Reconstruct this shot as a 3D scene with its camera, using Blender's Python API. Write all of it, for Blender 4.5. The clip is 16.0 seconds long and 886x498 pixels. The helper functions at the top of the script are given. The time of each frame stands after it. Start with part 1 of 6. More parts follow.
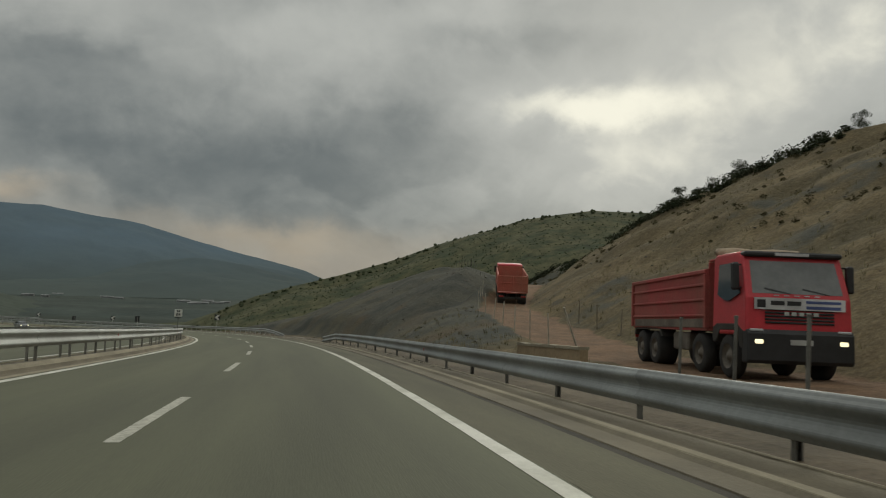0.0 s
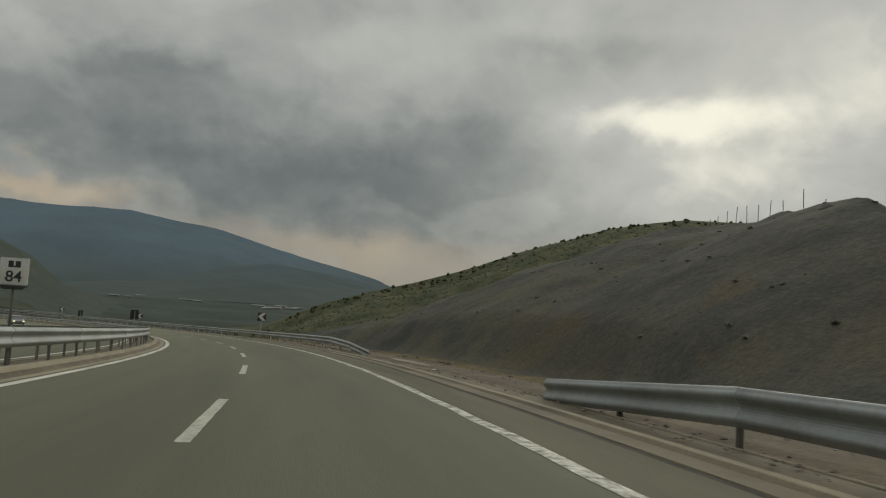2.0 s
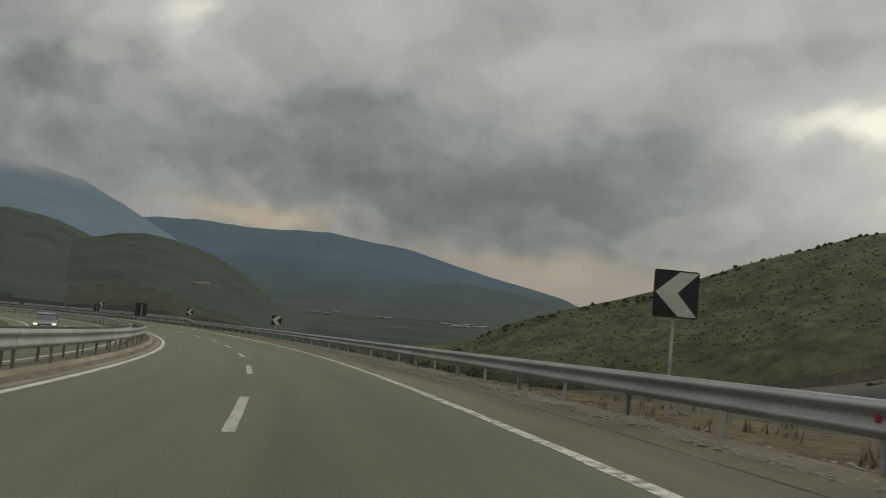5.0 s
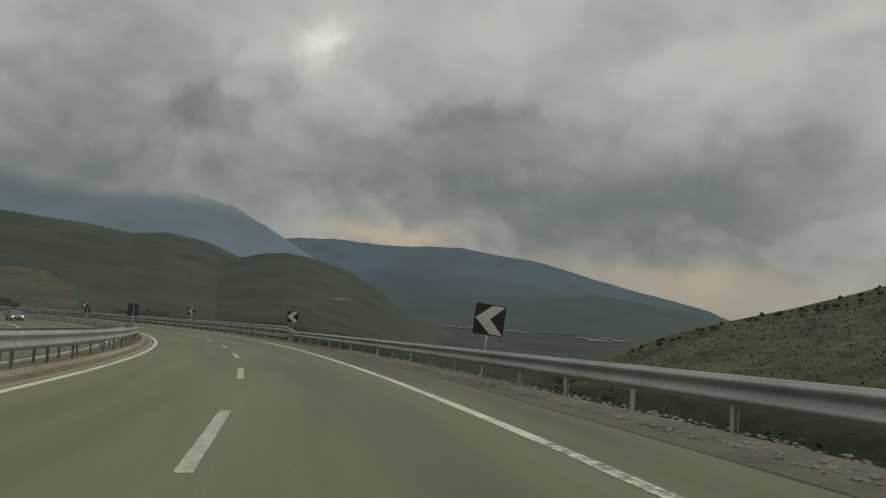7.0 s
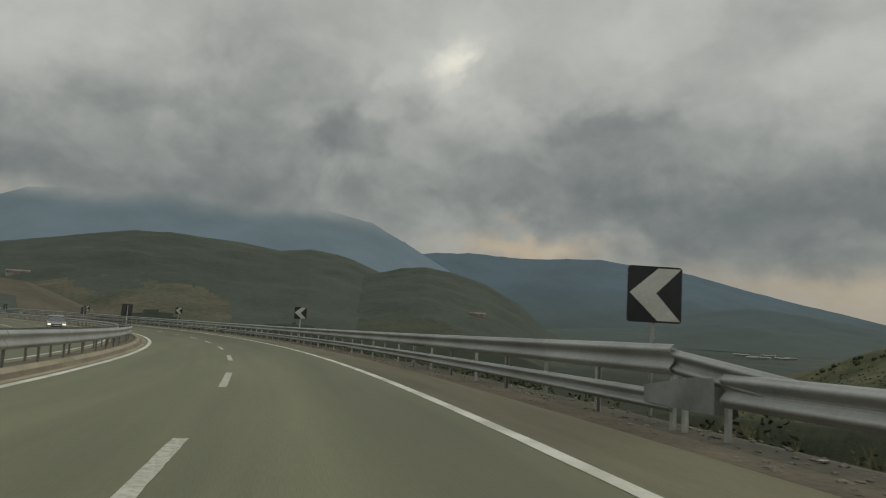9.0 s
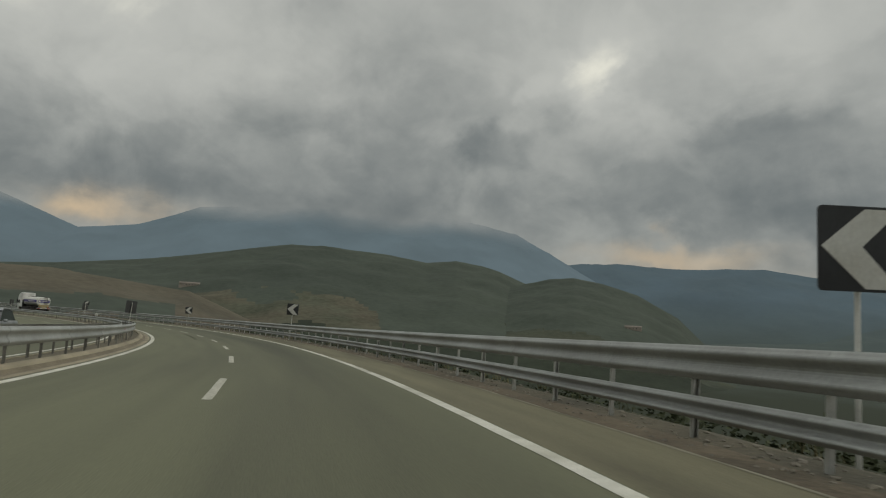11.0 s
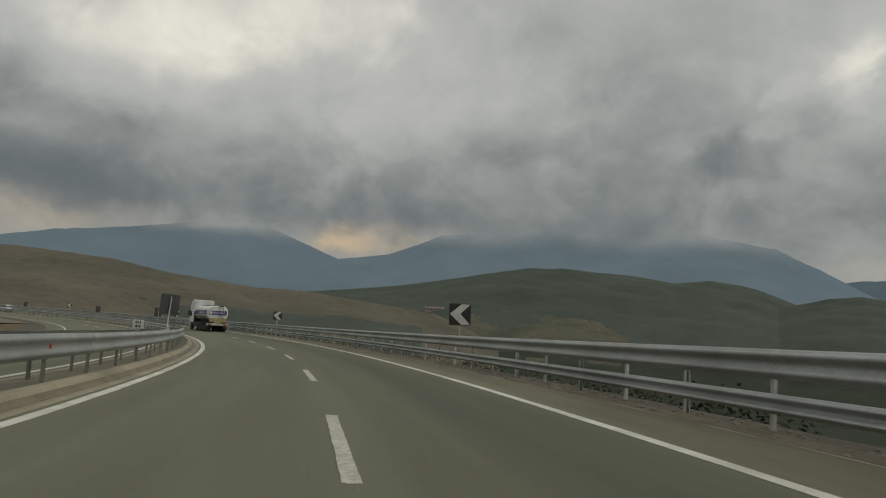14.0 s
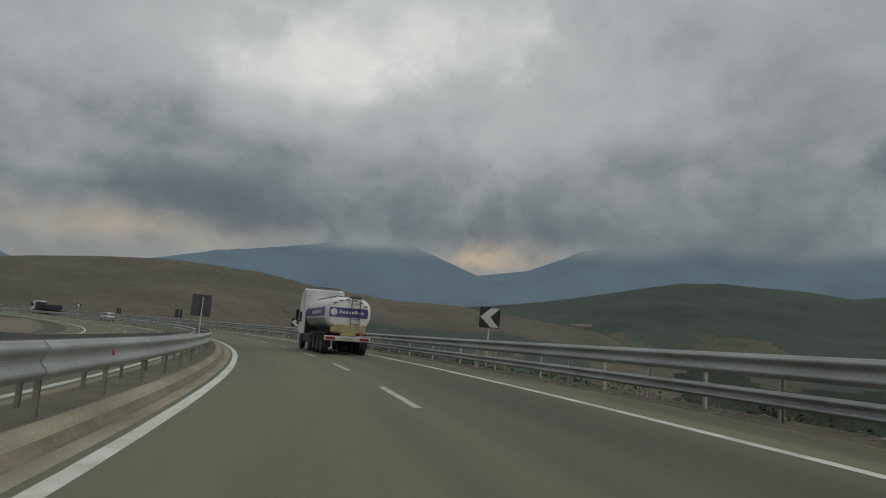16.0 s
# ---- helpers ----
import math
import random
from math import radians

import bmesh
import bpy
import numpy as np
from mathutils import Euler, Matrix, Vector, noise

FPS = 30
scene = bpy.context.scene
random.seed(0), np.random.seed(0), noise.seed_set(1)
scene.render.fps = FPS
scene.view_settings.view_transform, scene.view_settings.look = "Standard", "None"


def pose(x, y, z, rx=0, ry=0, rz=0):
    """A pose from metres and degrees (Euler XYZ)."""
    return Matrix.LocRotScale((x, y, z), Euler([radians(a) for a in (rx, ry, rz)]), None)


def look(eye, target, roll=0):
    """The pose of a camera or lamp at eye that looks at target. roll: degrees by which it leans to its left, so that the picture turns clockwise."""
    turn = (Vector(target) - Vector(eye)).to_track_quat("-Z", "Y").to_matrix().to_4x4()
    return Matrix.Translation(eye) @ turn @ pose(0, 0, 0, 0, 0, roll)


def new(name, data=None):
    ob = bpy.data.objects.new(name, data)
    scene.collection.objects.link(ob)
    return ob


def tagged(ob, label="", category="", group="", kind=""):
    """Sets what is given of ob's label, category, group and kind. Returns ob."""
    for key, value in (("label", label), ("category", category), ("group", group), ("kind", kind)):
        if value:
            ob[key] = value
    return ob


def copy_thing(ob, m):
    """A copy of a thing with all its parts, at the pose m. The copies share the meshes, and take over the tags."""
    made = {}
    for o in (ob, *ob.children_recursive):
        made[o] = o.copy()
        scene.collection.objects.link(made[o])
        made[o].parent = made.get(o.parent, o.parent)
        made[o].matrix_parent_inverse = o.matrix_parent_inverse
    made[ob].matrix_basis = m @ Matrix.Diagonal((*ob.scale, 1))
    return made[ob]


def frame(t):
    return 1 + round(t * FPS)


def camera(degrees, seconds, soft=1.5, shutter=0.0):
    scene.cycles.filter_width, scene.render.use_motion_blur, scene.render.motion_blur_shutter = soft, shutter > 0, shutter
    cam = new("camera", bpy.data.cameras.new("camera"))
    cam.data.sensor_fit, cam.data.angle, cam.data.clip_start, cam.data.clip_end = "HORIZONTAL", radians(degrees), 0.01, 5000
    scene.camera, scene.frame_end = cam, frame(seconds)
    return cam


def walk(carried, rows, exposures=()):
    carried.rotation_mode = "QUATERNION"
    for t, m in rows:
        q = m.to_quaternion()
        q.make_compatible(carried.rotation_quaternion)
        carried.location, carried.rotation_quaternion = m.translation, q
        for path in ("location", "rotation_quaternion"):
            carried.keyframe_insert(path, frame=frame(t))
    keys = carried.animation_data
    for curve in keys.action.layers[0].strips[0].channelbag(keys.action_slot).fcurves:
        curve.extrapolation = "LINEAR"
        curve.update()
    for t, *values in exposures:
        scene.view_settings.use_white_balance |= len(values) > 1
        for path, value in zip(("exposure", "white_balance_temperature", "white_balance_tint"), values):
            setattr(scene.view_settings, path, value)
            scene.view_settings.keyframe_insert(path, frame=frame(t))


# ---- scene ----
# ---------------------------------------------------------------- camera
cam = camera(66.01, 16.0, soft=1.15, shutter=0.05)
PATH = [
    (0.0, -1.97, 0.00, 1.16, 92.62, -2.35, -11.04),
    (0.5, -2.14, 11.06, 0.31, 92.90, -2.91, -9.57),
    (1.0, -2.51, 22.17, -0.54, 93.00, -3.14, -8.29),
    (1.5, -3.22, 33.52, -1.41, 93.20, -3.51, -6.89),
    (2.0, -4.26, 44.42, -2.25, 93.31, -3.90, -5.22),
    (2.5, -5.68, 55.67, -3.11, 93.53, -4.24, -3.31),
    (3.0, -7.28, 66.33, -3.92, 93.61, -4.12, -0.80),
    (3.5, -9.49, 76.95, -4.73, 93.61, -4.41, 1.84),
    (4.0, -12.23, 87.39, -5.53, 93.73, -4.42, 4.86),
    (4.5, -15.46, 97.70, -6.32, 93.81, -4.39, 7.59),
    (5.0, -19.18, 107.96, -7.11, 93.88, -4.32, 10.15),
    (5.5, -23.44, 118.24, -7.90, 93.94, -4.20, 12.66),
    (6.0, -28.27, 128.59, -8.69, 94.03, -4.01, 15.24),
    (6.5, -33.74, 139.06, -9.45, 94.17, -3.74, 18.01),
    (7.0, -39.96, 149.67, -10.21, 94.37, -3.39, 21.08),
    (7.5, -46.33, 159.35, -10.87, 94.44, -3.30, 23.97),
    (8.0, -53.27, 168.70, -11.50, 94.65, -3.18, 26.80),
    (8.5, -60.76, 177.92, -12.09, 94.86, -3.36, 29.48),
    (9.0, -68.75, 186.80, -12.64, 94.93, -3.15, 32.42),
    (9.5, -77.14, 195.20, -13.16, 95.00, -3.13, 35.33),
    (10.0, -85.92, 203.13, -13.66, 95.09, -3.23, 38.25),
    (10.5, -95.09, 210.57, -14.14, 95.18, -3.37, 41.25),
    (11.0, -104.65, 217.51, -14.59, 95.29, -3.50, 44.38),
    (11.5, -114.60, 223.93, -15.02, 95.42, -3.54, 47.68),
    (12.0, -124.94, 229.81, -15.43, 95.58, -3.43, 51.21),
    (12.5, -135.70, 235.10, -15.83, 95.75, -3.33, 54.70),
    (13.0, -146.98, 239.95, -16.20, 95.88, -3.10, 57.72),
    (13.5, -158.21, 243.87, -16.55, 95.95, -3.07, 61.12),
    (14.0, -170.10, 247.29, -16.88, 96.18, -3.41, 64.05),
    (14.5, -182.10, 250.05, -17.18, 96.30, -3.71, 67.36),
    (15.0, -193.99, 252.12, -17.46, 96.46, -3.95, 70.10),
    (15.5, -205.99, 253.65, -17.70, 96.45, -3.71, 72.77),
    (16.0, -218.43, 254.71, -17.94, 96.89, -3.96, 75.64),
]
walk(cam, [(t, pose(x, y, z, rx, ry, rz)) for t, x, y, z, rx, ry, rz in PATH],
     exposures=[(0, 0.03, 6540, 2), (4, 0.03, 6580, 2.5), (9, 0.13, 6560, 2.5), (13, 0.08, 6520, 3), (15.5, 0.0, 6250, 4.5), (16, -0.03, 6040, 4.5)])

# ---------------------------------------------------------------- world, sun
SUN_AZ, SUN_EL = -28.0, 24.0      # degrees left of +y, degrees up: behind the bright break in the clouds


def build_world():
    world = bpy.data.worlds.new("overcast")
    scene.world = world
    world.use_nodes = True
    nt = world.node_tree
    nt.nodes.clear()
    N, Lk = nt.nodes, nt.links

    def put(sock, v):
        if isinstance(v, (int, float, tuple)):
            sock.default_value = v
        else:
            Lk.new(v, sock)

    def m(op, a, b=0.0, c=0.0, clamp=False):
        n = N.new("ShaderNodeMath")
        n.operation, n.use_clamp = op, clamp
        for i, v in enumerate((a, b, c)):
            put(n.inputs[i], v)
        return n.outputs[0]

    def ramp(v, a, b):
        n = N.new("ShaderNodeMapRange")
        n.interpolation_type = "SMOOTHSTEP"
        put(n.inputs[0], v)
        n.inputs[1].default_value, n.inputs[2].default_value = a, b
        return n.outputs[0]

    def mix(f, a, b):
        n = N.new("ShaderNodeMix")
        n.data_type = "RGBA"
        put(n.inputs[0], f)
        put(n.inputs[6], a)
        put(n.inputs[7], b)
        return n.outputs[2]

    tc = N.new("ShaderNodeTexCoord")
    sep = N.new("ShaderNodeSeparateXYZ")
    Lk.new(tc.outputs["Generated"], sep.inputs[0])
    X, Y, Z = sep.outputs
    az = m("MULTIPLY", m("ARCTAN2", m("MULTIPLY", X, -1.0), Y), 57.2958)
    el = m("MULTIPLY", m("ARCSINE", Z), 57.2958)
    # cloud sheet: flattened towards the horizon
    den = m("ADD", m("MAXIMUM", Z, 0.0), 0.70)
    comb = N.new("ShaderNodeCombineXYZ")
    Lk.new(m("DIVIDE", X, den), comb.inputs[0])
    Lk.new(m("DIVIDE", Y, den), comb.inputs[1])
    comb.inputs[2].default_value = 3.7

    def noise_tex(scale, detail, rough, distort, vec=comb.outputs[0]):
        n = N.new("ShaderNodeTexNoise")
        n.inputs["Scale"].default_value, n.inputs["Detail"].default_value = scale, detail
        n.inputs["Roughness"].default_value, n.inputs["Distortion"].default_value = rough, distort
        Lk.new(vec, n.inputs["Vector"])
        return n.outputs["Fac"]

    big = noise_tex(2.8, 5.0, 0.45, 0.2)
    fine = noise_tex(6.6, 6.0, 0.52, 0.25)
    lumps = noise_tex(15.0, 6.0, 0.55, 0.3)
    edges = ramp(noise_tex(4.6, 6.0, 0.52, 0.45), 0.46, 0.57)
    wob = m("MULTIPLY", m("SUBTRACT", fine, 0.5), 16.0)
    wob2 = m("MULTIPLY", m("SUBTRACT", noise_tex(8.0, 6.0, 0.55, 0.3), 0.5), 9.0)

    def blob(a, e, wa, we, power=1.0, crisp=False):
        da = m("DIVIDE", m("SUBTRACT", m("ADD", az, wob), a), wa)
        de = m("DIVIDE", m("SUBTRACT", m("ADD", el, m("MULTIPLY", wob2, 0.5)), e), we)
        r = m("ADD", m("MULTIPLY", da, da), m("MULTIPLY", de, de))
        if crisp:
            r = m("MULTIPLY", r, r)
        return m("MULTIPLY", m("POWER", 2.718, m("MULTIPLY", r, -1.0)), power)

    def around(v, k):
        return m("MULTIPLY", m("SUBTRACT", v, 0.5), k)

    v = m("ADD", m("ADD", 0.50, around(big, 0.34)), m("ADD", around(fine, 0.37), m("ADD", around(edges, 0.09), around(lumps, 0.26))))
    # grey undersides low down, thinner and lighter cover above
    v = m("ADD", v, m("MULTIPLY", m("SUBTRACT", ramp(m("ADD", el, wob2), 9.0, 21.0), 0.55), 0.28))
    for b in BRIGHT:
        v = m("ADD", v, blob(*b))
    for b in DARK:
        v = m("SUBTRACT", v, blob(*b))
    for b in PUFFS:
        v = m("ADD", v, blob(*b, True))
    grey = mix(ramp(v, -0.06, 0.94), (0.128, 0.140, 0.149, 1), (0.485, 0.472, 0.458, 1))
    grey = mix(ramp(v, 0.80, 1.25), grey, (0.92, 0.86, 0.76, 1))
    # warm light under the cloud edge along the skyline
    low = m("MULTIPLY", m("SUBTRACT", 1.0, ramp(m("ADD", el, m("MULTIPLY", wob2, 0.35)), 1.0, 5.6)), 0.46)
    # no warm strip where the mountains hold the cloud
    hold = m("MULTIPLY", ramp(az, 33.0, 45.0), m("SUBTRACT", 1.0, ramp(az, 90.0, 100.0)))
    low = m("MULTIPLY", low, m("SUBTRACT", 1.0, m("MULTIPLY", hold, 0.9)))
    col = mix(low, grey, (0.40, 0.335, 0.275, 1))
    gap = 0.0
    for b in WARM:
        gap = m("ADD", gap, blob(*b))
    col = mix(m("MINIMUM", gap, 1.0), col, (0.54, 0.41, 0.29, 1))
    # the cover thins overhead, as under any overcast
    boost = m("ADD", 1.0, m("MULTIPLY", ramp(el, 24.0, 75.0), ZENITH))
    scl = N.new("ShaderNodeVectorMath")
    scl.operation = "SCALE"
    Lk.new(col, scl.inputs[0])
    Lk.new(boost, scl.inputs[3])
    cloud = N.new("ShaderNodeBackground")
    Lk.new(scl.outputs[0], cloud.inputs[0])
    sky = N.new("ShaderNodeTexSky")
    sky.sky_type, sky.sun_disc = "NISHITA", False
    sky.sun_elevation, sky.sun_rotation = radians(SUN_EL), radians(-SUN_AZ)
    blue = N.new("ShaderNodeBackground")
    Lk.new(sky.outputs[0], blue.inputs[0])
    blue.inputs[1].default_value = 0.05
    both = N.new("ShaderNodeMixShader")
    both.inputs[0].default_value = 0.96
    Lk.new(blue.outputs[0], both.inputs[1])
    Lk.new(cloud.outputs[0], both.inputs[2])
    out = N.new("ShaderNodeOutputWorld")
    Lk.new(both.outputs[0], out.inputs[0])


ZENITH = 1.3
# azimuth, elevation, width, height, strength
BRIGHT = [(-22, 14.6, 8, 1.7, 0.46), (-26, 13, 14, 6.5, 0.32), (-41, 17, 10, 7, 0.34), (-13, 21.6, 5, 1.6, 0.20), (-24, 9.0, 13, 4.0, 0.32),
          (33.5, 19.5, 3.0, 3.0, 0.36), (2, 19.5, 9, 3, 0.08), (58, 19, 7, 3.5, 0.16), (83, 22.0, 10, 5, 0.22), (68, 22.5, 8, 3.5, 0.20),
          (107, 10, 6, 1.0, 0.16), (96, 22, 8, 4, 0.20), (27, 7.4, 1.6, 1.6, 0.14), (90, 18.5, 8, 4, 0.12), (75, 26, 12, 4, 0.14), (82, 14, 12, 5, 0.09)]
DARK = [(6, 8.6, 15, 4.2, 0.26), (-5, 12.5, 8, 3.0, 0.14), (14, 7.0, 12, 2.6, 0.10), (20, 15.4, 8, 1.8, 0.13), (-17, 19.8, 8, 1.3, 0.20), (-3, 22.5, 7, 1.4, 0.12),
        (30, 13.0, 5, 1.6, 0.06), (57, 12.0, 15, 3.6, 0.06), (84, 9.4, 10, 2.6, 0.06), (99, 9.0, 13, 2.6, 0.26), (99, 15.2, 7, 2.0, 0.22), (91, 14, 6, 1.6, 0.18),
        (49, 19, 10, 5.0, 0.16), (71, 9.2, 8, 2.0, 0.12), (38, 9.5, 9, 2.4, 0.06), (62, 8.2, 14, 1.5, 0.10), (88, 8.0, 12, 1.3, 0.08)]
# lumps with a firm outline
PUFFS = [(41.5, 14.3, 3.6, 2.0, -0.22), (35.5, 16.0, 2.2, 1.4, -0.16), (38.3, 18.6, 1.6, 1.0, 0.14), (21, 15.3, 6.0, 1.1, -0.05), (44.5, 13.2, 2.0, 1.4, -0.10), (17, 15.6, 4, 1.2, -0.05)]
WARM = [(27, 5.2, 6, 0.9, 0.62), (26, 6.5, 0.9, 0.8, 0.35), (71.3, 6.1, 3.6, 1.15, 0.95), (103, 6.2, 9, 1.3, 0.55), (4, 3.6, 9, 0.9, 0.20), (1, 2.6, 5, 1.2, 0.25)]
build_world()
sun = new("sun", bpy.data.lights.new("sun", "SUN"))
sun.data.energy, sun.data.angle, sun.data.color = 0.7, radians(25), (1.0, 0.93, 0.82)
sun.matrix_world = look((0, 0, 0), (math.sin(radians(SUN_AZ)) * math.cos(radians(SUN_EL)), -math.cos(radians(SUN_AZ)) * math.cos(radians(SUN_EL)), -math.sin(radians(SUN_EL))))


# ---------------------------------------------------------------- materials
def material(name, base, rough=0.8, metal=0.0, vary=0.25, scale=4.0, fine=40.0, bump=0.3, second=None, mixscale=1.0, spec=0.5,
             coords="Object", stretch=(1, 1, 1), emit=0.0, per_piece=0.0):
    """A surface with two scales of variation and fine relief. second: a second colour in large patches."""
    mt = bpy.data.materials.new(name)
    mt.use_nodes = True
    nt = mt.node_tree
    N, Lk = nt.nodes, nt.links
    bs = N["Principled BSDF"]
    bs.inputs["Roughness"].default_value, bs.inputs["Metallic"].default_value = rough, metal
    bs.inputs["Specular IOR Level"].default_value = spec
    tc = N.new("ShaderNodeTexCoord")
    mp = N.new("ShaderNodeMapping")
    mp.inputs["Scale"].default_value = stretch
    Lk.new(tc.outputs[coords], mp.inputs[0])

    def nz(sc, det, rgh=0.55):
        n = N.new("ShaderNodeTexNoise")
        n.inputs["Scale"].default_value, n.inputs["Detail"].default_value, n.inputs["Roughness"].default_value = sc, det, rgh
        Lk.new(mp.outputs[0], n.inputs["Vector"])
        return n.outputs["Fac"]

    a, b = nz(scale, 5), nz(fine, 3, 0.6)
    col = N.new("ShaderNodeMix")
    col.data_type = "RGBA"
    col.inputs[6].default_value = (*base, 1)
    col.inputs[7].default_value = (*(second or tuple(c * 0.6 for c in base)), 1)
    rm = N.new("ShaderNodeMapRange")
    rm.inputs[1].default_value, rm.inputs[2].default_value = 0.42, 0.62
    Lk.new(nz(scale * mixscale * 0.35, 6, 0.6), rm.inputs[0])
    Lk.new(rm.outputs[0], col.inputs[0])
    ad = N.new("ShaderNodeMath")
    ad.operation = "ADD"
    Lk.new(a, ad.inputs[0])
    Lk.new(b, ad.inputs[1])
    br = N.new("ShaderNodeMapRange")
    br.inputs[1].default_value, br.inputs[2].default_value = 0.6, 1.4
    br.inputs[3].default_value, br.inputs[4].default_value = 1 - vary, 1 + vary
    Lk.new(ad.outputs[0], br.inputs[0])
    fac = br.outputs[0]
    if per_piece:
        info = N.new("ShaderNodeObjectInfo")
        pm = N.new("ShaderNodeMapRange")
        pm.inputs[3].default_value, pm.inputs[4].default_value = 1 - per_piece, 1 + per_piece
        Lk.new(info.outputs["Random"], pm.inputs[0])
        ml = N.new("ShaderNodeMath")
        ml.operation = "MULTIPLY"
        Lk.new(fac, ml.inputs[0])
        Lk.new(pm.outputs[0], ml.inputs[1])
        fac = ml.outputs[0]
    sc = N.new("ShaderNodeVectorMath")
    sc.operation = "SCALE"
    Lk.new(col.outputs[2], sc.inputs[0])
    Lk.new(fac, sc.inputs[3])
    Lk.new(sc.outputs[0], bs.inputs["Base Color"])
    if bump:
        bp = N.new("ShaderNodeBump")
        bp.inputs["Strength"].default_value, bp.inputs["Distance"].default_value = bump, 0.02
        Lk.new(ad.outputs[0], bp.inputs["Height"])
        Lk.new(bp.outputs[0], bs.inputs["Normal"])
    if emit:
        bs.inputs["Emission Color"].default_value = (*base, 1)
        bs.inputs["Emission Strength"].default_value = emit
    return mt


def distance_material(name, rock, air, amount, top=None, bottom=(0.060, 0.072, 0.066)):
    """Far mountains: rock and forest with kilometres of haze painted on as emission; above top they fade to
    transparent, as if in cloud.
    """
    mt = material(name, rock, 0.95, vary=0.35, scale=0.004, fine=0.03, bump=0.0, mixscale=1.2)
    nt = mt.node_tree
    N, Lk = nt.nodes, nt.links
    # emission stands in for haze; its colour is ramped by height
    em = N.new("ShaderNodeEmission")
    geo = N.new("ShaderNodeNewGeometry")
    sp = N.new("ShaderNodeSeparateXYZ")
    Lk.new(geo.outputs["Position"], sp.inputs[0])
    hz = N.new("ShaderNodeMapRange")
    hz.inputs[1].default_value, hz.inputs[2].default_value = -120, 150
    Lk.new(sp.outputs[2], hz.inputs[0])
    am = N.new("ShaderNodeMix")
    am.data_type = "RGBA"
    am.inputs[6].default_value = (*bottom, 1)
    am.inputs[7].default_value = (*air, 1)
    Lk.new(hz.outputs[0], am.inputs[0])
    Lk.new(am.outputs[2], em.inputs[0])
    mx = N.new("ShaderNodeMixShader")
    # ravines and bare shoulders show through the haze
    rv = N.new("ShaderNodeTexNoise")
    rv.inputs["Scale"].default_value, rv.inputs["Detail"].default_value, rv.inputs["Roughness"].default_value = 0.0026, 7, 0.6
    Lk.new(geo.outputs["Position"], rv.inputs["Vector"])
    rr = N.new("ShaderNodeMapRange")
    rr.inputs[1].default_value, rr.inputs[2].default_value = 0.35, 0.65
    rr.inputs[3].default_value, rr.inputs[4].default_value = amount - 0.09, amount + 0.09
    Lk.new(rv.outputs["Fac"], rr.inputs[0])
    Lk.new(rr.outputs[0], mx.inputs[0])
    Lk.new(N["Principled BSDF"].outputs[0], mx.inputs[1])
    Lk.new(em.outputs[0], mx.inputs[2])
    last = mx.outputs[0]
    # noisy fade to transparent with height, in place of cloud over the summit
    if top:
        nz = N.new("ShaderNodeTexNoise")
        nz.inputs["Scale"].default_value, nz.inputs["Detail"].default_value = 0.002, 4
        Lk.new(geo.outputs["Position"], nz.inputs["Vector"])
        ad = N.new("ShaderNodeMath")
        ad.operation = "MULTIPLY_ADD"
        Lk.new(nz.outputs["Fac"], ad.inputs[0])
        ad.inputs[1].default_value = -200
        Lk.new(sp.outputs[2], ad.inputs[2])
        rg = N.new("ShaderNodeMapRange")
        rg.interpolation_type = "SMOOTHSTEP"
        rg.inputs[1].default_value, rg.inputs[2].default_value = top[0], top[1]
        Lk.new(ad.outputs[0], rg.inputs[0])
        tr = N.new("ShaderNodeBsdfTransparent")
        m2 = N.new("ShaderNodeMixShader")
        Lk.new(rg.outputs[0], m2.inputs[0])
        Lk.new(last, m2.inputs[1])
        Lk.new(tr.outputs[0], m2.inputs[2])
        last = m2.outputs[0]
    Lk.new(last, N["Material Output"].inputs[0])
    return mt


ASPHALT = material("asphalt", (0.1135, 0.1165, 0.069), 0.82, vary=0.16, scale=1.5, fine=60, bump=0.25, second=(0.090, 0.092, 0.056), coords="UV", stretch=(1, 0.06, 1))


def resurfaced(mt, stops):
    """The surface changes along the road: rows of (s, share of the base colour)."""
    N, Lk = mt.node_tree.nodes, mt.node_tree.links
    tc = N.new("ShaderNodeTexCoord")
    sp = N.new("ShaderNodeSeparateXYZ")
    Lk.new(tc.outputs["UV"], sp.inputs[0])
    g = 1.0
    for (s0, k0), (s1, k1) in zip(stops, stops[1:]):
        n = N.new("ShaderNodeMapRange")
        n.inputs[1].default_value, n.inputs[2].default_value = s0, s1
        n.inputs[3].default_value, n.inputs[4].default_value = 1.0, k1 / k0
        Lk.new(sp.outputs[1], n.inputs[0])
        m = N.new("ShaderNodeMath")
        m.operation = "MULTIPLY"
        Lk.new(n.outputs[0], m.inputs[0])
        if isinstance(g, float):
            m.inputs[1].default_value = stops[0][1]
        else:
            Lk.new(g, m.inputs[1])
        g = m.outputs[0]
    bs = N["Principled BSDF"]
    old = bs.inputs["Base Color"].links[0].from_socket
    v = N.new("ShaderNodeVectorMath")
    v.operation = "SCALE"
    Lk.new(old, v.inputs[0])
    Lk.new(g, v.inputs[3])
    Lk.new(v.outputs[0], bs.inputs["Base Color"])


SURFACES = [(50, 0.90), (95, 0.98), (165, 1.38), (225, 1.38), (275, 1.06), (330, 1.08), (390, 1.13)]
resurfaced(ASPHALT, SURFACES)


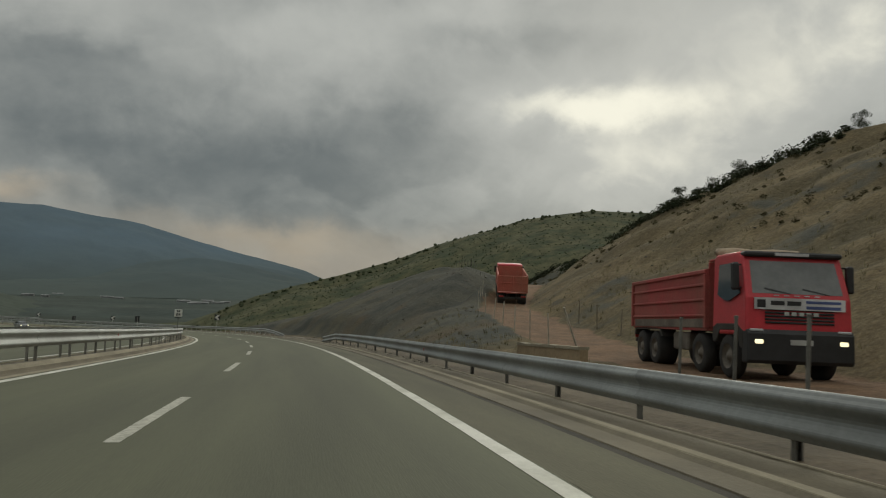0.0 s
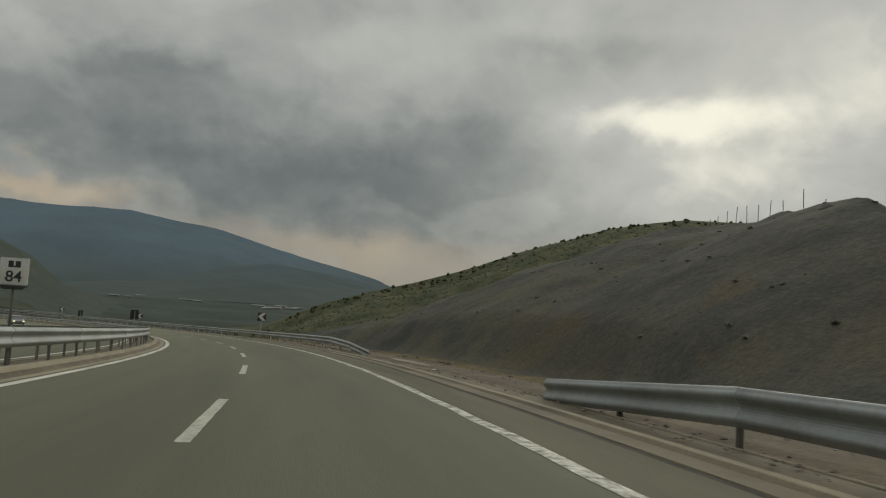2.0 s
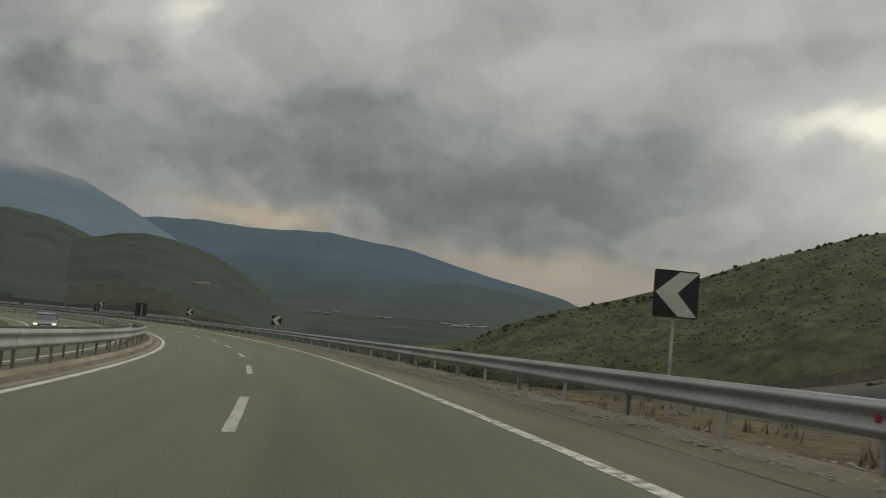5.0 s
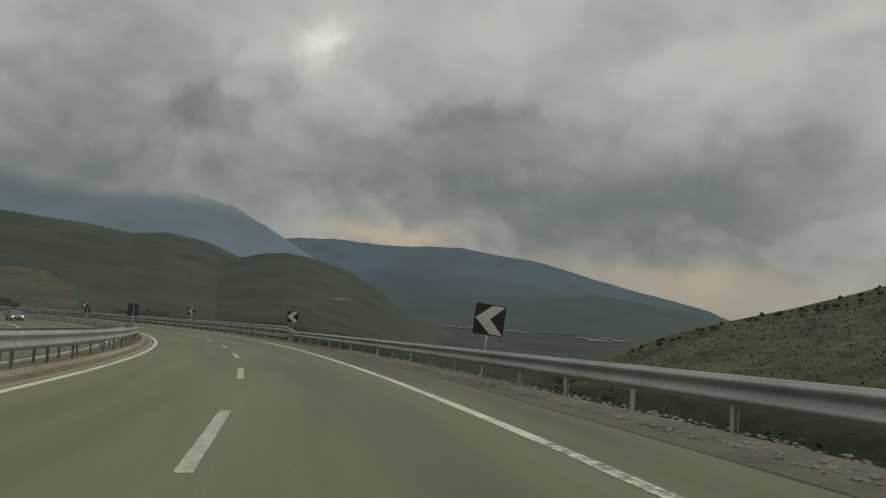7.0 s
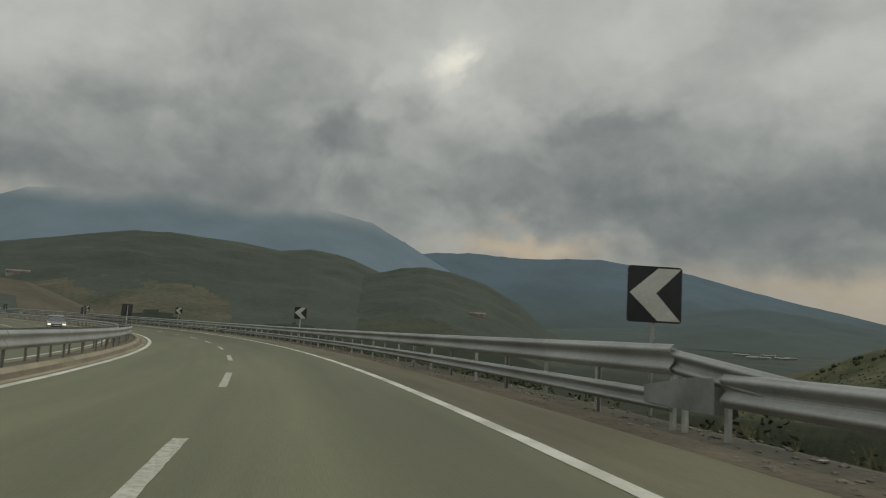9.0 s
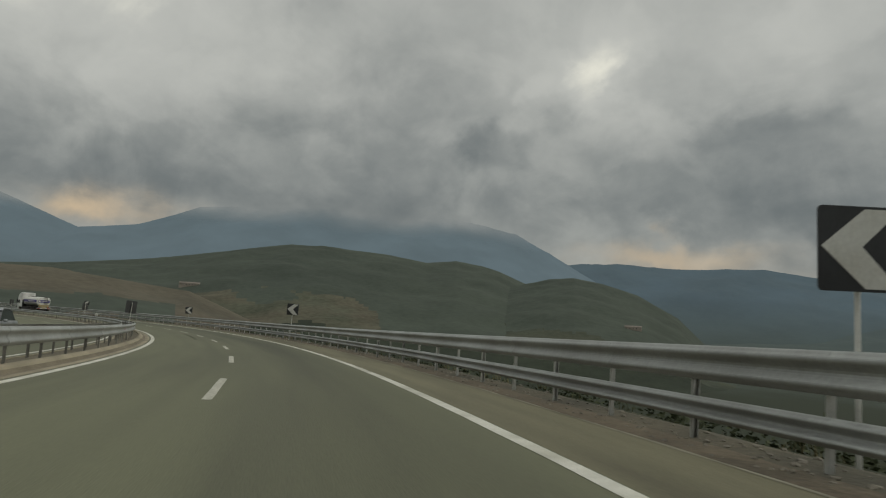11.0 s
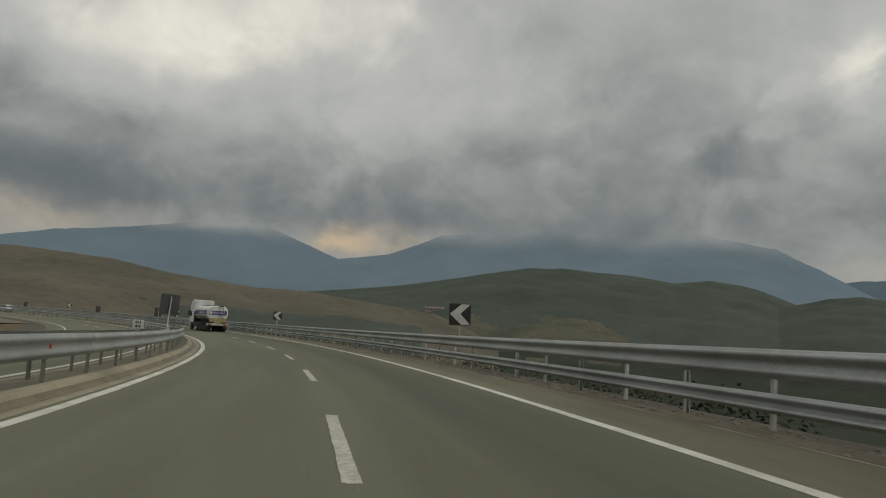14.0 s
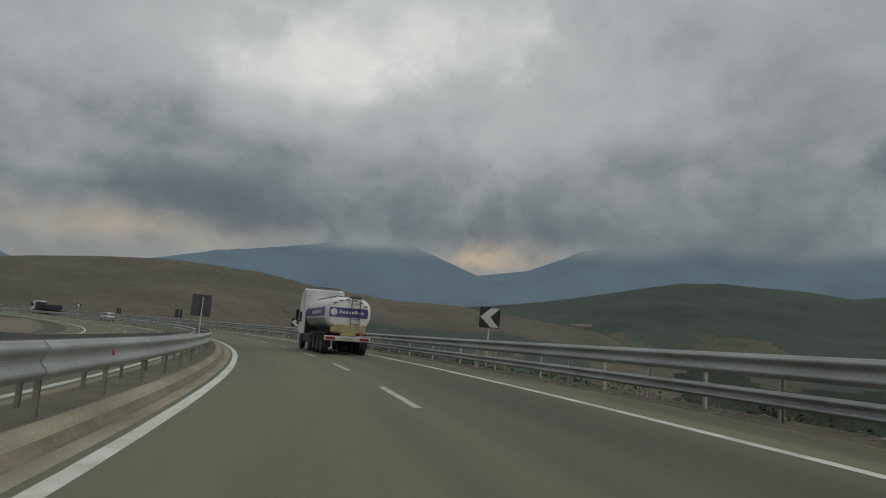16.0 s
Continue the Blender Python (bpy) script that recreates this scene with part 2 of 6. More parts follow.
def wheel_tracks(mt, rows, s_from, s_full):
    """Darker bands that the traffic has polished into the lanes: rows of (d, half width, share of light lost)."""
    N, Lk = mt.node_tree.nodes, mt.node_tree.links
    tc, sp = N.new("ShaderNodeTexCoord"), N.new("ShaderNodeSeparateXYZ")
    Lk.new(tc.outputs["UV"], sp.inputs[0])
    nz = N.new("ShaderNodeTexNoise")
    nz.inputs["Scale"].default_value = 0.12
    Lk.new(tc.outputs["UV"], nz.inputs["Vector"])

    def m(op, a, b):
        n = N.new("ShaderNodeMath")
        n.operation = op
        for i, v in enumerate((a, b)):
            if isinstance(v, (int, float)):
                n.inputs[i].default_value = v
            else:
                Lk.new(v, n.inputs[i])
        return n.outputs[0]

    start = N.new("ShaderNodeMapRange")
    start.inputs[1].default_value, start.inputs[2].default_value, start.inputs[3].default_value = s_from, s_full, 0.35
    Lk.new(sp.outputs[1], start.inputs[0])
    total = 0.0
    for d, w, k in rows:
        q = m("DIVIDE", m("SUBTRACT", m("ADD", sp.outputs[0], m("MULTIPLY", nz.outputs["Fac"], 0.3)), d + 0.15), w)
        total = m("ADD", total, m("MULTIPLY", m("POWER", 2.718, m("MULTIPLY", m("MULTIPLY", q, q), -1.0)), k))
    f = m("SUBTRACT", 1.0, m("MULTIPLY", total, start.outputs[0]))
    bs = N["Principled BSDF"]
    old = bs.inputs["Base Color"].links[0].from_socket
    v = N.new("ShaderNodeVectorMath")
    v.operation = "SCALE"
    Lk.new(old, v.inputs[0])
    Lk.new(f, v.inputs[3])
    Lk.new(v.outputs[0], bs.inputs["Base Color"])


wheel_tracks(ASPHALT, [(-1.5, 0.9, 0.42), (-3.15, 0.35, 0.14), (-4.35, 0.3, 0.10), (-0.6, 0.35, 0.12)], 230, 290)
SHOULDER = material("shoulder_asphalt", (0.121, 0.112, 0.069), 0.9, vary=0.2, scale=1.2, fine=50, bump=0.3, coords="UV", stretch=(1, 0.1, 1))
PAINT = material("road_paint", (0.62, 0.61, 0.54), 0.7, vary=0.18, scale=2.0, fine=30, bump=0.1, second=(0.45, 0.44, 0.37))
DULL_PAINT = material("rubbed_paint", (0.27, 0.255, 0.19), 0.8, vary=0.3, scale=2.0, fine=30, bump=0.1, second=(0.16, 0.15, 0.105))
CONCRETE = material("old_concrete", (0.165, 0.142, 0.098), 0.9, vary=0.3, scale=0.8, fine=25, bump=0.4, second=(0.115, 0.098, 0.069))
resurfaced(SHOULDER, SURFACES[:4] + [(275, 1.42), (390, 1.36)])
MEDIAN_CONCRETE = material("dusty_concrete", (0.285, 0.25, 0.178), 0.9, vary=0.3, scale=0.8, fine=25, bump=0.4, second=(0.215, 0.188, 0.132))
JOINT = material("dark_joint", (0.055, 0.048, 0.036), 0.95, vary=0.3, scale=2, fine=30)
# darker concrete: shade in the kerb's trough is put into the colour
CHANNEL_SHADE = material("shaded_channel", (0.175, 0.150, 0.105), 0.95, vary=0.35, scale=1.2, fine=20, bump=0.4, second=(0.135, 0.115, 0.08))
# darker copy of GALV: shade on a rail turned away from the bright sky
GALV_SHADED = material("shaded_galvanised_steel", (0.29, 0.305, 0.30), 0.55, metal=0.5, vary=0.2, scale=1.2, fine=18, bump=0.08, second=(0.23, 0.24, 0.235), per_piece=0.09)
GALV = material("galvanised_steel", (0.36, 0.372, 0.362), 0.55, metal=0.55, vary=0.18, scale=1.2, fine=18, bump=0.08, second=(0.30, 0.308, 0.296), per_piece=0.09)
# darkened for the hillside rail's posts, whose light comes from their far side
GALV_POST = material("galvanised_post", (0.15, 0.146, 0.13), 0.6, metal=0.35, vary=0.25, scale=3, fine=30, bump=0.1, per_piece=0.25)
SOIL = material("verge_soil", (0.084, 0.072, 0.046), 0.95, vary=0.5, scale=0.9, fine=9, bump=0.8, second=(0.054, 0.049, 0.032))
EARTH = material("brown_earth", (0.124, 0.098, 0.065), 0.95, vary=0.45, scale=0.9, fine=9, bump=0.8, second=(0.084, 0.068, 0.045))
GRAVEL = material("median_gravel", (0.142, 0.125, 0.084), 0.95, vary=0.3, scale=1.5, fine=16, bump=0.5, second=(0.108, 0.095, 0.066))
MEDIAN_POST = material("mid_galvanised_post", (0.27, 0.262, 0.23), 0.6, metal=0.3, vary=0.25, scale=3, fine=30, bump=0.1, per_piece=0.25)
GALV_LIGHT = material("bright_galvanised_post", (0.52, 0.52, 0.49), 0.55, metal=0.4, vary=0.15, scale=3, fine=30, bump=0.1, per_piece=0.3)
# ---------------------------------------------------------------- the road's line
KNOT = np.arange(-40.0, 601.0, 40.0)
CURVE = [-1.63, 0.794, 3.05, 4.623, 4.106, 4.211, 4.248, 4.193, 4.25, 4.373, 4.117, 3.949, 3.774, 3.593, 3.417, 3.247, 3.082]   # 1/km, to the left
GRADE = [-7.776, -7.575, -7.011, -4.535, -3.257, -1.876, -0.842, -0.263, 0.121]     # per cent, every 80 m
S_GRID = np.arange(-140.0, 760.01, 1.0)
_k = np.interp(S_GRID, KNOT, CURVE) * 1e-3
_k[S_GRID < -40] = 0.0
_th = np.concatenate([[0], np.cumsum((_k[1:] + _k[:-1]) / 2)])
_th -= np.interp(0, S_GRID, _th)
_x = np.concatenate([[0], np.cumsum(-np.sin((_th[1:] + _th[:-1]) / 2))])
_y = np.concatenate([[0], np.cumsum(np.cos((_th[1:] + _th[:-1]) / 2))])
_g = np.interp(S_GRID, np.arange(-40.0, 601.0, 80.0), GRADE) * 1e-2
_z = np.concatenate([[0], np.cumsum((_g[1:] + _g[:-1]) / 2)])
_x, _y, _z = (a - np.interp(0, S_GRID, a) for a in (_x, _y, _z))


def heading(s):
    return np.interp(s, S_GRID, _th)


def bank(s):
    return np.interp(s, [0, 400], [-0.00461, 0.02199])


def at(s, d, z=0.0):
    """World place of s metres along the right edge line, d metres to its right, z above the banked road."""
    a = heading(s)
    return np.stack(np.broadcast_arrays(np.interp(s, S_GRID, _x) + d * np.cos(a), np.interp(s, S_GRID, _y) + d * np.sin(a),
                                        np.interp(s, S_GRID, _z) + bank(s) * d + z), -1)


def upright(s, d, z=0.0, turn=0.0, lean=0.0):
    """A pose on the road: x to the right, y ahead along it, z straight up."""
    return Matrix.Translation(Vector(at(s, d, z))) @ Matrix.Rotation(heading(s) + radians(turn), 4, "Z") @ Matrix.Rotation(radians(lean), 4, "Y")


def along(s0, s1, d, z):
    """A pose at the middle of a chord of the road, its y axis along the chord."""
    a, b = Vector(at(s0, d, z)), Vector(at(s1, d, z))
    yv = (b - a).normalized()
    xv = yv.cross(Vector((0, 0, 1))).normalized()
    zv = xv.cross(yv)
    m3 = Matrix((xv, yv, zv)).transposed().to_4x4()
    return Matrix.Translation((a + b) / 2) @ m3


def mesh_object(name, verts, faces, mat, parent=None, uv=None, smooth=False):
    me = bpy.data.meshes.new(name)
    me.from_pydata([tuple(map(float, v)) for v in verts], [], faces)
    if uv is not None:
        lay = me.uv_layers.new(name="UVMap")
        flat = np.asarray(uv, float)[[v for f in faces for v in f]].ravel()
        lay.data.foreach_set("uv", flat)
    if smooth:
        me.polygons.foreach_set("use_smooth", [True] * len(me.polygons))
    for x in (mat if isinstance(mat, (list, tuple)) else [mat]):
        me.materials.append(x)
    me.update()
    ob = new(name, me)
    if parent is not None:
        ob.parent = parent
    return ob


def grid_faces(n, m, wrap=False):
    """Faces of a grid of n rows with m points each."""
    fs = []
    for i in range(n - 1):
        for j in range(m if wrap else m - 1):
            k = (j + 1) % m
            fs.append((i * m + j, i * m + k, (i + 1) * m + k, (i + 1) * m + j))
    return fs


def ribbon(name, mat, s0, s1, profile, step=2.0, wobble=0.0, label="", category="", kind="structure", parent=None):
    """A strip swept along the road: profile is a row of (d, z), from left to right."""
    ss = np.arange(s0, s1 + 0.01, step)
    vs, uv = [], []
    for s in ss:
        for d, z in profile:
            w = wobble * noise.noise((s * 0.7, d * 3, 1.3)) if wobble else 0
            vs.append(at(s, d + w, z))
            uv.append((d, s))
    ob = mesh_object(name, vs, [tuple(reversed(f)) for f in grid_faces(len(ss), len(profile))], mat, parent, uv, smooth=True)
    if parent is None:
        tagged(ob, label, category, kind=kind)
    return ob


S0, S1 = -120.0, 700.0
ribbon("road", ASPHALT, S0, S1, [(-7.72, 0), (-5.6, 0), (-3.75, 0), (-1.8, 0), (0, 0), (0.14, 0)], label="worn grey asphalt of the near carriageway", category="road")
ribbon("road_2", ASPHALT, S0, S1, [(-19.2, 0), (-17.6, 0), (-13.8, 0), (-9.85, 0)], label="worn grey asphalt of the opposite carriageway", category="road")
# edge lines lie 4 mm proud of the asphalt
for nm, d, w in (("edge_line_2", -7.42, 0.2), ("edge_line_3", -10.08, 0.18), ("edge_line_4", -17.5, 0.18)):
    ribbon(nm, PAINT, S0, S1, [(d - w / 2, 0.004), (d + w / 2, 0.004)], step=1.0, wobble=0.02, label="faded white painted edge line on asphalt", category="road marking")


# ---------------------------------------------------------------- ground
def smooth(a, b, v):
    t = np.clip((np.asarray(v, float) - a) / (b - a), 0, 1)
    return t * t * (3 - 2 * t)


TRACK_S = [-80, 0, 12, 24, 36, 49, 56, 63, 72, 82]
TRACK_D = [7.0, 8.2, 9.2, 10.3, 12.2, 15.0, 18.2, 22.5, 29, 38]
TRACK_Z = [0.0, 0.2, 0.25, 0.4, 1.4, 2.9, 3.7, 4.8, 6.3, 7.2]


def fractal(x, y, scale, octaves=4):
    return noise.fractal((x / scale, y / scale, 0.37), 1.0, 2.0, octaves)


def outcrop(s, d):
    """The dark rock knob between the track and the road."""
    e = np.interp(s, [52, 56, 60, 66, 72, 78, 84, 90, 97, 103, 112, 130, 152], [0, 0.3, 0.6, 0.86, 0.97, 1.04, 1.08, 1.05, 0.94, 0.80, 0.52, 0.2, 0])
    d = 7.3 + (d - 7.3) * np.interp(s, [58, 66, 76], [2.6, 1.5, 1.0])
    return 8.5 * e * np.interp(d, [7.3, 9.5, 14, 19, 24, 28, 34, 45, 70], [0, 0.27, 0.55, 0.80, 1.0, 0.88, 0.55, 0.3, 0.0])


def rel_height(s, d):
    """Ground height above the banked road at (s, d), outside the paved strip."""
    x, y, _ = at(s, d)
    if d > 0:
        td, tz = float(np.interp(s, TRACK_S, TRACK_D)), float(np.interp(s, TRACK_S, TRACK_Z))
        lo, hi = td - 2.2, td + 2.2
        if d < lo:
            toe = float(np.interp(s, [-60, 28, 40, 50, 65], [4.4, 4.6, 5.2, 5.6, 7.2]))
            u = min(1.0, max(0.0, (d - toe) / max(0.3, lo - toe)))
            h = tz * (1 - (1 - u) ** 1.7)
            rough = u * (1 - u) * 2 * float(smooth(28, 44, s))
            h += 0.9 * math.exp(-((d - lo + 0.7) / 0.8) ** 2) * float(smooth(50, 56, s) * (1 - smooth(70, 76, s)))
        elif d < hi:
            h, rough = tz, 0.03
        else:
            a = d - hi
            top = 46 - hi
            h = tz + float(np.interp(s, [30, 55, 80], [0.545, 0.565, 0.60])) * min(a, top) + 0.10 * max(0.0, a - top)
            rough = float(smooth(0, 7, a))
        h *= float(1 - smooth(86, 108, s))
        o = float(outcrop(s, d))
        if o > h:
            rough = min(0.42, o / 4.0)
        h = max(h, o)
        h += rough * (0.75 * fractal(x, y, 6.0, 6) + 0.45 * fractal(x, y, 22.0, 3)) * float(1 - smooth(125, 155, s))
        h -= 0.44 * max(0.0, d - 3.5) * float(smooth(118, 165, s))
        return h + 0.05 * fractal(x, y, 1.3, 3)
    return -0.05 * max(0.0, -d - 22) + 0.25 * fractal(x, y, 12.0, 3) * smooth(20, 26, -d)


CENTRE = np.array([-110.0, 150.0])


def valley(x, y):
    r = math.hypot(x - CENTRE[0], y - CENTRE[1])
    return np.interp(r, [0, 200, 340, 620, 2500, 5200], [-14, -30, -68, -108, -118, -118]) + 6 * fractal(x, y, 320.0, 4) * smooth(250, 700, r)


def zones(s, d):
    """Shares of bare rock and of trodden track in the ground at (s, d); the rest is dry grass."""
    td = float(np.interp(s, TRACK_S, TRACK_D))
    x, y, _ = at(s, d)
    track = float(smooth(-0.5, 0.5, 2.2 + 0.5 * fractal(x, y, 3.0, 2) - abs(d - td)) * (1 - smooth(80, 86, s)))
    patch = float(smooth(0.10, 0.45, fractal(x, y, 14.0, 4)) * smooth(10, 16, d))
    cut = float(smooth(26, 36, s) * (1 - smooth(148, 164, s))) * (1.0 if s > 84 else 1 - float(smooth(td - 2.8, td - 1.4, d)))
    bare = float(smooth(5.2, 6.8, d + 1.0 * fractal(x, y, 4.0, 3)))
    return 0.45 * patch * (1 - cut) + bare * cut, track


def roadside(name, ds, s0, s1, step, mats, label, side, zoned=False):
    ss = np.arange(s0, s1 + 0.01, step)
    vs, uv = [], []
    far = abs(ds[-1] if side > 0 else ds[0])
    for s in ss:
        for d in ds:
            pt = at(s, d)
            h = rel_height(s, d) - 0.03 - (0.14 * (1 - float(smooth(3.1, 3.9, d))) if side > 0 else 0.0)
            edge_k = smooth(0.72, 1.0, abs(d) / far)
            gz = valley(pt[0], pt[1])
            pt[2] = (pt[2] + h) * (1 - edge_k) + (gz - 1.0) * edge_k
            vs.append(pt)
            uv.append((d, s))
    ob = mesh_object(name, vs, [tuple(reversed(f)) for f in grid_faces(len(ss), len(ds))], mats, None, uv, smooth=True)
    if zoned:
        at_ = ob.data.attributes.new("zone", "FLOAT_COLOR", "POINT")
        vals = []
        for s in ss:
            for d in ds:
                vals += [*zones(s, d), float(smooth(132, 172, s)), 1.0]
        at_.data.foreach_set("color", vals)
    return tagged(ob, label, "slope", kind="structure")


SLOPE = material("dry_grass_slope", (0.140, 0.109, 0.062), 0.95, spec=0.12, vary=0.45, scale=0.5, fine=4.0, bump=1.0, second=(0.094, 0.078, 0.046))
SCRUB = material("scrub_slope", (0.042, 0.047, 0.029), 0.95, spec=0.12, vary=0.5, scale=0.25, fine=3.0, bump=1.0, second=(0.034, 0.040, 0.025))


def zoned_ground(grass):
    """One surface that runs from dry grass to bare rock and to trodden earth with ragged, soft borders."""
    mt = grass.copy()
    mt.name = "hillside_ground"
    N, Lk = mt.node_tree.nodes, mt.node_tree.links
    bs = N["Principled BSDF"]
    at_ = N.new("ShaderNodeAttribute")
    at_.attribute_name = "zone"
    sp = N.new("ShaderNodeSeparateColor")
    Lk.new(at_.outputs["Color"], sp.inputs[0])
    tc = N.new("ShaderNodeTexCoord")

    def nz(scale, detail, rough=0.6):
        n = N.new("ShaderNodeTexNoise")
        n.inputs["Scale"].default_value, n.inputs["Detail"].default_value, n.inputs["Roughness"].default_value = scale, detail, rough
        Lk.new(tc.outputs["Object"], n.inputs["Vector"])
        return n.outputs["Fac"]

    def m(op, a, b):
        n = N.new("ShaderNodeMath")
        n.operation = op
        for i, v in enumerate((a, b)):
            if isinstance(v, (int, float)):
                n.inputs[i].default_value = v
            else:
                Lk.new(v, n.inputs[i])
        return n.outputs[0]

    def ramp(v, a, b):
        n = N.new("ShaderNodeMapRange")
        n.interpolation_type = "SMOOTHSTEP"
        n.inputs[1].default_value, n.inputs[2].default_value = a, b
        Lk.new(v, n.inputs[0])
        return n.outputs[0]

    def mix(f, a, b):
        n = N.new("ShaderNodeMix")
        n.data_type = "RGBA"
        for k, v in ((0, f), (6, a), (7, b)):
            if isinstance(v, tuple):
                n.inputs[k].default_value = (*v, 1)
            else:
                Lk.new(v, n.inputs[k])
        return n.outputs[2]

    rag = m("MULTIPLY", m("SUBTRACT", nz(0.35, 6), 0.5), 1.6)
    col = bs.inputs["Base Color"].links[0].from_socket
    stone = mix(ramp(nz(0.5, 7), 0.40, 0.62), ROCK_A, ROCK_B)
    # brown weathered streaks and pale broken faces in the rock
    stone = mix(ramp(nz(0.13, 5), 0.56, 0.70), stone, (0.100, 0.080, 0.054))
    stone = mix(m("MULTIPLY", ramp(nz(1.3, 6, 0.7), 0.58, 0.68), 0.35), stone, (0.135, 0.128, 0.108))
    # slanting beds: darker slate, greenish and brown bands
    beds = N.new("ShaderNodeMapping")
    beds.inputs["Rotation"].default_value = (radians(25), radians(-32), radians(20))
    beds.inputs["Scale"].default_value = (0.035, 0.16, 0.30)
    Lk.new(tc.outputs["Object"], beds.inputs[0])
    bn = N.new("ShaderNodeTexNoise")
    bn.inputs["Scale"].default_value, bn.inputs["Detail"].default_value, bn.inputs["Roughness"].default_value = 1.0, 6, 0.55
    Lk.new(beds.outputs[0], bn.inputs["Vector"])
    stone = mix(m("MULTIPLY", ramp(bn.outputs["Fac"], 0.52, 0.66), 0.8), stone, (0.106, 0.097, 0.068))
    stone = mix(m("MULTIPLY", ramp(bn.outputs["Fac"], 0.48, 0.34), 0.75), stone, (0.047, 0.050, 0.045))
    stone = mix(m("MULTIPLY", ramp(nz(0.05, 4), 0.50, 0.62), 0.6), stone, (0.100, 0.082, 0.055))
    earth = mix(ramp(nz(0.9, 6), 0.40, 0.62), TRACK_A, TRACK_B)
    col = mix(ramp(m("ADD", sp.outputs[0], rag), 0.30, 0.70), col, stone)
    col = mix(ramp(m("ADD", sp.outputs[1], m("MULTIPLY", rag, 0.6)), 0.35, 0.65), col, earth)
    scrub = mix(ramp(nz(0.09, 6), 0.42, 0.62), (0.064, 0.062, 0.038), (0.044, 0.048, 0.029))
    col = mix(ramp(m("ADD", sp.outputs[2], m("MULTIPLY", rag, 0.4)), 0.30, 0.75), col, scrub)
    grain = N.new("ShaderNodeMapRange")
    grain.inputs[1].default_value, grain.inputs[2].default_value, grain.inputs[3].default_value, grain.inputs[4].default_value = 0.3, 0.7, 0.72, 1.28
    Lk.new(nz(6.0, 6, 0.7), grain.inputs[0])
    sc = N.new("ShaderNodeVectorMath")
    sc.operation = "SCALE"
    Lk.new(col, sc.inputs[0])
    Lk.new(grain.outputs[0], sc.inputs[3])
    Lk.new(sc.outputs[0], bs.inputs["Base Color"])
    bp = N.new("ShaderNodeBump")
    bp.inputs["Strength"].default_value, bp.inputs["Distance"].default_value = 0.7, 0.2
    Lk.new(nz(1.6, 8, 0.65), bp.inputs["Height"])
    Lk.new(bp.outputs[0], bs.inputs["Normal"])
    return mt


ROCK_A, ROCK_B = (0.088, 0.086, 0.069), (0.066, 0.067, 0.057)
TRACK_A, TRACK_B = (0.205, 0.130, 0.083), (0.145, 0.098, 0.066)
right_d = np.concatenate([np.arange(2.1, 32, 0.5), np.arange(32, 52, 0.9), np.arange(52, 131, 4.0)])
roadside("hillside", right_d, -120, 180, 0.9, [zoned_ground(SLOPE)], "brown and dark grey rocky cut hillside with a dirt track", 1, True)
roadside("slope", np.concatenate([np.arange(2.1, 12, 0.7), np.arange(12, 131, 4.5)]), 180, 700, 2.5, [SCRUB], "scrubby embankment falling away behind the guard rail", 1)
roadside("slope_2", np.concatenate([np.arange(-70, -24, 4.0), np.arange(-24, -19, 1.0)]), -120, 700, 4.0, [SLOPE], "dry grassy ground inside the curve", -1)

# bluish tint puts the haze over the far valley into the base colour
FIELD = material("valley_ground", (0.060, 0.072, 0.062), 0.95, spec=0.12, vary=0.4, scale=0.006, fine=0.05, bump=0.0, second=(0.042, 0.055, 0.050))


def ground_sheet():
    rings = np.concatenate([[0.1], 60 * 1.13 ** np.arange(0, 36.5)])
    rings = rings[rings < 4900]
    m = 120
    vs = []
    near = np.stack([at(s, 0)[:2] for s in np.arange(-130, 720, 6.0)])
    for r in rings:
        for j in range(m):
            a = 2 * math.pi * j / m
            x, y = CENTRE[0] + r * math.cos(a), CENTRE[1] + r * math.sin(a)
            z = valley(x, y)
            dist = np.sqrt(((near - (x, y)) ** 2).sum(1)).min()
            z -= 22 * (1 - smooth(70, 150, dist))
            vs.append((x, y, z))
    ob = mesh_object("ground", vs, grid_faces(len(rings), m, True), FIELD, smooth=True)
    tagged(ob, "hazy green and brown valley floor with fields", "ground", kind="structure")


def wooded_near(mt):
    """Dark scrub woods cover the valley's near side; fields, tinted for haze, begin farther out."""
    N, Lk = mt.node_tree.nodes, mt.node_tree.links
    geo, ds, nz, ad, rg, mx = (N.new("ShaderNode" + k) for k in ("NewGeometry", "VectorMath", "TexNoise", "Math", "MapRange", "Mix"))
    ds.operation = "DISTANCE"
    ds.inputs[1].default_value = (CENTRE[0], CENTRE[1], -100)
    Lk.new(geo.outputs["Position"], ds.inputs[0])
    nz.inputs["Scale"].default_value, nz.inputs["Detail"].default_value = 0.006, 5
    Lk.new(geo.outputs["Position"], nz.inputs["Vector"])
    ad.operation = "MULTIPLY_ADD"
    ad.inputs[1].default_value = 700
    Lk.new(nz.outputs["Fac"], ad.inputs[0])
    Lk.new(ds.outputs["Value"], ad.inputs[2])
    rg.inputs[1].default_value, rg.inputs[2].default_value = 1500, 1900
    Lk.new(ad.outputs[0], rg.inputs[0])
    bs = N["Principled BSDF"]
    mx.data_type = "RGBA"
    mx.inputs[6].default_value = (0.034, 0.041, 0.028, 1)
    Lk.new(bs.inputs["Base Color"].links[0].from_socket, mx.inputs[7])
    Lk.new(rg.outputs[0], mx.inputs[0])
    Lk.new(mx.outputs[2], bs.inputs["Base Color"])


wooded_near(FIELD)
ground_sheet()


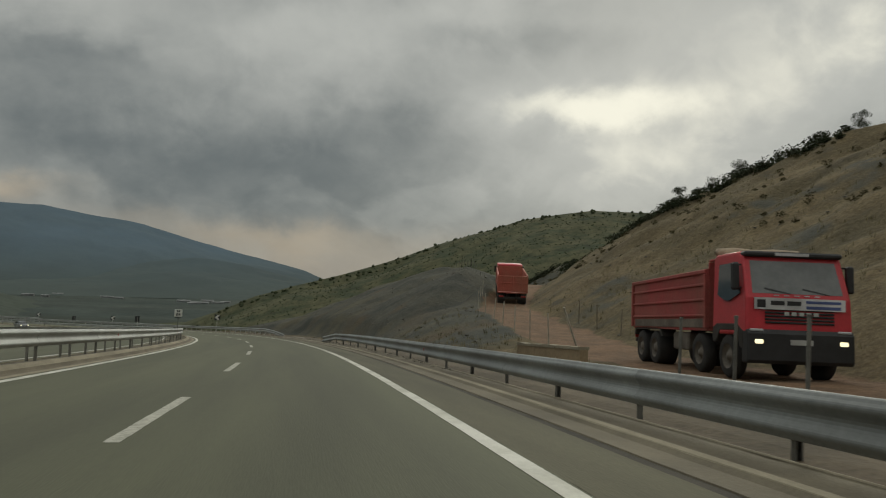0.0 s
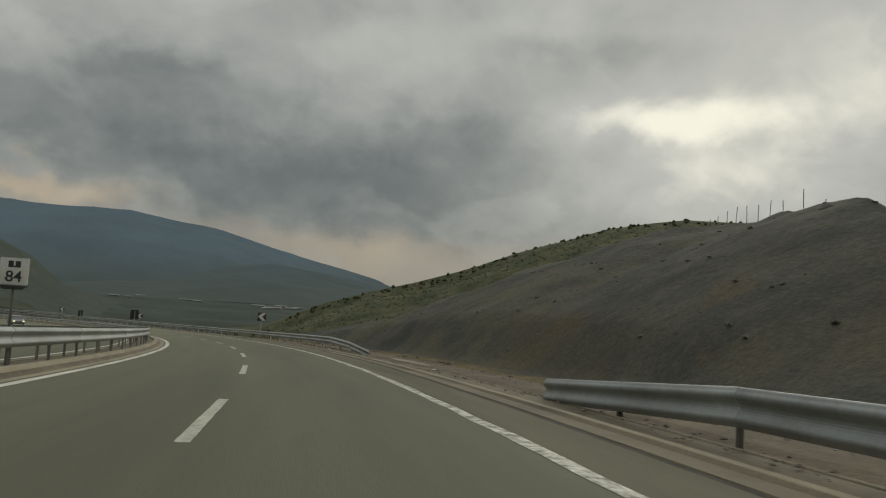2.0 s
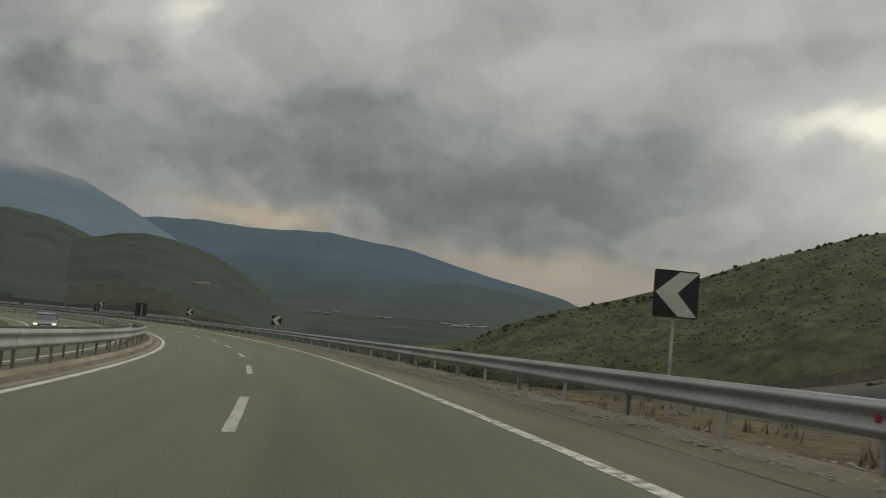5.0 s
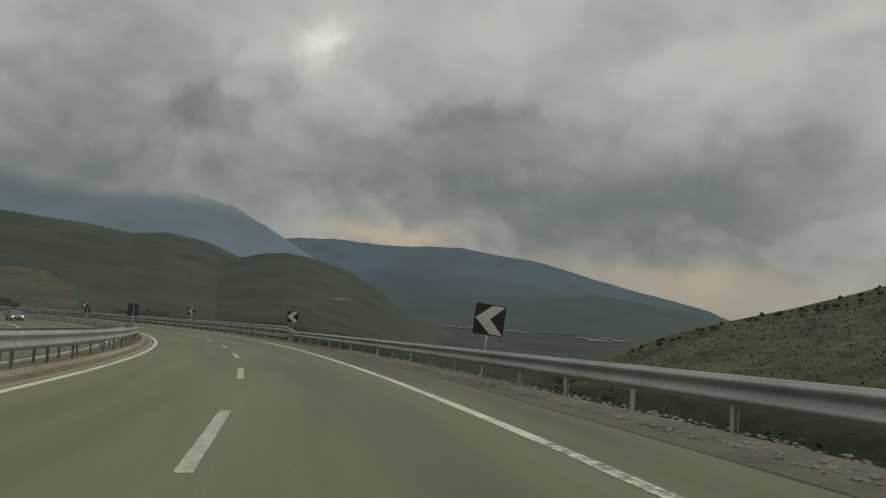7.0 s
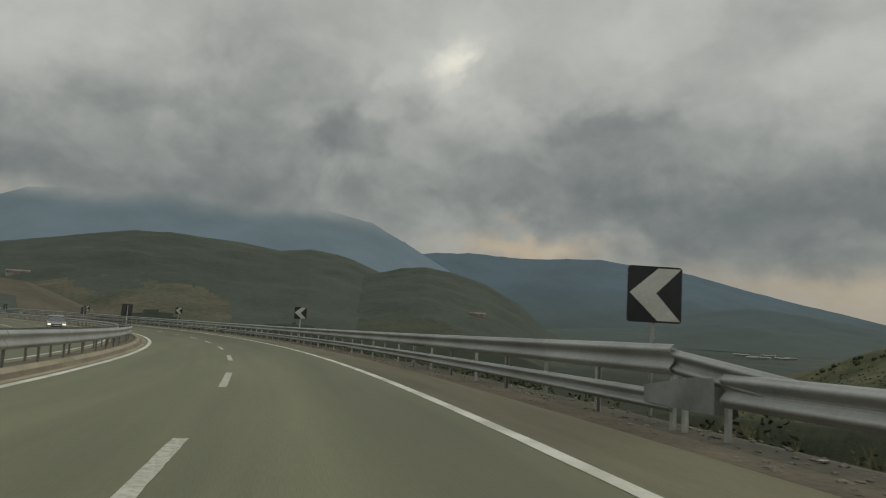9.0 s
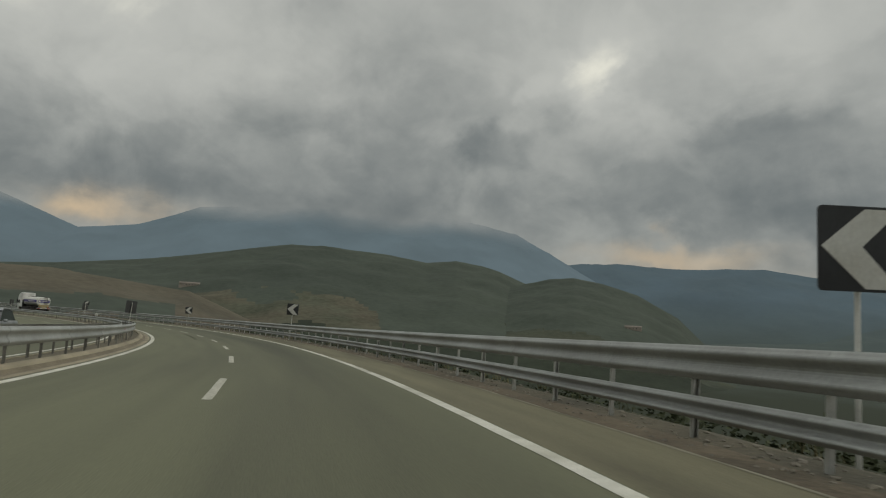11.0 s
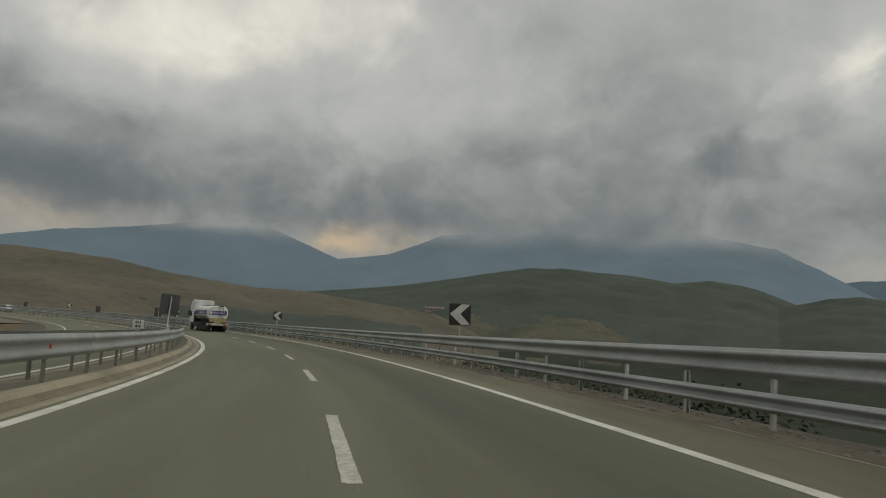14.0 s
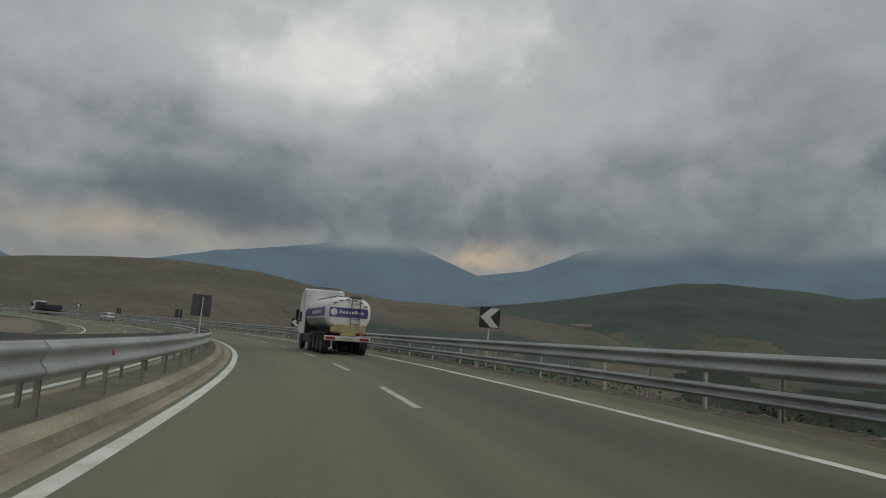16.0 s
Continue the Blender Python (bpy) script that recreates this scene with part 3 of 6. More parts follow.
def ridge(name, mat, eye, dist, crest, front, back, base, rough, label, category="hill", steps=160, rows=34, kind="structure", bare=None):
    """A range of hills round the place eye, dist metres off: crest is a row of (azimuth, elevation) in degrees."""
    azs = np.linspace(crest[0][0], crest[-1][0], steps)
    els = np.interp(azs, [c[0] for c in crest], [c[1] for c in crest]) if crest[0][0] < crest[-1][0] else \
        np.interp(-azs, [-c[0] for c in crest], [c[1] for c in crest])
    vs = []
    for i, (a, e) in enumerate(zip(azs, els)):
        top = eye[2] + dist * math.tan(radians(e))
        for j in range(rows):
            u = j / (rows - 1)
            if u < 0.8:
                q = u / 0.8                    # up the front
                r, hz = dist - front * (1 - q), base + (top - base) * (q ** 1.15 * 0.75 + 0.25 * math.sin(q * math.pi / 2))
            else:
                q = (u - 0.8) / 0.2
                r, hz = dist + back * q, top + (base - top) * q ** 1.4
            x, y = eye[0] - r * math.sin(radians(a)), eye[1] + r * math.cos(radians(a))
            amp = rough * (min(1.0, u * 2.5) if u < 0.8 else 1.0) * (0.25 if abs(u - 0.8) < 0.02 else 1.0)
            vs.append((x, y, hz + amp * fractal(x, y, max(rough * 9, 40 + rough * 12), 5)))
    ob = mesh_object(name, vs, grid_faces(steps, rows), mat, smooth=True)
    if isinstance(mat, list):          # bare lower slopes under a green crown
        bare = bare or (lambda az, u, x, y: u < 0.30 + 0.10 * fractal(x, y, 90.0, 3) and az < 1)
        idx = []
        for i in range(steps - 1):
            for j in range(rows - 1):
                x, y, _ = vs[i * rows + j]
                idx.append(int(bare(azs[i], j / rows, x, y)))
        ob.data.polygons.foreach_set("material_index", idx)
    tagged(ob, label, category, kind=kind)
    return np.array(vs).reshape(steps, rows, 3)


GREEN_HILL = material("scrub_hill", (0.092, 0.091, 0.050), 0.95, spec=0.12, vary=0.55, scale=0.10, fine=0.7, bump=0.0, second=(0.050, 0.060, 0.034), mixscale=1.0)
FIELD_HILL = material("patchy_fields", (0.104, 0.095, 0.069), 0.95, spec=0.12, vary=0.4, scale=0.012, fine=0.09, bump=0.0, second=(0.083, 0.088, 0.062), mixscale=1.5)
# green lightened and cooled to stand in for haze at this distance
DARK_HILL = material("wooded_hill", (0.068, 0.081, 0.065), 0.95, spec=0.12, vary=0.22, scale=0.008, fine=0.07, bump=0.0, second=(0.058, 0.070, 0.057))
WOOD_FOOT = material("wooded_foot", (0.038, 0.046, 0.032), 0.95, spec=0.12, vary=0.35, scale=0.02, fine=0.15, bump=0.0, second=(0.030, 0.037, 0.027))
KNOLL_FIELD = material("olive_fields", (0.062, 0.067, 0.047), 0.95, spec=0.12, vary=0.4, scale=0.012, fine=0.09, bump=0.0, second=(0.052, 0.060, 0.044), mixscale=1.5)
BROWN_HILL = material("brown_hill", (0.115, 0.101, 0.076), 0.95, spec=0.12, vary=0.3, scale=0.02, fine=0.15, bump=0.0, second=(0.096, 0.088, 0.067))
BARE_HILL = material("bare_far_slope", (0.08, 0.07, 0.05), 0.95, spec=0.12, vary=0.4, scale=0.03, fine=0.25, bump=0.0, second=(0.06, 0.056, 0.043))
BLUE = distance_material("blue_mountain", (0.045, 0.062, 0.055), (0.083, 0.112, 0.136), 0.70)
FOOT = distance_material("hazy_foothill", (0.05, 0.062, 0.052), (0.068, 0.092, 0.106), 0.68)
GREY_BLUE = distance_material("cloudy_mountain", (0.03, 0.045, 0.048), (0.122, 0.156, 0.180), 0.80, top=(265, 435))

E_A, E_B, E_C, E_D, E_E = (-5, 56, -3), (-34, 139, -9), (-69, 186, -13), (-135, 234, -16), (-190, 251, -17)
HILL_1 = ridge("hill_1", [GREEN_HILL, BARE_HILL], E_A, 860, [(12, -5.5), (7.3, -3.0), (4.3, -1.6), (-0.5, -0.1), (-4.2, 1.05), (-8.6, 2.45), (-11.7, 3.6), (-15.9, 4.95), (-18.7, 5.95), (-21.9, 6.6), (-24.9, 7.0), (-28, 6.9), (-34, 6.9), (-42, 6.0), (-60, 4)],
      560, 500, -115, 14, "green scrub-covered hill with scattered bushes along its ridge")
HILL_2 = ridge("hill_2", [DARK_HILL, FIELD_HILL, WOOD_FOOT], E_C, 2500, [(27, -2.5), (32, 0.6), (35, 1.7), (38, 2.72), (40, 3.55), (41.5, 3.95), (43.6, 4.22), (46, 3.95), (49.5, 4.4), (54, 4.7), (57, 4.65), (61, 3.95), (66, 2.9), (74, 1.8), (84, 1.0)],
      1500, 700, -118, 9, "dark green wooded hills beyond the valley", steps=420, rows=80,
      bare=lambda az, u, x, y: 2 if u < 0.14 + 0.05 * fractal(x, y, 120.0, 3) else u < 0.30 * smooth(45, 54, az) + 0.15 * fractal(x, y, 260.0, 5) * smooth(44, 52, az))
HILL_4 = ridge("hill_4", [DARK_HILL, KNOLL_FIELD, WOOD_FOOT], E_C, 2150, [(18, -3.2), (21.6, -2.3), (24, -1.3), (26, 0.6), (29, 2.25), (31.8, 3.0), (34.0, 3.34), (36, 3.15), (38.5, 2.5), (42, 1.5), (47, 0.2), (54, -1.3), (62, -3.2)],
      1150, 500, -118, 9, "dark green wooded knoll above brown fields", steps=320, rows=80,
      bare=lambda az, u, x, y: 2 if u < 0.15 + 0.05 * fractal(x, y, 120.0, 3) else u < 0.24 + 0.20 * fractal(x, y, 260.0, 5))
HILL_3 = ridge("hill_3", [BROWN_HILL, DARK_HILL], E_D, 620, [(60, -1.5), (65, 0.6), (71.5, 1.3), (75, 1.65), (79, 1.75), (81.4, 2.03), (85, 2.4), (88, 2.85), (91.5, 3.25), (95, 3.45), (99, 3.2), (103, 2.85), (109, 2.0), (125, 1.0)],
      420, 300, -60, 3.0, "bare brown hill beyond the curve", steps=260, rows=60,
      bare=lambda az, u, x, y: u < 0.52 + 0.16 * fractal(x, y, 60.0, 4) and 66 < az < 86 + 6 * fractal(x, y, 40.0, 3))
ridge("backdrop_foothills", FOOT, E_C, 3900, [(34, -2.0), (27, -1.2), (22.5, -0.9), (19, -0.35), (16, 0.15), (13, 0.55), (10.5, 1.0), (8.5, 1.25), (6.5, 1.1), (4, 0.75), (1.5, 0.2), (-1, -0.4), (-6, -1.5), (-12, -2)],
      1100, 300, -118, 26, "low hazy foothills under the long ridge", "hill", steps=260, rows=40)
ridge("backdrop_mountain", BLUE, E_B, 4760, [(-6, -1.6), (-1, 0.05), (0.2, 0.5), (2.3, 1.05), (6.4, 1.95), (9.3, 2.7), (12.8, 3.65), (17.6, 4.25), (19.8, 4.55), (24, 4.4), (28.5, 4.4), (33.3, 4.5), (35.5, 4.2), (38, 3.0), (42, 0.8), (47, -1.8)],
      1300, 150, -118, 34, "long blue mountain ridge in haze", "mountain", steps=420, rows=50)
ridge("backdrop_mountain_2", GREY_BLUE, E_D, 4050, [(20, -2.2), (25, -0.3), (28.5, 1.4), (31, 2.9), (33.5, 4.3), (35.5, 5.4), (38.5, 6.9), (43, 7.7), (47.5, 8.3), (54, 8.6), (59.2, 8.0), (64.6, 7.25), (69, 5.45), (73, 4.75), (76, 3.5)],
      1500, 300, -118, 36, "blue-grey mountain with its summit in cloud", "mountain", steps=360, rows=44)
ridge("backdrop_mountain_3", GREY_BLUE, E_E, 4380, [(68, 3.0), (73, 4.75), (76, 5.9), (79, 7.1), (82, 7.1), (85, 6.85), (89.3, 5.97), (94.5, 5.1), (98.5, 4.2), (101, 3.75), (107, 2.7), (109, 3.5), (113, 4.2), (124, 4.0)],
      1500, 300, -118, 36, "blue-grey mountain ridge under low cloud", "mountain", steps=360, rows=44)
# ---------------------------------------------------------------- paved edges
def edge(s):
    return float(np.interp(s, [-120, 60, 97, 125, 165, 215, 300, 700], [1.15, 1.15, 1.4, 1.58, 1.6, 1.62, 1.7, 1.7]))


def lip(s):
    """Where the ground breaks off behind the rail."""
    return float(np.interp(s, [190, 225], [3.5, 3.6]))


def swept(name, mat, s0, s1, shape, step=2.0, label="", category="", jitter=0.0):
    """A strip along the road whose cross-section shape(s) may change on the way."""
    ss = np.arange(s0, s1 + 0.01, step)
    vs, uv = [], []
    for s in ss:
        pr = shape(s)
        for i, (d, z) in enumerate(pr):
            w = jitter * noise.noise((s * 0.9, i * 7.1, 4.4)) if jitter else 0
            vs.append(at(s, d + w, z))
            uv.append((d, s))
    ob = mesh_object(name, vs, [tuple(reversed(f)) for f in grid_faces(len(ss), len(shape(s0)))], mat, None, uv)
    return tagged(ob, label, category, kind="structure")


swept("shoulder", SHOULDER, S0, S1, lambda s: [(0.135, 0.0), (0.5, 0.0), (edge(s), 0.0), (edge(s) + 0.015, -0.08)],
      1.0, "dusty brown-grey asphalt shoulder", "shoulder", 0.02)
swept("drain_groove", JOINT, S0, 104, lambda s: [(edge(s) - 0.01, -0.02), (edge(s) + 0.22, -0.02)], 1.0, "dark joint beside the asphalt", "joint", 0.03)
swept("gutter", CONCRETE, S0, 100, lambda s: [(edge(s) + 0.17, -0.04), (edge(s) + 0.19, -0.004), (edge(s) + 0.62, -0.02), (edge(s) + 0.68, 0.025), (edge(s) + 0.82, 0.03), (edge(s) + 0.87, -0.015), (edge(s) + 1.40, 0.015), (edge(s) + 1.44, 0.035), (edge(s) + 1.47, -0.10)], 1.0, "weathered brown concrete gutter", "gutter", 0.015)
swept("gutter_rib", MEDIAN_CONCRETE, S0, 100, lambda s: [(edge(s) + 0.675, 0.020), (edge(s) + 0.69, 0.034), (edge(s) + 0.81, 0.039), (edge(s) + 0.83, 0.020)], 1.0, "pale raised rib of the concrete gutter", "gutter", 0.012)
swept("gutter_edge", MEDIAN_CONCRETE, S0, 100, lambda s: [(edge(s) + 1.42, 0.03), (edge(s) + 1.44, 0.045), (edge(s) + 1.475, 0.04)], 1.0, "thin pale edge of the concrete gutter", "gutter", 0.012)
swept("verge", EARTH, S0, 102, lambda s: [(edge(s) + 1.44, 0.02), (edge(s) + 1.6, 0.03), (3.0, 0.07), (3.6, 0.06), (4.5, 0.02)], 0.6, "brown earth verge below the guard rail", "verge", 0.10)
swept("verge_2", GRAVEL, 100, 198, lambda s: [(edge(s) - 0.03, -0.03), (edge(s) + 0.6, -0.02), (2.7, 0.0), (3.1, 0.01), (3.45, -0.06), (3.9, -0.40)], 0.6, "pale broken gravel verge below the guard rail", "verge", 0.10)
swept("verge_joint", JOINT, 100, 292, lambda s: [(edge(s) + 0.015, -0.018), (edge(s) + (0.12 if s < 196 else 0.07), -0.014)], 0.5, "dark ragged joint between shoulder and verge", "joint", 0.035)
swept("verge_3", SOIL, 196, S1, lambda s: [(edge(s) - 0.03, -0.035), (edge(s) + 0.35, -0.03), (2.3, -0.03), (lip(s) - 0.55, -0.03), (lip(s), -0.12), (lip(s) + 0.35, -0.42)], 0.8, "brown earth verge below the double guard rail", "verge", 0.06)
swept("verge_strip", EARTH, 196, S1, lambda s: [(edge(s) + 0.03, -0.022), (edge(s) + 0.35, -0.02), (edge(s) + 0.72, -0.024)], 0.8, "tan dusty strip beside the shoulder", "verge", 0.05)
swept("verge_line", DULL_PAINT, 232, S1, lambda s: [(edge(s) - 0.022, 0.005), (edge(s) + 0.022, 0.005)], 1.0, "thin pale worn strip along the shoulder", "road marking", 0.03)
swept("kerb", MEDIAN_CONCRETE, S0, S1, lambda s: [(-8.34, -0.02), (-8.325, 0.13), (-8.27, 0.17), (-8.19, 0.18), (-8.12, 0.165), (-8.07, 0.13), (-8.03, 0.085)], 1.5, "weathered beige concrete kerb along the median", "kerb")
swept("kerb_channel", CHANNEL_SHADE, S0, S1, lambda s: [(-8.03, 0.085), (-7.99, 0.03), (-7.94, -0.003), (-7.87, -0.002)], 1.5, "channel along the foot of the kerb, darkened as shade", "gutter")
swept("kerb_lip", MEDIAN_CONCRETE, S0, S1, lambda s: [(-7.87, -0.002), (-7.76, 0.02), (-7.68, 0.024), (-7.63, 0.006), (-7.615, -0.05)], 1.5, "low concrete lip between kerb and asphalt", "kerb")
swept("median", GRAVEL, S0, S1, lambda s: [(-9.60, 0.0), (-9.2, 0.03), (-8.8, 0.055), (-8.315, 0.09)], 1.0, "dusty gravel strip between two guard rails", "median", 0.02)
swept("kerb_2", MEDIAN_CONCRETE, S0, S1, lambda s: [(-9.86, -0.05), (-9.85, 0.002), (-9.72, 0.02), (-9.58, 0.03), (-9.56, -0.02)], 2.0, "low concrete kerb of the opposite carriageway", "kerb", 0.012)
swept("verge_4", SOIL, S0, S1, lambda s: [(-21.5, -0.02), (-20.5, -0.01), (-19.8, -0.01), (-19.15, -0.02)], 2.0, "bare earth beside the opposite carriageway", "verge", 0.15)
swept("layby", CONCRETE, 436, 520, lambda s: [(-24.5 - 2 * math.sin((s - 436) / 84 * math.pi), 0.02), (-22.5, 0.03), (-20.3 + 1.2 * abs((s - 478) / 42) ** 2 - 1.2, 0.03)], 2.0, "pale dusty pull-off inside the curve", "lay-by", 0.1)


# ---------------------------------------------------------------- dashes
def dash_mesh(seed):
    rnd = random.Random(seed)
    rows = 30
    vs = []
    for i in range(rows):
        y = -2.23 + 4.46 * i / (rows - 1)
        for x in (-0.08, -0.025, 0.025, 0.08):
            vs.append((x + rnd.uniform(-0.006, 0.006), y + (rnd.uniform(-0.03, 0.03) if i in (0, rows - 1) else 0), 0.0045))
    fs = grid_faces(rows, 4)
    me = bpy.data.meshes.new("dash")
    me.from_pydata(vs, [], fs)
    me.materials.append(DASH_PAINT)
    return me


DASH_PAINT = material("worn_dash_paint", (0.48, 0.47, 0.40), 0.75, vary=0.25, scale=1.3, fine=26, bump=0.1, second=(0.31, 0.30, 0.245), mixscale=24)
WORN_PAINT = material("worn_road_paint", (0.58, 0.57, 0.50), 0.75, vary=0.25, scale=1.3, fine=22, bump=0.1, second=(0.16, 0.155, 0.112), mixscale=14)
for nm, mat, a, b, w in (("edge_line", PAINT, S0, 34, 0.012), ("edge_line_5", WORN_PAINT, 34, 166, 0.045), ("edge_line_6", PAINT, 166, S1, 0.015)):
    ribbon(nm, mat, a, b, [(-0.1, 0.005), (-0.03, 0.005), (0.03, 0.005), (0.1, 0.005)], step=0.4, wobble=w, label="worn white painted edge line on asphalt", category="road marking")
dashes = [dash_mesh(i) for i in range(4)]
for i in range(-8, 52):
    s = 7.18 + 11.221 * i + 2.2
    for d in (-3.75, -13.8):
        ob = new("lane_dash", dashes[(i + 8) % 4])
        ob.matrix_world = along(s - 2, s + 2, d, 0)
        tagged(ob, "worn white dash of the lane line", "road marking", "lane line dashes", "structure")


def tyre_mark_material(slope, s_mid, d_mid, half):
    """Rubber rubbed into the asphalt, thinning out to both edges."""
    mt = material("tyre_rubber", (0.050, 0.050, 0.042), 0.8, vary=0.3, scale=1.0, fine=40, bump=0.2)
    N, Lk = mt.node_tree.nodes, mt.node_tree.links

    def m(op, a, b):
        n = N.new("ShaderNodeMath")
        n.operation = op
        for i, v in enumerate((a, b)):
            if isinstance(v, (int, float)):
                n.inputs[i].default_value = v
            else:
                Lk.new(v, n.inputs[i])
        return n.outputs[0]

    tc, sp = N.new("ShaderNodeTexCoord"), N.new("ShaderNodeSeparateXYZ")
    Lk.new(tc.outputs["UV"], sp.inputs[0])
    nz = N.new("ShaderNodeTexNoise")
    nz.inputs["Scale"].default_value = 0.9
    Lk.new(tc.outputs["UV"], nz.inputs["Vector"])
    off = m("DIVIDE", m("SUBTRACT", sp.outputs[0], m("ADD", m("MULTIPLY", m("SUBTRACT", sp.outputs[1], s_mid), slope), d_mid)), half)
    rg = N.new("ShaderNodeMapRange")
    rg.interpolation_type = "SMOOTHSTEP"
    rg.inputs[1].default_value, rg.inputs[2].default_value, rg.inputs[3].default_value, rg.inputs[4].default_value = 0.1, 1.0, 1.0, 0.0
    Lk.new(m("ABSOLUTE", off, 0), rg.inputs[0])
    ends = N.new("ShaderNodeMapRange")
    ends.inputs[1].default_value, ends.inputs[2].default_value, ends.inputs[3].default_value, ends.inputs[4].default_value = 4.0, 9.0, 1.0, 0.0
    Lk.new(m("ABSOLUTE", m("SUBTRACT", sp.outputs[1], s_mid), 0), ends.inputs[0])
    f = m("MULTIPLY", m("MULTIPLY", rg.outputs[0], ends.outputs[0]), m("MULTIPLY", nz.outputs["Fac"], 0.7))
    tr, mx = N.new("ShaderNodeBsdfTransparent"), N.new("ShaderNodeMixShader")
    Lk.new(f, mx.inputs[0])
    Lk.new(tr.outputs[0], mx.inputs[1])
    Lk.new(N["Principled BSDF"].outputs[0], mx.inputs[2])
    Lk.new(mx.outputs[0], N["Material Output"].inputs[0])
    return mt


TYRE_MARK = tyre_mark_material(0.02, 310.0, -4.65, 0.18)
swept("skid_mark", TYRE_MARK, 301, 319, lambda s: [(-4.65 + 0.02 * (s - 310) + k, 0.003) for k in (-0.18, 0.0, 0.18)], 1.0, "dark curved tyre mark on the asphalt", "tyre mark", 0.0)


# ---------------------------------------------------------------- guard rails
def put(ob, parent, world):
    ob.parent = parent
    ob.matrix_basis = parent.matrix_basis.inverted() @ world
    return ob


def beam_mesh(name, length, h, mirrored=False, mat=None):
    """One W-shaped sheet-steel section along y, its face towards -x."""
    k = h / 2
    prof = [(0.000, 1.00), (-0.014, 0.985), (-0.030, 0.93), (-0.048, 0.82), (-0.074, 0.71), (-0.082, 0.64), (-0.084, 0.57), (-0.080, 0.49), (-0.066, 0.40), (-0.034, 0.25), (-0.016, 0.13), (-0.010, 0.0)]
    prof = prof + [(x, -z) for x, z in reversed(prof[:-1])]
    sg = -1 if mirrored else 1
    pts = [(sg * x, z * k) for x, z in prof] + [(sg * (x + 0.007), z * k * 0.985) for x, z in reversed(prof)]
    ys = [-length / 2 - 0.16, -length / 2 + 0.02, length / 2 + 0.0]
    vs = []
    for i, y in enumerate(ys):
        o = (-0.006 if i < 2 else 0.0) * sg
        vs += [(x + o, y, z) for x, z in pts]
    n = len(pts)
    fs = grid_faces(3, n, True) + [tuple(range(n))[::-1], tuple(range(2 * n, 3 * n))]
    me = bpy.data.meshes.new(name)
    me.from_pydata(vs, [], fs if not mirrored else [tuple(reversed(f)) for f in fs])
    me.materials.append(mat or GALV)
    return me


def post_mesh(name, top, bottom, mirrored=False, mat=None):
    """A cold-bent C post; mirrored, its open side looks along the road."""
    if mirrored:
        prof = [(-0.045, -0.03), (-0.027, -0.03), (-0.027, -0.026), (-0.041, -0.026), (-0.041, 0.026), (0.041, 0.026), (0.041, -0.026), (0.027, -0.026), (0.027, -0.03), (0.045, -0.03), (0.045, 0.03), (-0.045, 0.03)]
    else:
        prof = [(-0.03, -0.035), (0.03, -0.035), (0.03, -0.02), (0.026, -0.02), (0.026, -0.031), (-0.026, -0.031), (-0.026, 0.031), (0.026, 0.031), (0.026, 0.02), (0.03, 0.02), (0.03, 0.035), (-0.03, 0.035)]
    vs = [(x, y, z) for z in (bottom, top) for x, y in prof]
    n = len(prof)
    fs = grid_faces(2, n, True) + [tuple(range(n, 2 * n))]
    me = bpy.data.meshes.new(name)
    me.from_pydata(vs, [], fs)
    me.materials.append(mat or GALV_POST)
    return me


REFLECT = material("red_reflector", (0.42, 0.03, 0.03), 0.4, vary=0.1, scale=8, fine=50, bump=0.05)


def reflector_mesh():
    bm = bmesh.new()
    vs = [bm.verts.new(v) for v in ((0, -0.035, -0.05), (0, 0.035, -0.05), (0, 0.045, 0.05), (0, -0.045, 0.05), (-0.02, -0.025, -0.04), (-0.02, 0.025, -0.04), (-0.02, 0.03, 0.04), (-0.02, -0.03, 0.04))]
    for f in ((0, 1, 2, 3), (4, 7, 6, 5), (0, 4, 5, 1), (1, 5, 6, 2), (2, 6, 7, 3), (3, 7, 4, 0)):
        bm.faces.new([vs[i] for i in f])
    bmesh.ops.recalc_face_normals(bm, faces=bm.faces)
    me = bpy.data.meshes.new("reflector")
    bm.to_mesh(me)
    bm.free()
    me.materials.append(REFLECT)
    return me


REFLECTOR = reflector_mesh()


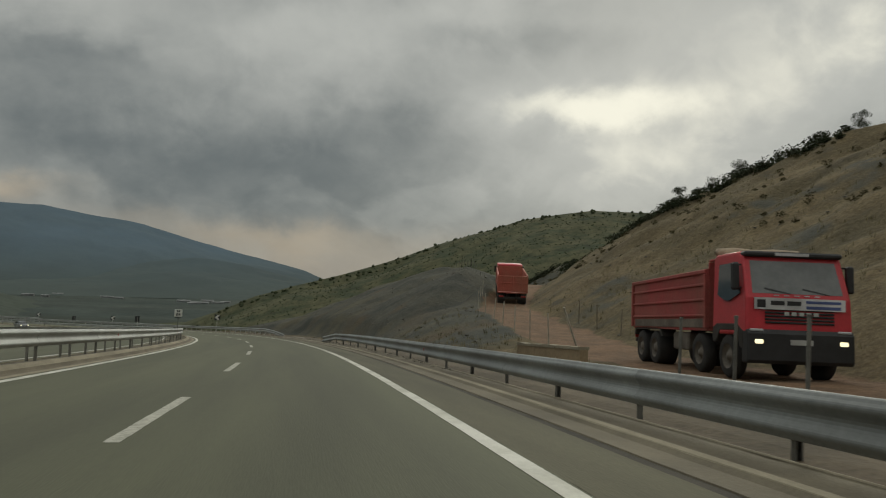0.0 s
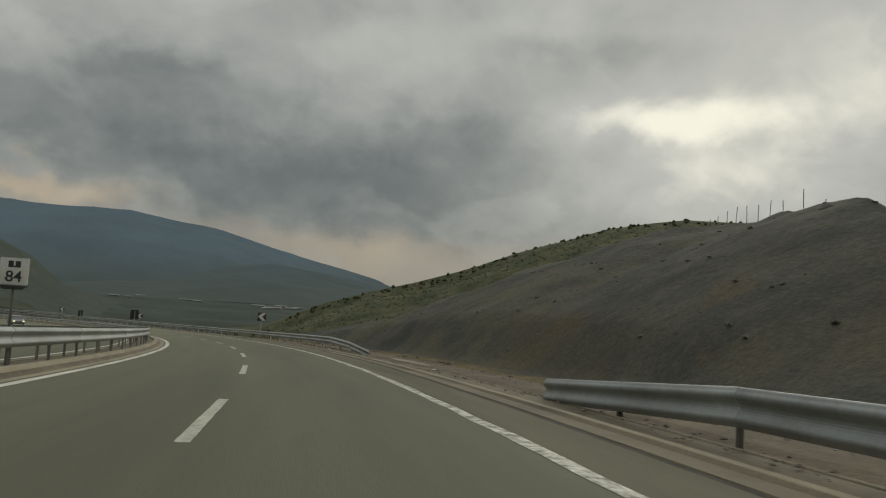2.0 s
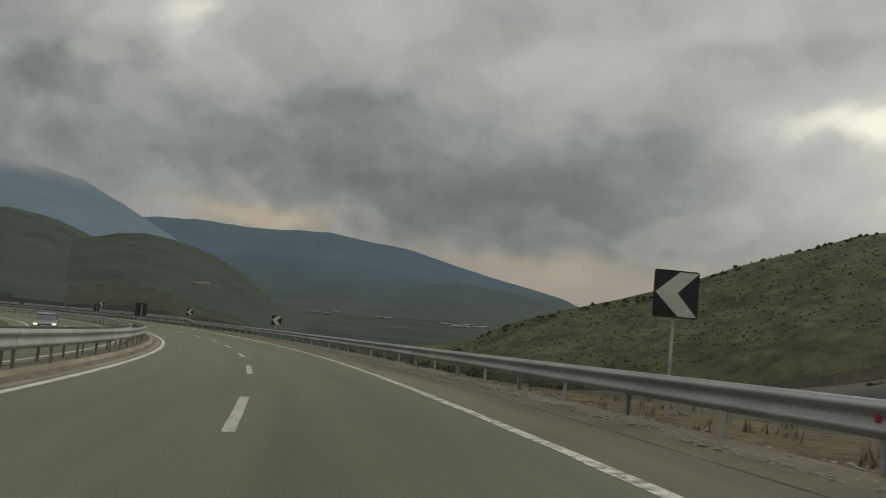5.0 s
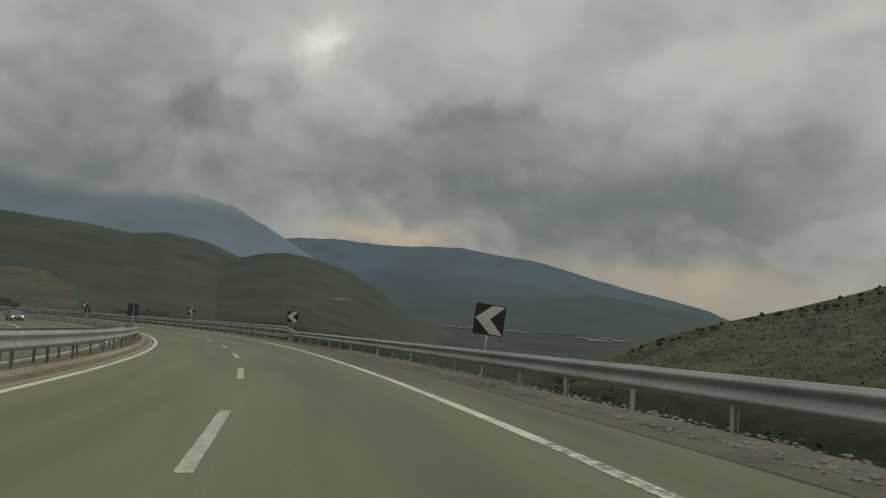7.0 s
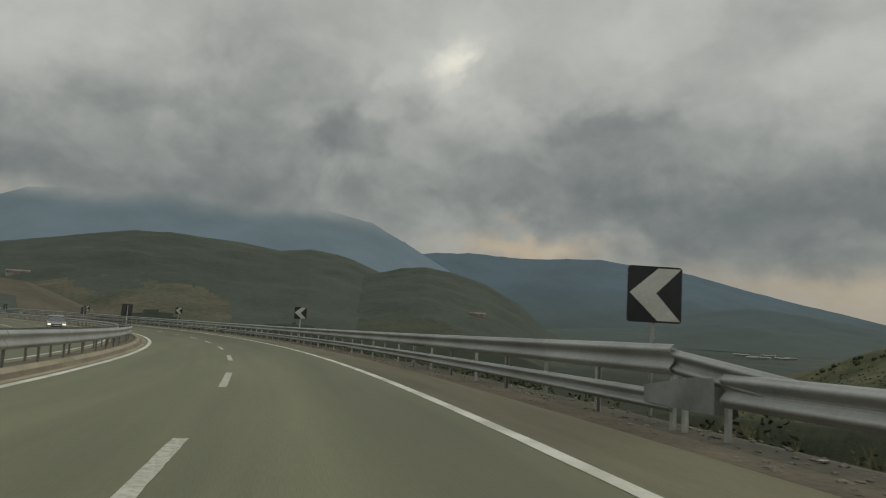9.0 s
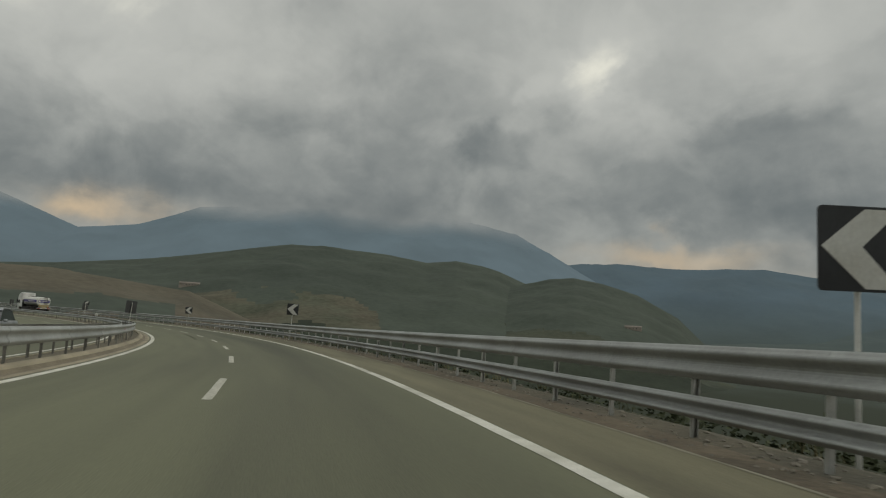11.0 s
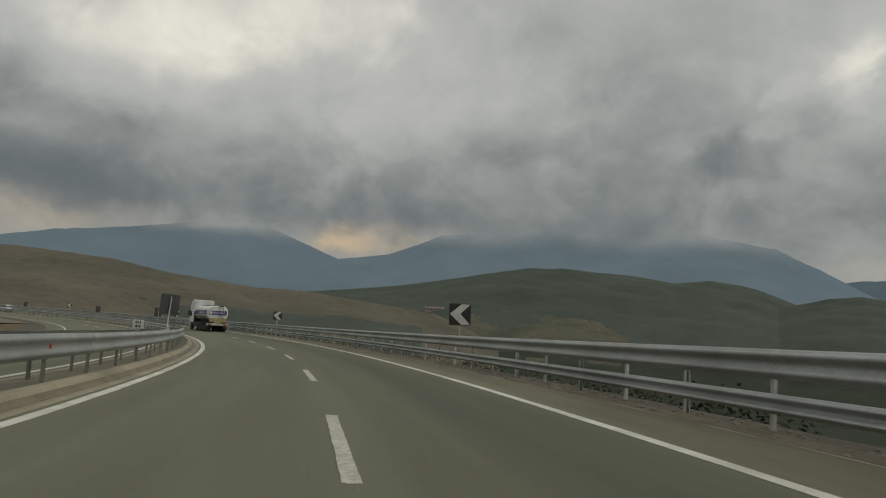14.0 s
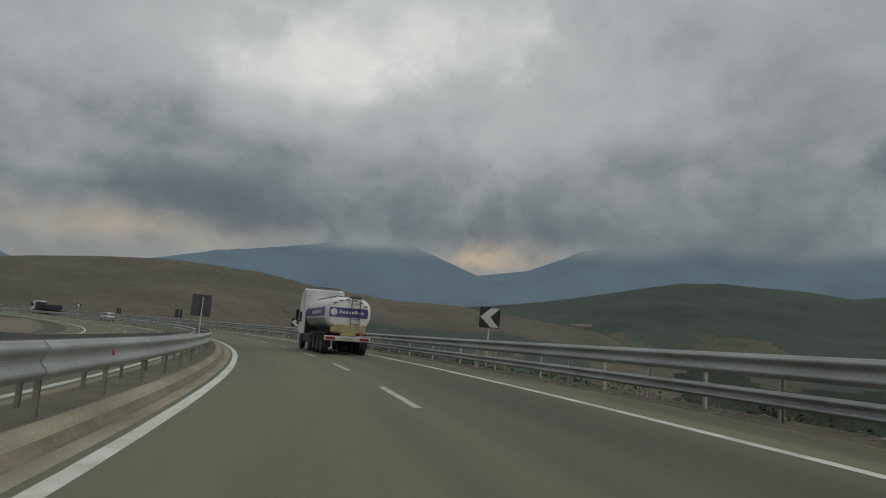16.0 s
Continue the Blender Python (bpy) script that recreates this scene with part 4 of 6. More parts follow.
def guard_rail(s0, s1, d, beams, spacing, label, side=1, post_top=0.72, post_bottom=-0.3, lift=lambda s: 0.0, alternate=False, lights=True, post_mat=None, beam_mat=None):
    """A steel crash barrier: beams is a row of (height of the middle, depth of the section). side 1: its face looks left."""
    off = d if callable(d) else (lambda s: d)
    rail = new("guard_rail")
    rail.matrix_basis = upright(s0, off(s0))
    tagged(rail, label, "guard rail", "guard rails")
    span = spacing * 2
    secs = {h: beam_mesh("beam", span, h, side < 0, beam_mat) for _, h in beams}
    a, b = post_mesh("post", post_top, post_bottom, False, post_mat), post_mesh("post", post_top, post_bottom, True, post_mat)
    n = int((s1 - s0) / span)
    for i in range(n):
        u, v = s0 + i * span, s0 + (i + 1) * span
        for zc, h in beams:
            ob = new("beam", secs[h])
            zu, zv = zc + lift(u), zc + lift(v)
            p, q = Vector(at(u, off(u), zu)), Vector(at(v, off(v), zv))
            yv = (q - p).normalized()
            xv = yv.cross(Vector((0, 0, 1))).normalized()
            m = Matrix.Translation((p + q) / 2) @ Matrix((xv, yv, xv.cross(yv))).transposed().to_4x4()
            put(ob, rail, m)
        if lights and i % 4 == 2:
            ob = new("reflector", REFLECTOR)
            put(ob, rail, along(u, v, off(u) - side * 0.02, beams[0][0] + lift(u)) @ (Matrix.Rotation(math.pi, 4, "Z") if side < 0 else Matrix.Identity(4)))
    rnd = random.Random(int(s0 * 10) + int(off(s0) * 7))
    for i in range(2 * n + 1):
        s = s0 + i * spacing
        ob = new("post", b if (alternate and i % 2) else a)
        low = min(0.0, lift(s))
        put(ob, rail, upright(s, off(s) + side * 0.075, low, rnd.uniform(-3, 3), rnd.uniform(-1.2, 1.2)))
    return rail


drop_end = lambda s: float(np.interp(s, [0, 25, 45], [0.0, 0.03, 0.075])) - 0.36 * float(smooth(49, 59, s)) ** 2
ramp_up = lambda s: -0.62 * (1 - float(smooth(78.5, 92, s)))
wide = lambda s: float(np.interp(s, [80, 90, 180, 205, 214], [2.95, 3.05, 3.05, 2.7, 2.56]))
guard_rail(58.5 - 6.2 * 20, 58.6, 2.62, [(0.475, 0.49)], 3.1, "galvanised steel guard rail on posts along the hillside verge", lift=drop_end, alternate=True, beam_mat=GALV_SHADED)
guard_rail(213.5 - 5.5 * 24, 213.6, wide, [(0.61, 0.42)], 2.75, "galvanised steel guard rail on posts, its end sloping into the ground", lift=ramp_up, alternate=True, post_mat=GALV_LIGHT)
guard_rail(214.6, 660, 2.50, [(0.94, 0.43), (0.37, 0.29)], 2.25, "double-height galvanised steel guard rail above the valley", post_top=1.04, alternate=True, post_mat=GALV_LIGHT, lights=False)
guard_rail(373.9 - 3.0 * 144, 660, -8.62, [(0.72, 0.45)], 3.0, "galvanised steel guard rail on the concrete median kerb", side=-1, post_top=0.82, post_bottom=-0.05, post_mat=MEDIAN_POST)
guard_rail(372.2 - 3.0 * 144, 660, -9.40, [(0.76, 0.43)], 3.0, "galvanised steel guard rail facing the opposite carriageway", side=1, post_top=0.82, post_bottom=-0.05, post_mat=MEDIAN_POST)


def rail_transition():
    """Where the single rail meets the double one: a sloping beam and a flat cover plate."""
    th = new("rail_transition")
    th.matrix_basis = upright(213.5, 2.5)
    tagged(th, "sloping beam and grey cover plate joining two guard rails", "guard rail")
    ob = new("beam", beam_mesh("beam", 2.75, 0.34))
    p, q = Vector(at(212.0, 2.70, 0.60)), Vector(at(214.75, 2.52, 0.94))
    yv = (q - p).normalized()
    xv = yv.cross(Vector((0, 0, 1))).normalized()
    put(ob, th, Matrix.Translation((p + q) / 2) @ Matrix((xv, yv, xv.cross(yv))).transposed().to_4x4())
    bm = bmesh.new()
    outline = [(-0.75, 0.25), (-0.30, 0.235), (0.9, 0.06), (0.9, -0.18), (-0.30, -0.20), (-0.75, -0.19)]
    f = [bm.verts.new((-0.10, y, z)) for y, z in outline]
    g = [bm.verts.new((-0.088, y, z)) for y, z in outline]
    bm.faces.new(f)
    bm.faces.new(list(reversed(g)))
    for i in range(6):
        bm.faces.new((f[i], g[i], g[(i + 1) % 6], f[(i + 1) % 6]))
    bmesh.ops.recalc_face_normals(bm, faces=bm.faces)
    me = bpy.data.meshes.new("cover_plate")
    bm.to_mesh(me)
    bm.free()
    me.materials.append(material("dull_plate", (0.30, 0.31, 0.31), 0.6, metal=0.3, vary=0.12, scale=3, fine=30, bump=0.05))
    put(new("cover_plate", me), th, along(213.2, 215.2, 2.5, 0.5))
    put(new("post", post_mesh("post", 1.02, -0.3, False, GALV_LIGHT)), th, upright(214.35, 2.6, 0))


rail_transition()

# ---------------------------------------------------------------- road signs
BLACK = material("sign_black", (0.028, 0.03, 0.032), 0.5, vary=0.2, scale=3, fine=30, bump=0.03)
WHITE = material("sign_white", (0.66, 0.66, 0.62), 0.45, vary=0.12, scale=3, fine=25, bump=0.03, second=(0.52, 0.51, 0.46))
BACK = material("sign_back", (0.05, 0.053, 0.052), 0.6, metal=0.2, vary=0.2, scale=3, fine=25, bump=0.05)


def slab(bm, pts, y0, y1):
    """A plate with outline pts (x, z) between y0 and y1."""
    f = [bm.verts.new((x, y0, z)) for x, z in pts]
    g = [bm.verts.new((x, y1, z)) for x, z in pts]
    fs = [bm.faces.new(f), bm.faces.new(list(reversed(g)))]
    n = len(pts)
    for i in range(n):
        fs.append(bm.faces.new((f[i], g[i], g[(i + 1) % n], f[(i + 1) % n])))
    bmesh.ops.recalc_face_normals(bm, faces=fs)


def part(name, bm, mat, parent, label="", local=None, smooth_faces=False):
    me = bpy.data.meshes.new(name)
    bm.to_mesh(me)
    bm.free()
    me.materials.append(mat)
    if smooth_faces:
        me.polygons.foreach_set("use_smooth", [True] * len(me.polygons))
    ob = new(name, me)
    ob.parent = parent
    if local is not None:
        ob.matrix_basis = local
    if label:
        tagged(ob, label)
    return ob


def rounded_square(h, r=0.05, n=3):
    pts = []
    for cx, cz, a0 in ((h - r, h - r, 0), (-h + r, h - r, 90), (-h + r, -h + r, 180), (h - r, -h + r, 270)):
        for i in range(n + 1):
            a = radians(a0 + 90 * i / n)
            pts.append((cx + r * math.cos(a), cz + r * math.sin(a)))
    return pts


def tube(bm, r, z0, z1, n=10, x=0.0, y=0.0):
    a = [bm.verts.new((x + r * math.cos(2 * math.pi * i / n), y + r * math.sin(2 * math.pi * i / n), z0)) for i in range(n)]
    b = [bm.verts.new((v.co.x, v.co.y, z1)) for v in a]
    for i in range(n):
        bm.faces.new((a[i], a[(i + 1) % n], b[(i + 1) % n], b[i]))
    bm.faces.new(b)


def chevron_sign(centre=2.0, below=-0.4):
    """A bend marker: black square board with a white chevron that points left, on a steel post. Its face looks to -y."""
    th = new("chevron_sign")
    H = 0.46
    bm = bmesh.new()
    slab(bm, rounded_square(H), -0.012, 0.012)
    board = part("board", bm, BLACK, th, "black board", Matrix.Translation((0, -0.05, centre)))
    bm = bmesh.new()
    slab(bm, [(-0.43, 0.02), (0.05, 0.43), (0.44, 0.43), (0.02, 0.02), (0.44, -0.43), (0.05, -0.43)], -0.006, 0.0)
    part("chevron", bm, WHITE, board, "white reflective chevron", Matrix.Translation((0, -0.0125, 0)))
    for z in (-0.2, 0.2):
        bm = bmesh.new()
        slab(bm, [(-0.3, z - 0.02), (0.3, z - 0.02), (0.3, z + 0.02), (-0.3, z + 0.02)], 0.013, 0.03)
        part("bracket", bm, BACK, board)
    bm = bmesh.new()
    tube(bm, 0.03, below, centre + 0.36)
    part("post", bm, GALV_LIGHT, th, "thin grey steel post")
    return th


def sign_at(s, d, z, centre, turn=0.0, lean=0.0, flip=False, label="", below=-0.4):
    th = chevron_sign(centre, below)
    th.matrix_basis = upright(s, d, z, turn + (180 if flip else 0), lean)
    return tagged(th, label, "road sign", "bend markers")


FRONT = "black and white chevron sign on a post behind the guard rail"
for s, d, c, turn, lean in ((123.0, 4.1, 2.35, -6, 1), (178.0, 3.15, 1.75, -14, 5), (216.1, 3.12, 1.97, -8, 0), (260.0, 3.3, 2.27, -10, -1), (311.3, 3.12, 2.40, -16, 1.5),
                            (355.3, 3.12, 2.06, -12, -1.5), (406.5, 3.25, 2.17, -10, 1), (456.3, 3.4, 1.75, -8, 0), (514.5, 3.4, 2.1, -8, 0), (571.5, 3.4, 2.5, -8, 1)):
    sign_at(s, d, -0.02, c, turn, lean, label=FRONT)
REAR = "back of a dark chevron sign on a post in the median"
for s, lean in ((120.5, 1), (166.0, 2), (216.5, 3), (264.5, 2), (311.8, 3.5), (361.0, 3), (408.5, 1), (457.0, 2), (505.0, 2)):
    sign_at(s, -9.0, 0.02, 2.06, 34, -lean, flip=True, label=REAR, below=-0.2)


def bars_text(th, text, size, mat, loc, extrude=0.002):
    cu = bpy.data.curves.new("writing", "FONT")
    cu.body, cu.size, cu.align_x, cu.extrude = text, size, "CENTER", extrude
    cu.offset = size * 0.015
    tmp = bpy.data.objects.new("writing", cu)
    me = bpy.data.meshes.new_from_object(tmp)
    bpy.data.objects.remove(tmp)
    me.materials.append(mat)
    ob = new("writing", me)
    ob.parent = th
    ob.matrix_basis = pose(*loc, 90, 0, 0)
    return ob


def kilometre_sign():
    th = new("kilometre_sign")
    bm = bmesh.new()
    slab(bm, rounded_square(0.31, 0.03), -0.01, 0.01)
    board = part("board", bm, WHITE, th, "white board with black figures", Matrix.Translation((0, -0.04, 2.12)))
    bm = bmesh.new()
    slab(bm, [(-0.33, -0.33), (0.33, -0.33), (0.2, -0.42), (-0.2, -0.42)], -0.03, 0.03)
    part("bracket", bm, BACK, board)
    bm = bmesh.new()      # motorway symbol above the figures: plain dark shape
    slab(bm, [(-0.13, 0.09), (0.13, 0.09), (0.13, 0.24), (0.02, 0.24), (0.02, 0.13), (-0.02, 0.13), (-0.02, 0.24), (-0.13, 0.24)], -0.016, -0.0105)
    part("symbol", bm, BLACK, board, "dark symbol")
    bars_text(board, "84", 0.36, BLACK, (0, -0.013, -0.24))
    bm = bmesh.new()
    tube(bm, 0.03, -0.2, 1.85)
    part("post", bm, GALV_POST, th)
    th.matrix_basis = upright(62.7, -9.0, 0.1, -4, 0)
    tagged(th, "small white distance sign with black figures in the median", "road sign")


kilometre_sign()


def marker_board(s, d, centre):
    """A small white board on a short post; its writing cannot be read."""
    th = new("marker_board")
    bm = bmesh.new()
    slab(bm, [(-0.17, -0.14), (0.17, -0.14), (0.17, 0.14), (-0.17, 0.14)], -0.01, 0.01)
    board = part("board", bm, WHITE, th, "white board with dark bars", Matrix.Translation((0, -0.04, centre)))
    for x0, x1, z0, z1 in ((-0.08, -0.05, 0.02, 0.10), (-0.02, 0.015, 0.02, 0.10), (0.05, 0.08, 0.02, 0.10), (-0.08, -0.015, -0.10, -0.03), (0.02, 0.08, -0.10, -0.03)):
        bm = bmesh.new()
        slab(bm, [(x0, z0), (x1, z0), (x1, z1), (x0, z1)], -0.015, -0.0105)
        part("writing", bm, BLACK, board)
    bm = bmesh.new()
    tube(bm, 0.025, -0.2, centre + 0.12)
    part("post", bm, GALV_LIGHT, th)
    th.matrix_basis = upright(s, d, 0.02, -4, 1.5)
    return tagged(th, "small white marker board on a short post in the median", "road sign")


marker_board(351.6, -9.0, 1.15)
# ---------------------------------------------------------------- vehicles
RED = material("red_truck_paint", (0.52, 0.030, 0.045), 0.42, vary=0.14, scale=1.2, fine=12, bump=0.03, second=(0.44, 0.034, 0.042), spec=0.5)
DUSTY_RED = material("dusty_red_steel", (0.34, 0.045, 0.046), 0.7, vary=0.22, scale=1.0, fine=9, bump=0.1, second=(0.28, 0.075, 0.06))
ORANGE_RED = material("dusty_orange_steel", (0.40, 0.10, 0.07), 0.75, vary=0.22, scale=1.0, fine=9, bump=0.1, second=(0.35, 0.14, 0.095))
DARK = material("black_plastic", (0.022, 0.022, 0.023), 0.6, vary=0.2, scale=4, fine=30, bump=0.05)
CHASSIS = material("dirty_chassis", (0.045, 0.04, 0.034), 0.85, vary=0.3, scale=3, fine=20, bump=0.2)
RUBBER = material("tyre_rubber", (0.028, 0.026, 0.024), 0.9, vary=0.25, scale=5, fine=40, bump=0.2)
RIM = material("dusty_rim", (0.16, 0.14, 0.115), 0.7, metal=0.3, vary=0.25, scale=5, fine=30)
GLASS = material("dark_glass", (0.035, 0.042, 0.045), 0.08, vary=0.05, scale=2, fine=10, bump=0.0, spec=0.8)
# pale base colour stands in for the sky mirrored in the glass
SKY_GLASS = material("sky_pale_windscreen", (0.15, 0.155, 0.15), 0.18, vary=0.2, scale=1.5, fine=10, bump=0.0, spec=0.8, second=(0.09, 0.095, 0.092))
MUD = material("dried_mud", (0.19, 0.155, 0.125), 0.9, vary=0.3, scale=2, fine=14, bump=0.3)
CAB_WHITE = material("white_truck_paint", (0.74, 0.74, 0.72), 0.4, vary=0.08, scale=1, fine=12, bump=0.02)
TANK_WHITE = material("white_tank_enamel", (0.72, 0.72, 0.69), 0.35, vary=0.08, scale=0.8, fine=9, bump=0.02, second=(0.60, 0.585, 0.53))
TANK_BLUE = material("blue_tank_band", (0.085, 0.075, 0.27), 0.4, vary=0.08, scale=1, fine=12, bump=0.02)
TANK_STEEL = material("dull_tank_steel", (0.34, 0.35, 0.35), 0.42, metal=0.5, vary=0.15, scale=1, fine=12, bump=0.03)
CREAM = material("cream_panel", (0.42, 0.35, 0.19), 0.6, vary=0.2, scale=2, fine=15)
ORANGE = material("orange_plate", (0.55, 0.16, 0.04), 0.5, vary=0.08, scale=3, fine=20)
TARP = material("dusty_tarpaulin", (0.38, 0.31, 0.22), 0.9, vary=0.3, scale=2, fine=12, bump=0.4)
BANNER = material("banner_white", (0.62, 0.62, 0.62), 0.5, vary=0.06, scale=3, fine=20, bump=0.0)
BANNER_BLUE = material("banner_blue", (0.07, 0.10, 0.25), 0.5, vary=0.06, scale=3, fine=20, bump=0.0)
PLATE = material("number_plate", (0.55, 0.55, 0.52), 0.5, vary=0.06, scale=3, fine=20, bump=0.0)
TAIL = material("tail_lamp", (0.28, 0.015, 0.012), 0.3, vary=0.05, scale=3, fine=20, bump=0.0)
LAMP = material("lit_headlamp", (1.0, 0.86, 0.55), 0.3, vary=0.02, scale=3, fine=20, bump=0.0, emit=1.2)
LAMP_OFF = material("headlamp_glass", (0.5, 0.52, 0.54), 0.15, vary=0.05, scale=3, fine=20, bump=0.0)
SILVER = material("silver_car_paint", (0.36, 0.37, 0.38), 0.32, metal=0.6, vary=0.05, scale=2, fine=20, bump=0.0)
CAR_WHITE = material("white_car_paint", (0.66, 0.66, 0.65), 0.32, vary=0.05, scale=2, fine=20, bump=0.0)


def block(bm, x0, x1, y0, y1, z0, z1, bevel=0.03, seg=1):
    r = bmesh.ops.create_cube(bm, size=1.0, matrix=Matrix.Translation(((x0 + x1) / 2, (y0 + y1) / 2, (z0 + z1) / 2)) @ Matrix.Diagonal((x1 - x0, y1 - y0, z1 - z0, 1)))
    if bevel:
        es = list({e for v in r["verts"] for e in v.link_edges})
        bmesh.ops.bevel(bm, geom=es, offset=bevel, segments=seg, affect="EDGES", profile=0.5)


def prism(bm, pts, x0, x1, bevel=0.04, taper=None):
    """A body with side outline pts (y, z) between x0 and x1; taper(z) narrows it towards the top."""
    k = taper or (lambda z: 1.0)
    f = [bm.verts.new((x0 * k(z), y, z)) for y, z in pts]
    g = [bm.verts.new((x1 * k(z), y, z)) for y, z in pts]
    n = len(pts)
    fs = [bm.faces.new(f), bm.faces.new(list(reversed(g)))]
    for i in range(n):
        fs.append(bm.faces.new((f[i], g[i], g[(i + 1) % n], f[(i + 1) % n])))
    bmesh.ops.recalc_face_normals(bm, faces=fs)
    if bevel:
        es = list({e for q in fs[:2] for e in q.edges})
        bmesh.ops.bevel(bm, geom=es, offset=bevel, segments=2, affect="EDGES", profile=0.5)


def lathe(bm, prof, n=24):
    """A body turned about the x axis: prof is a row of (x, radius)."""
    rings = [[bm.verts.new((x, r * math.cos(2 * math.pi * i / n), r * math.sin(2 * math.pi * i / n))) for i in range(n)] for x, r in prof]
    fs = []
    for a, b in zip(rings, rings[1:]):
        for i in range(n):
            fs.append(bm.faces.new((a[i], a[(i + 1) % n], b[(i + 1) % n], b[i])))
    bmesh.ops.recalc_face_normals(bm, faces=fs)


def wheel(th, x, y, r, w, dual=False):
    """A tyre with a dished rim facing outwards; x is the outer face."""
    sg = 1 if x > 0 else -1
    w = w * (2.1 if dual else 1)
    bm = bmesh.new()
    lathe(bm, [(0, r * 0.58), (0.0, r * 0.80), (-0.02, r * 0.93), (-0.06, r), (-w + 0.06, r), (-w + 0.02, r * 0.93), (-w, r * 0.8), (-w, r * 0.3)])
    loc = Matrix.Translation((x, y, r)) @ (Matrix.Identity(4) if sg > 0 else Matrix.Rotation(math.pi, 4, "Z"))
    ob = part("wheel", bm, RUBBER, th, "black rubber tyre", loc, True)
    bm = bmesh.new()
    lathe(bm, [(-0.005, r * 0.60), (-0.03, r * 0.55), (-0.10 if not dual else -0.14, r * 0.42), (-0.06 if not dual else -0.02, r * 0.22), (-0.01, r * 0.16), (0.0, 0.01)], 16)
    part("rim", bm, RIM, ob, "dusty steel rim", None, True)
    return ob


def bars(parent, rows, mat, face_y, name="writing"):
    """Unreadable writing: plain bars (x0, x1, z0, z1) on a face at y = face_y."""
    for x0, x1, z0, z1 in rows:
        bm = bmesh.new()
        block(bm, x0, x1, face_y - 0.003, face_y + 0.003, z0, z1, 0)
        part(name, bm, mat, parent)


def dump_truck(lit, steel, rolled):
    """An eight-wheeled tipper: y is ahead, x to its right, the origin on the ground under its middle."""
    th = new("dump_truck")
    bm = bmesh.new()
    for x in (-0.45, 0.33):
        block(bm, x, x + 0.12, -4.2, 4.0, 0.75, 1.05, 0.01)
    block(bm, -0.6, 0.6, -2.9, -1.2, 0.55, 0.95, 0.05)
    part("chassis", bm, CHASSIS, th, "dusty dark chassis")
    for xx in (-1.15, 0.5):
        bm = bmesh.new()
        block(bm, xx, xx + 0.65, -0.6, 0.6, 0.55, 1.05, 0.06, 2)
        part("fuel_tank", bm, RIM, th, "dusty steel fuel tank")
    bm = bmesh.new()
    block(bm, -1.15, 1.15, -4.35, -4.2, 0.65, 0.8, 0.02)
    part("rear_bar", bm, CHASSIS, th)
    # cab
    bm = bmesh.new()
    prism(bm, [(2.45, 1.05), (2.45, 2.98), (2.62, 3.06), (3.85, 3.04), (4.02, 2.92), (4.33, 1.92), (4.36, 1.25), (4.36, 1.05)], -1.24, 1.24, 0.06, lambda z: 1 - 0.045 * max(0, z - 1.9))
    cab = part("cab", bm, RED, th, "red cab", None)
    bm = bmesh.new()
    slab(bm, [(-1.06, 2.03), (1.06, 2.03), (1.01, 2.84), (-1.01, 2.84)], 0, 0.02)
    wind = part("windscreen", bm, SKY_GLASS, cab, "dusty windscreen with the sky's reflection painted in pale")
    for v in wind.data.vertices:      # lean the pane along the cab's face
        v.co.y = v.co.y + 4.305 - (v.co.z - 1.95) * 0.315
    for sg in (-1, 1):
        bm = bmesh.new()
        prism(bm, [(2.85, 2.02), (2.85, 2.78), (3.72, 2.78), (4.05, 2.02), (3.5, 1.86), (3.3, 1.86)], sg * 1.262, sg * 1.225, 0.0, lambda z: 1 - 0.045 * max(0, z - 1.9))
        part("side_window", bm, GLASS, cab, "dark side window")
        bm = bmesh.new()
        block(bm, sg * 1.36 - 0.08, sg * 1.36 + 0.08, 3.98, 4.16, 2.1, 2.75, 0.04)
        block(bm, min(sg * 1.2, sg * 1.34), max(sg * 1.2, sg * 1.34), 4.02, 4.06, 2.68, 2.72, 0.0)
        block(bm, min(sg * 1.2, sg * 1.34), max(sg * 1.2, sg * 1.34), 4.02, 4.06, 2.14, 2.18, 0.0)
        part("mirror", bm, DARK, cab, "black wing mirror")
        bm = bmesh.new()
        prism(bm, [(2.5, 0.85), (2.5, 1.22), (2.75, 1.32), (3.9, 1.32), (4.2, 1.15), (4.2, 0.75), (4.05, 0.75), (3.8, 1.15), (2.95, 1.15), (2.7, 0.85)], sg * 1.25, sg * 0.95, 0.03)
        part("wheel_arch", bm, CHASSIS, cab)
    for x0 in (-0.75, 0.15):
        bm = bmesh.new()
        slab(bm, [(x0, 2.04), (x0 + 0.03, 2.03), (x0 + 0.62, 2.14), (x0 + 0.61, 2.17)], 0, 0.012)
        wiper = part("wiper", bm, DARK, cab, "black wiper")
        for v in wiper.data.vertices:
            v.co.y = v.co.y + 4.325 - (v.co.z - 1.95) * 0.315
    bm = bmesh.new()
    block(bm, -1.16, 1.16, 3.86, 4.16, 2.9, 3.03, 0.04)
    visor = part("sun_visor", bm, DARK, cab, "dark sun visor")
    bars(visor, [(-0.35, 0.45, 2.93, 3.0)], BANNER, 4.165, "visor_strip")
    bm = bmesh.new()
    for i in range(5):
        block(bm, -0.8, 0.8, 4.34, 4.39, 1.34 + i * 0.075, 1.385 + i * 0.075, 0.01)
    part("grille", bm, DARK, cab, "black slatted grille")
    bm = bmesh.new()
    slab(bm, [(-1.06, 1.66), (1.06, 1.66), (1.06, 1.93), (-1.06, 1.93)], 4.375, 4.395)
    ban = part("banner", bm, BANNER, cab, "white banner with dark unreadable writing")
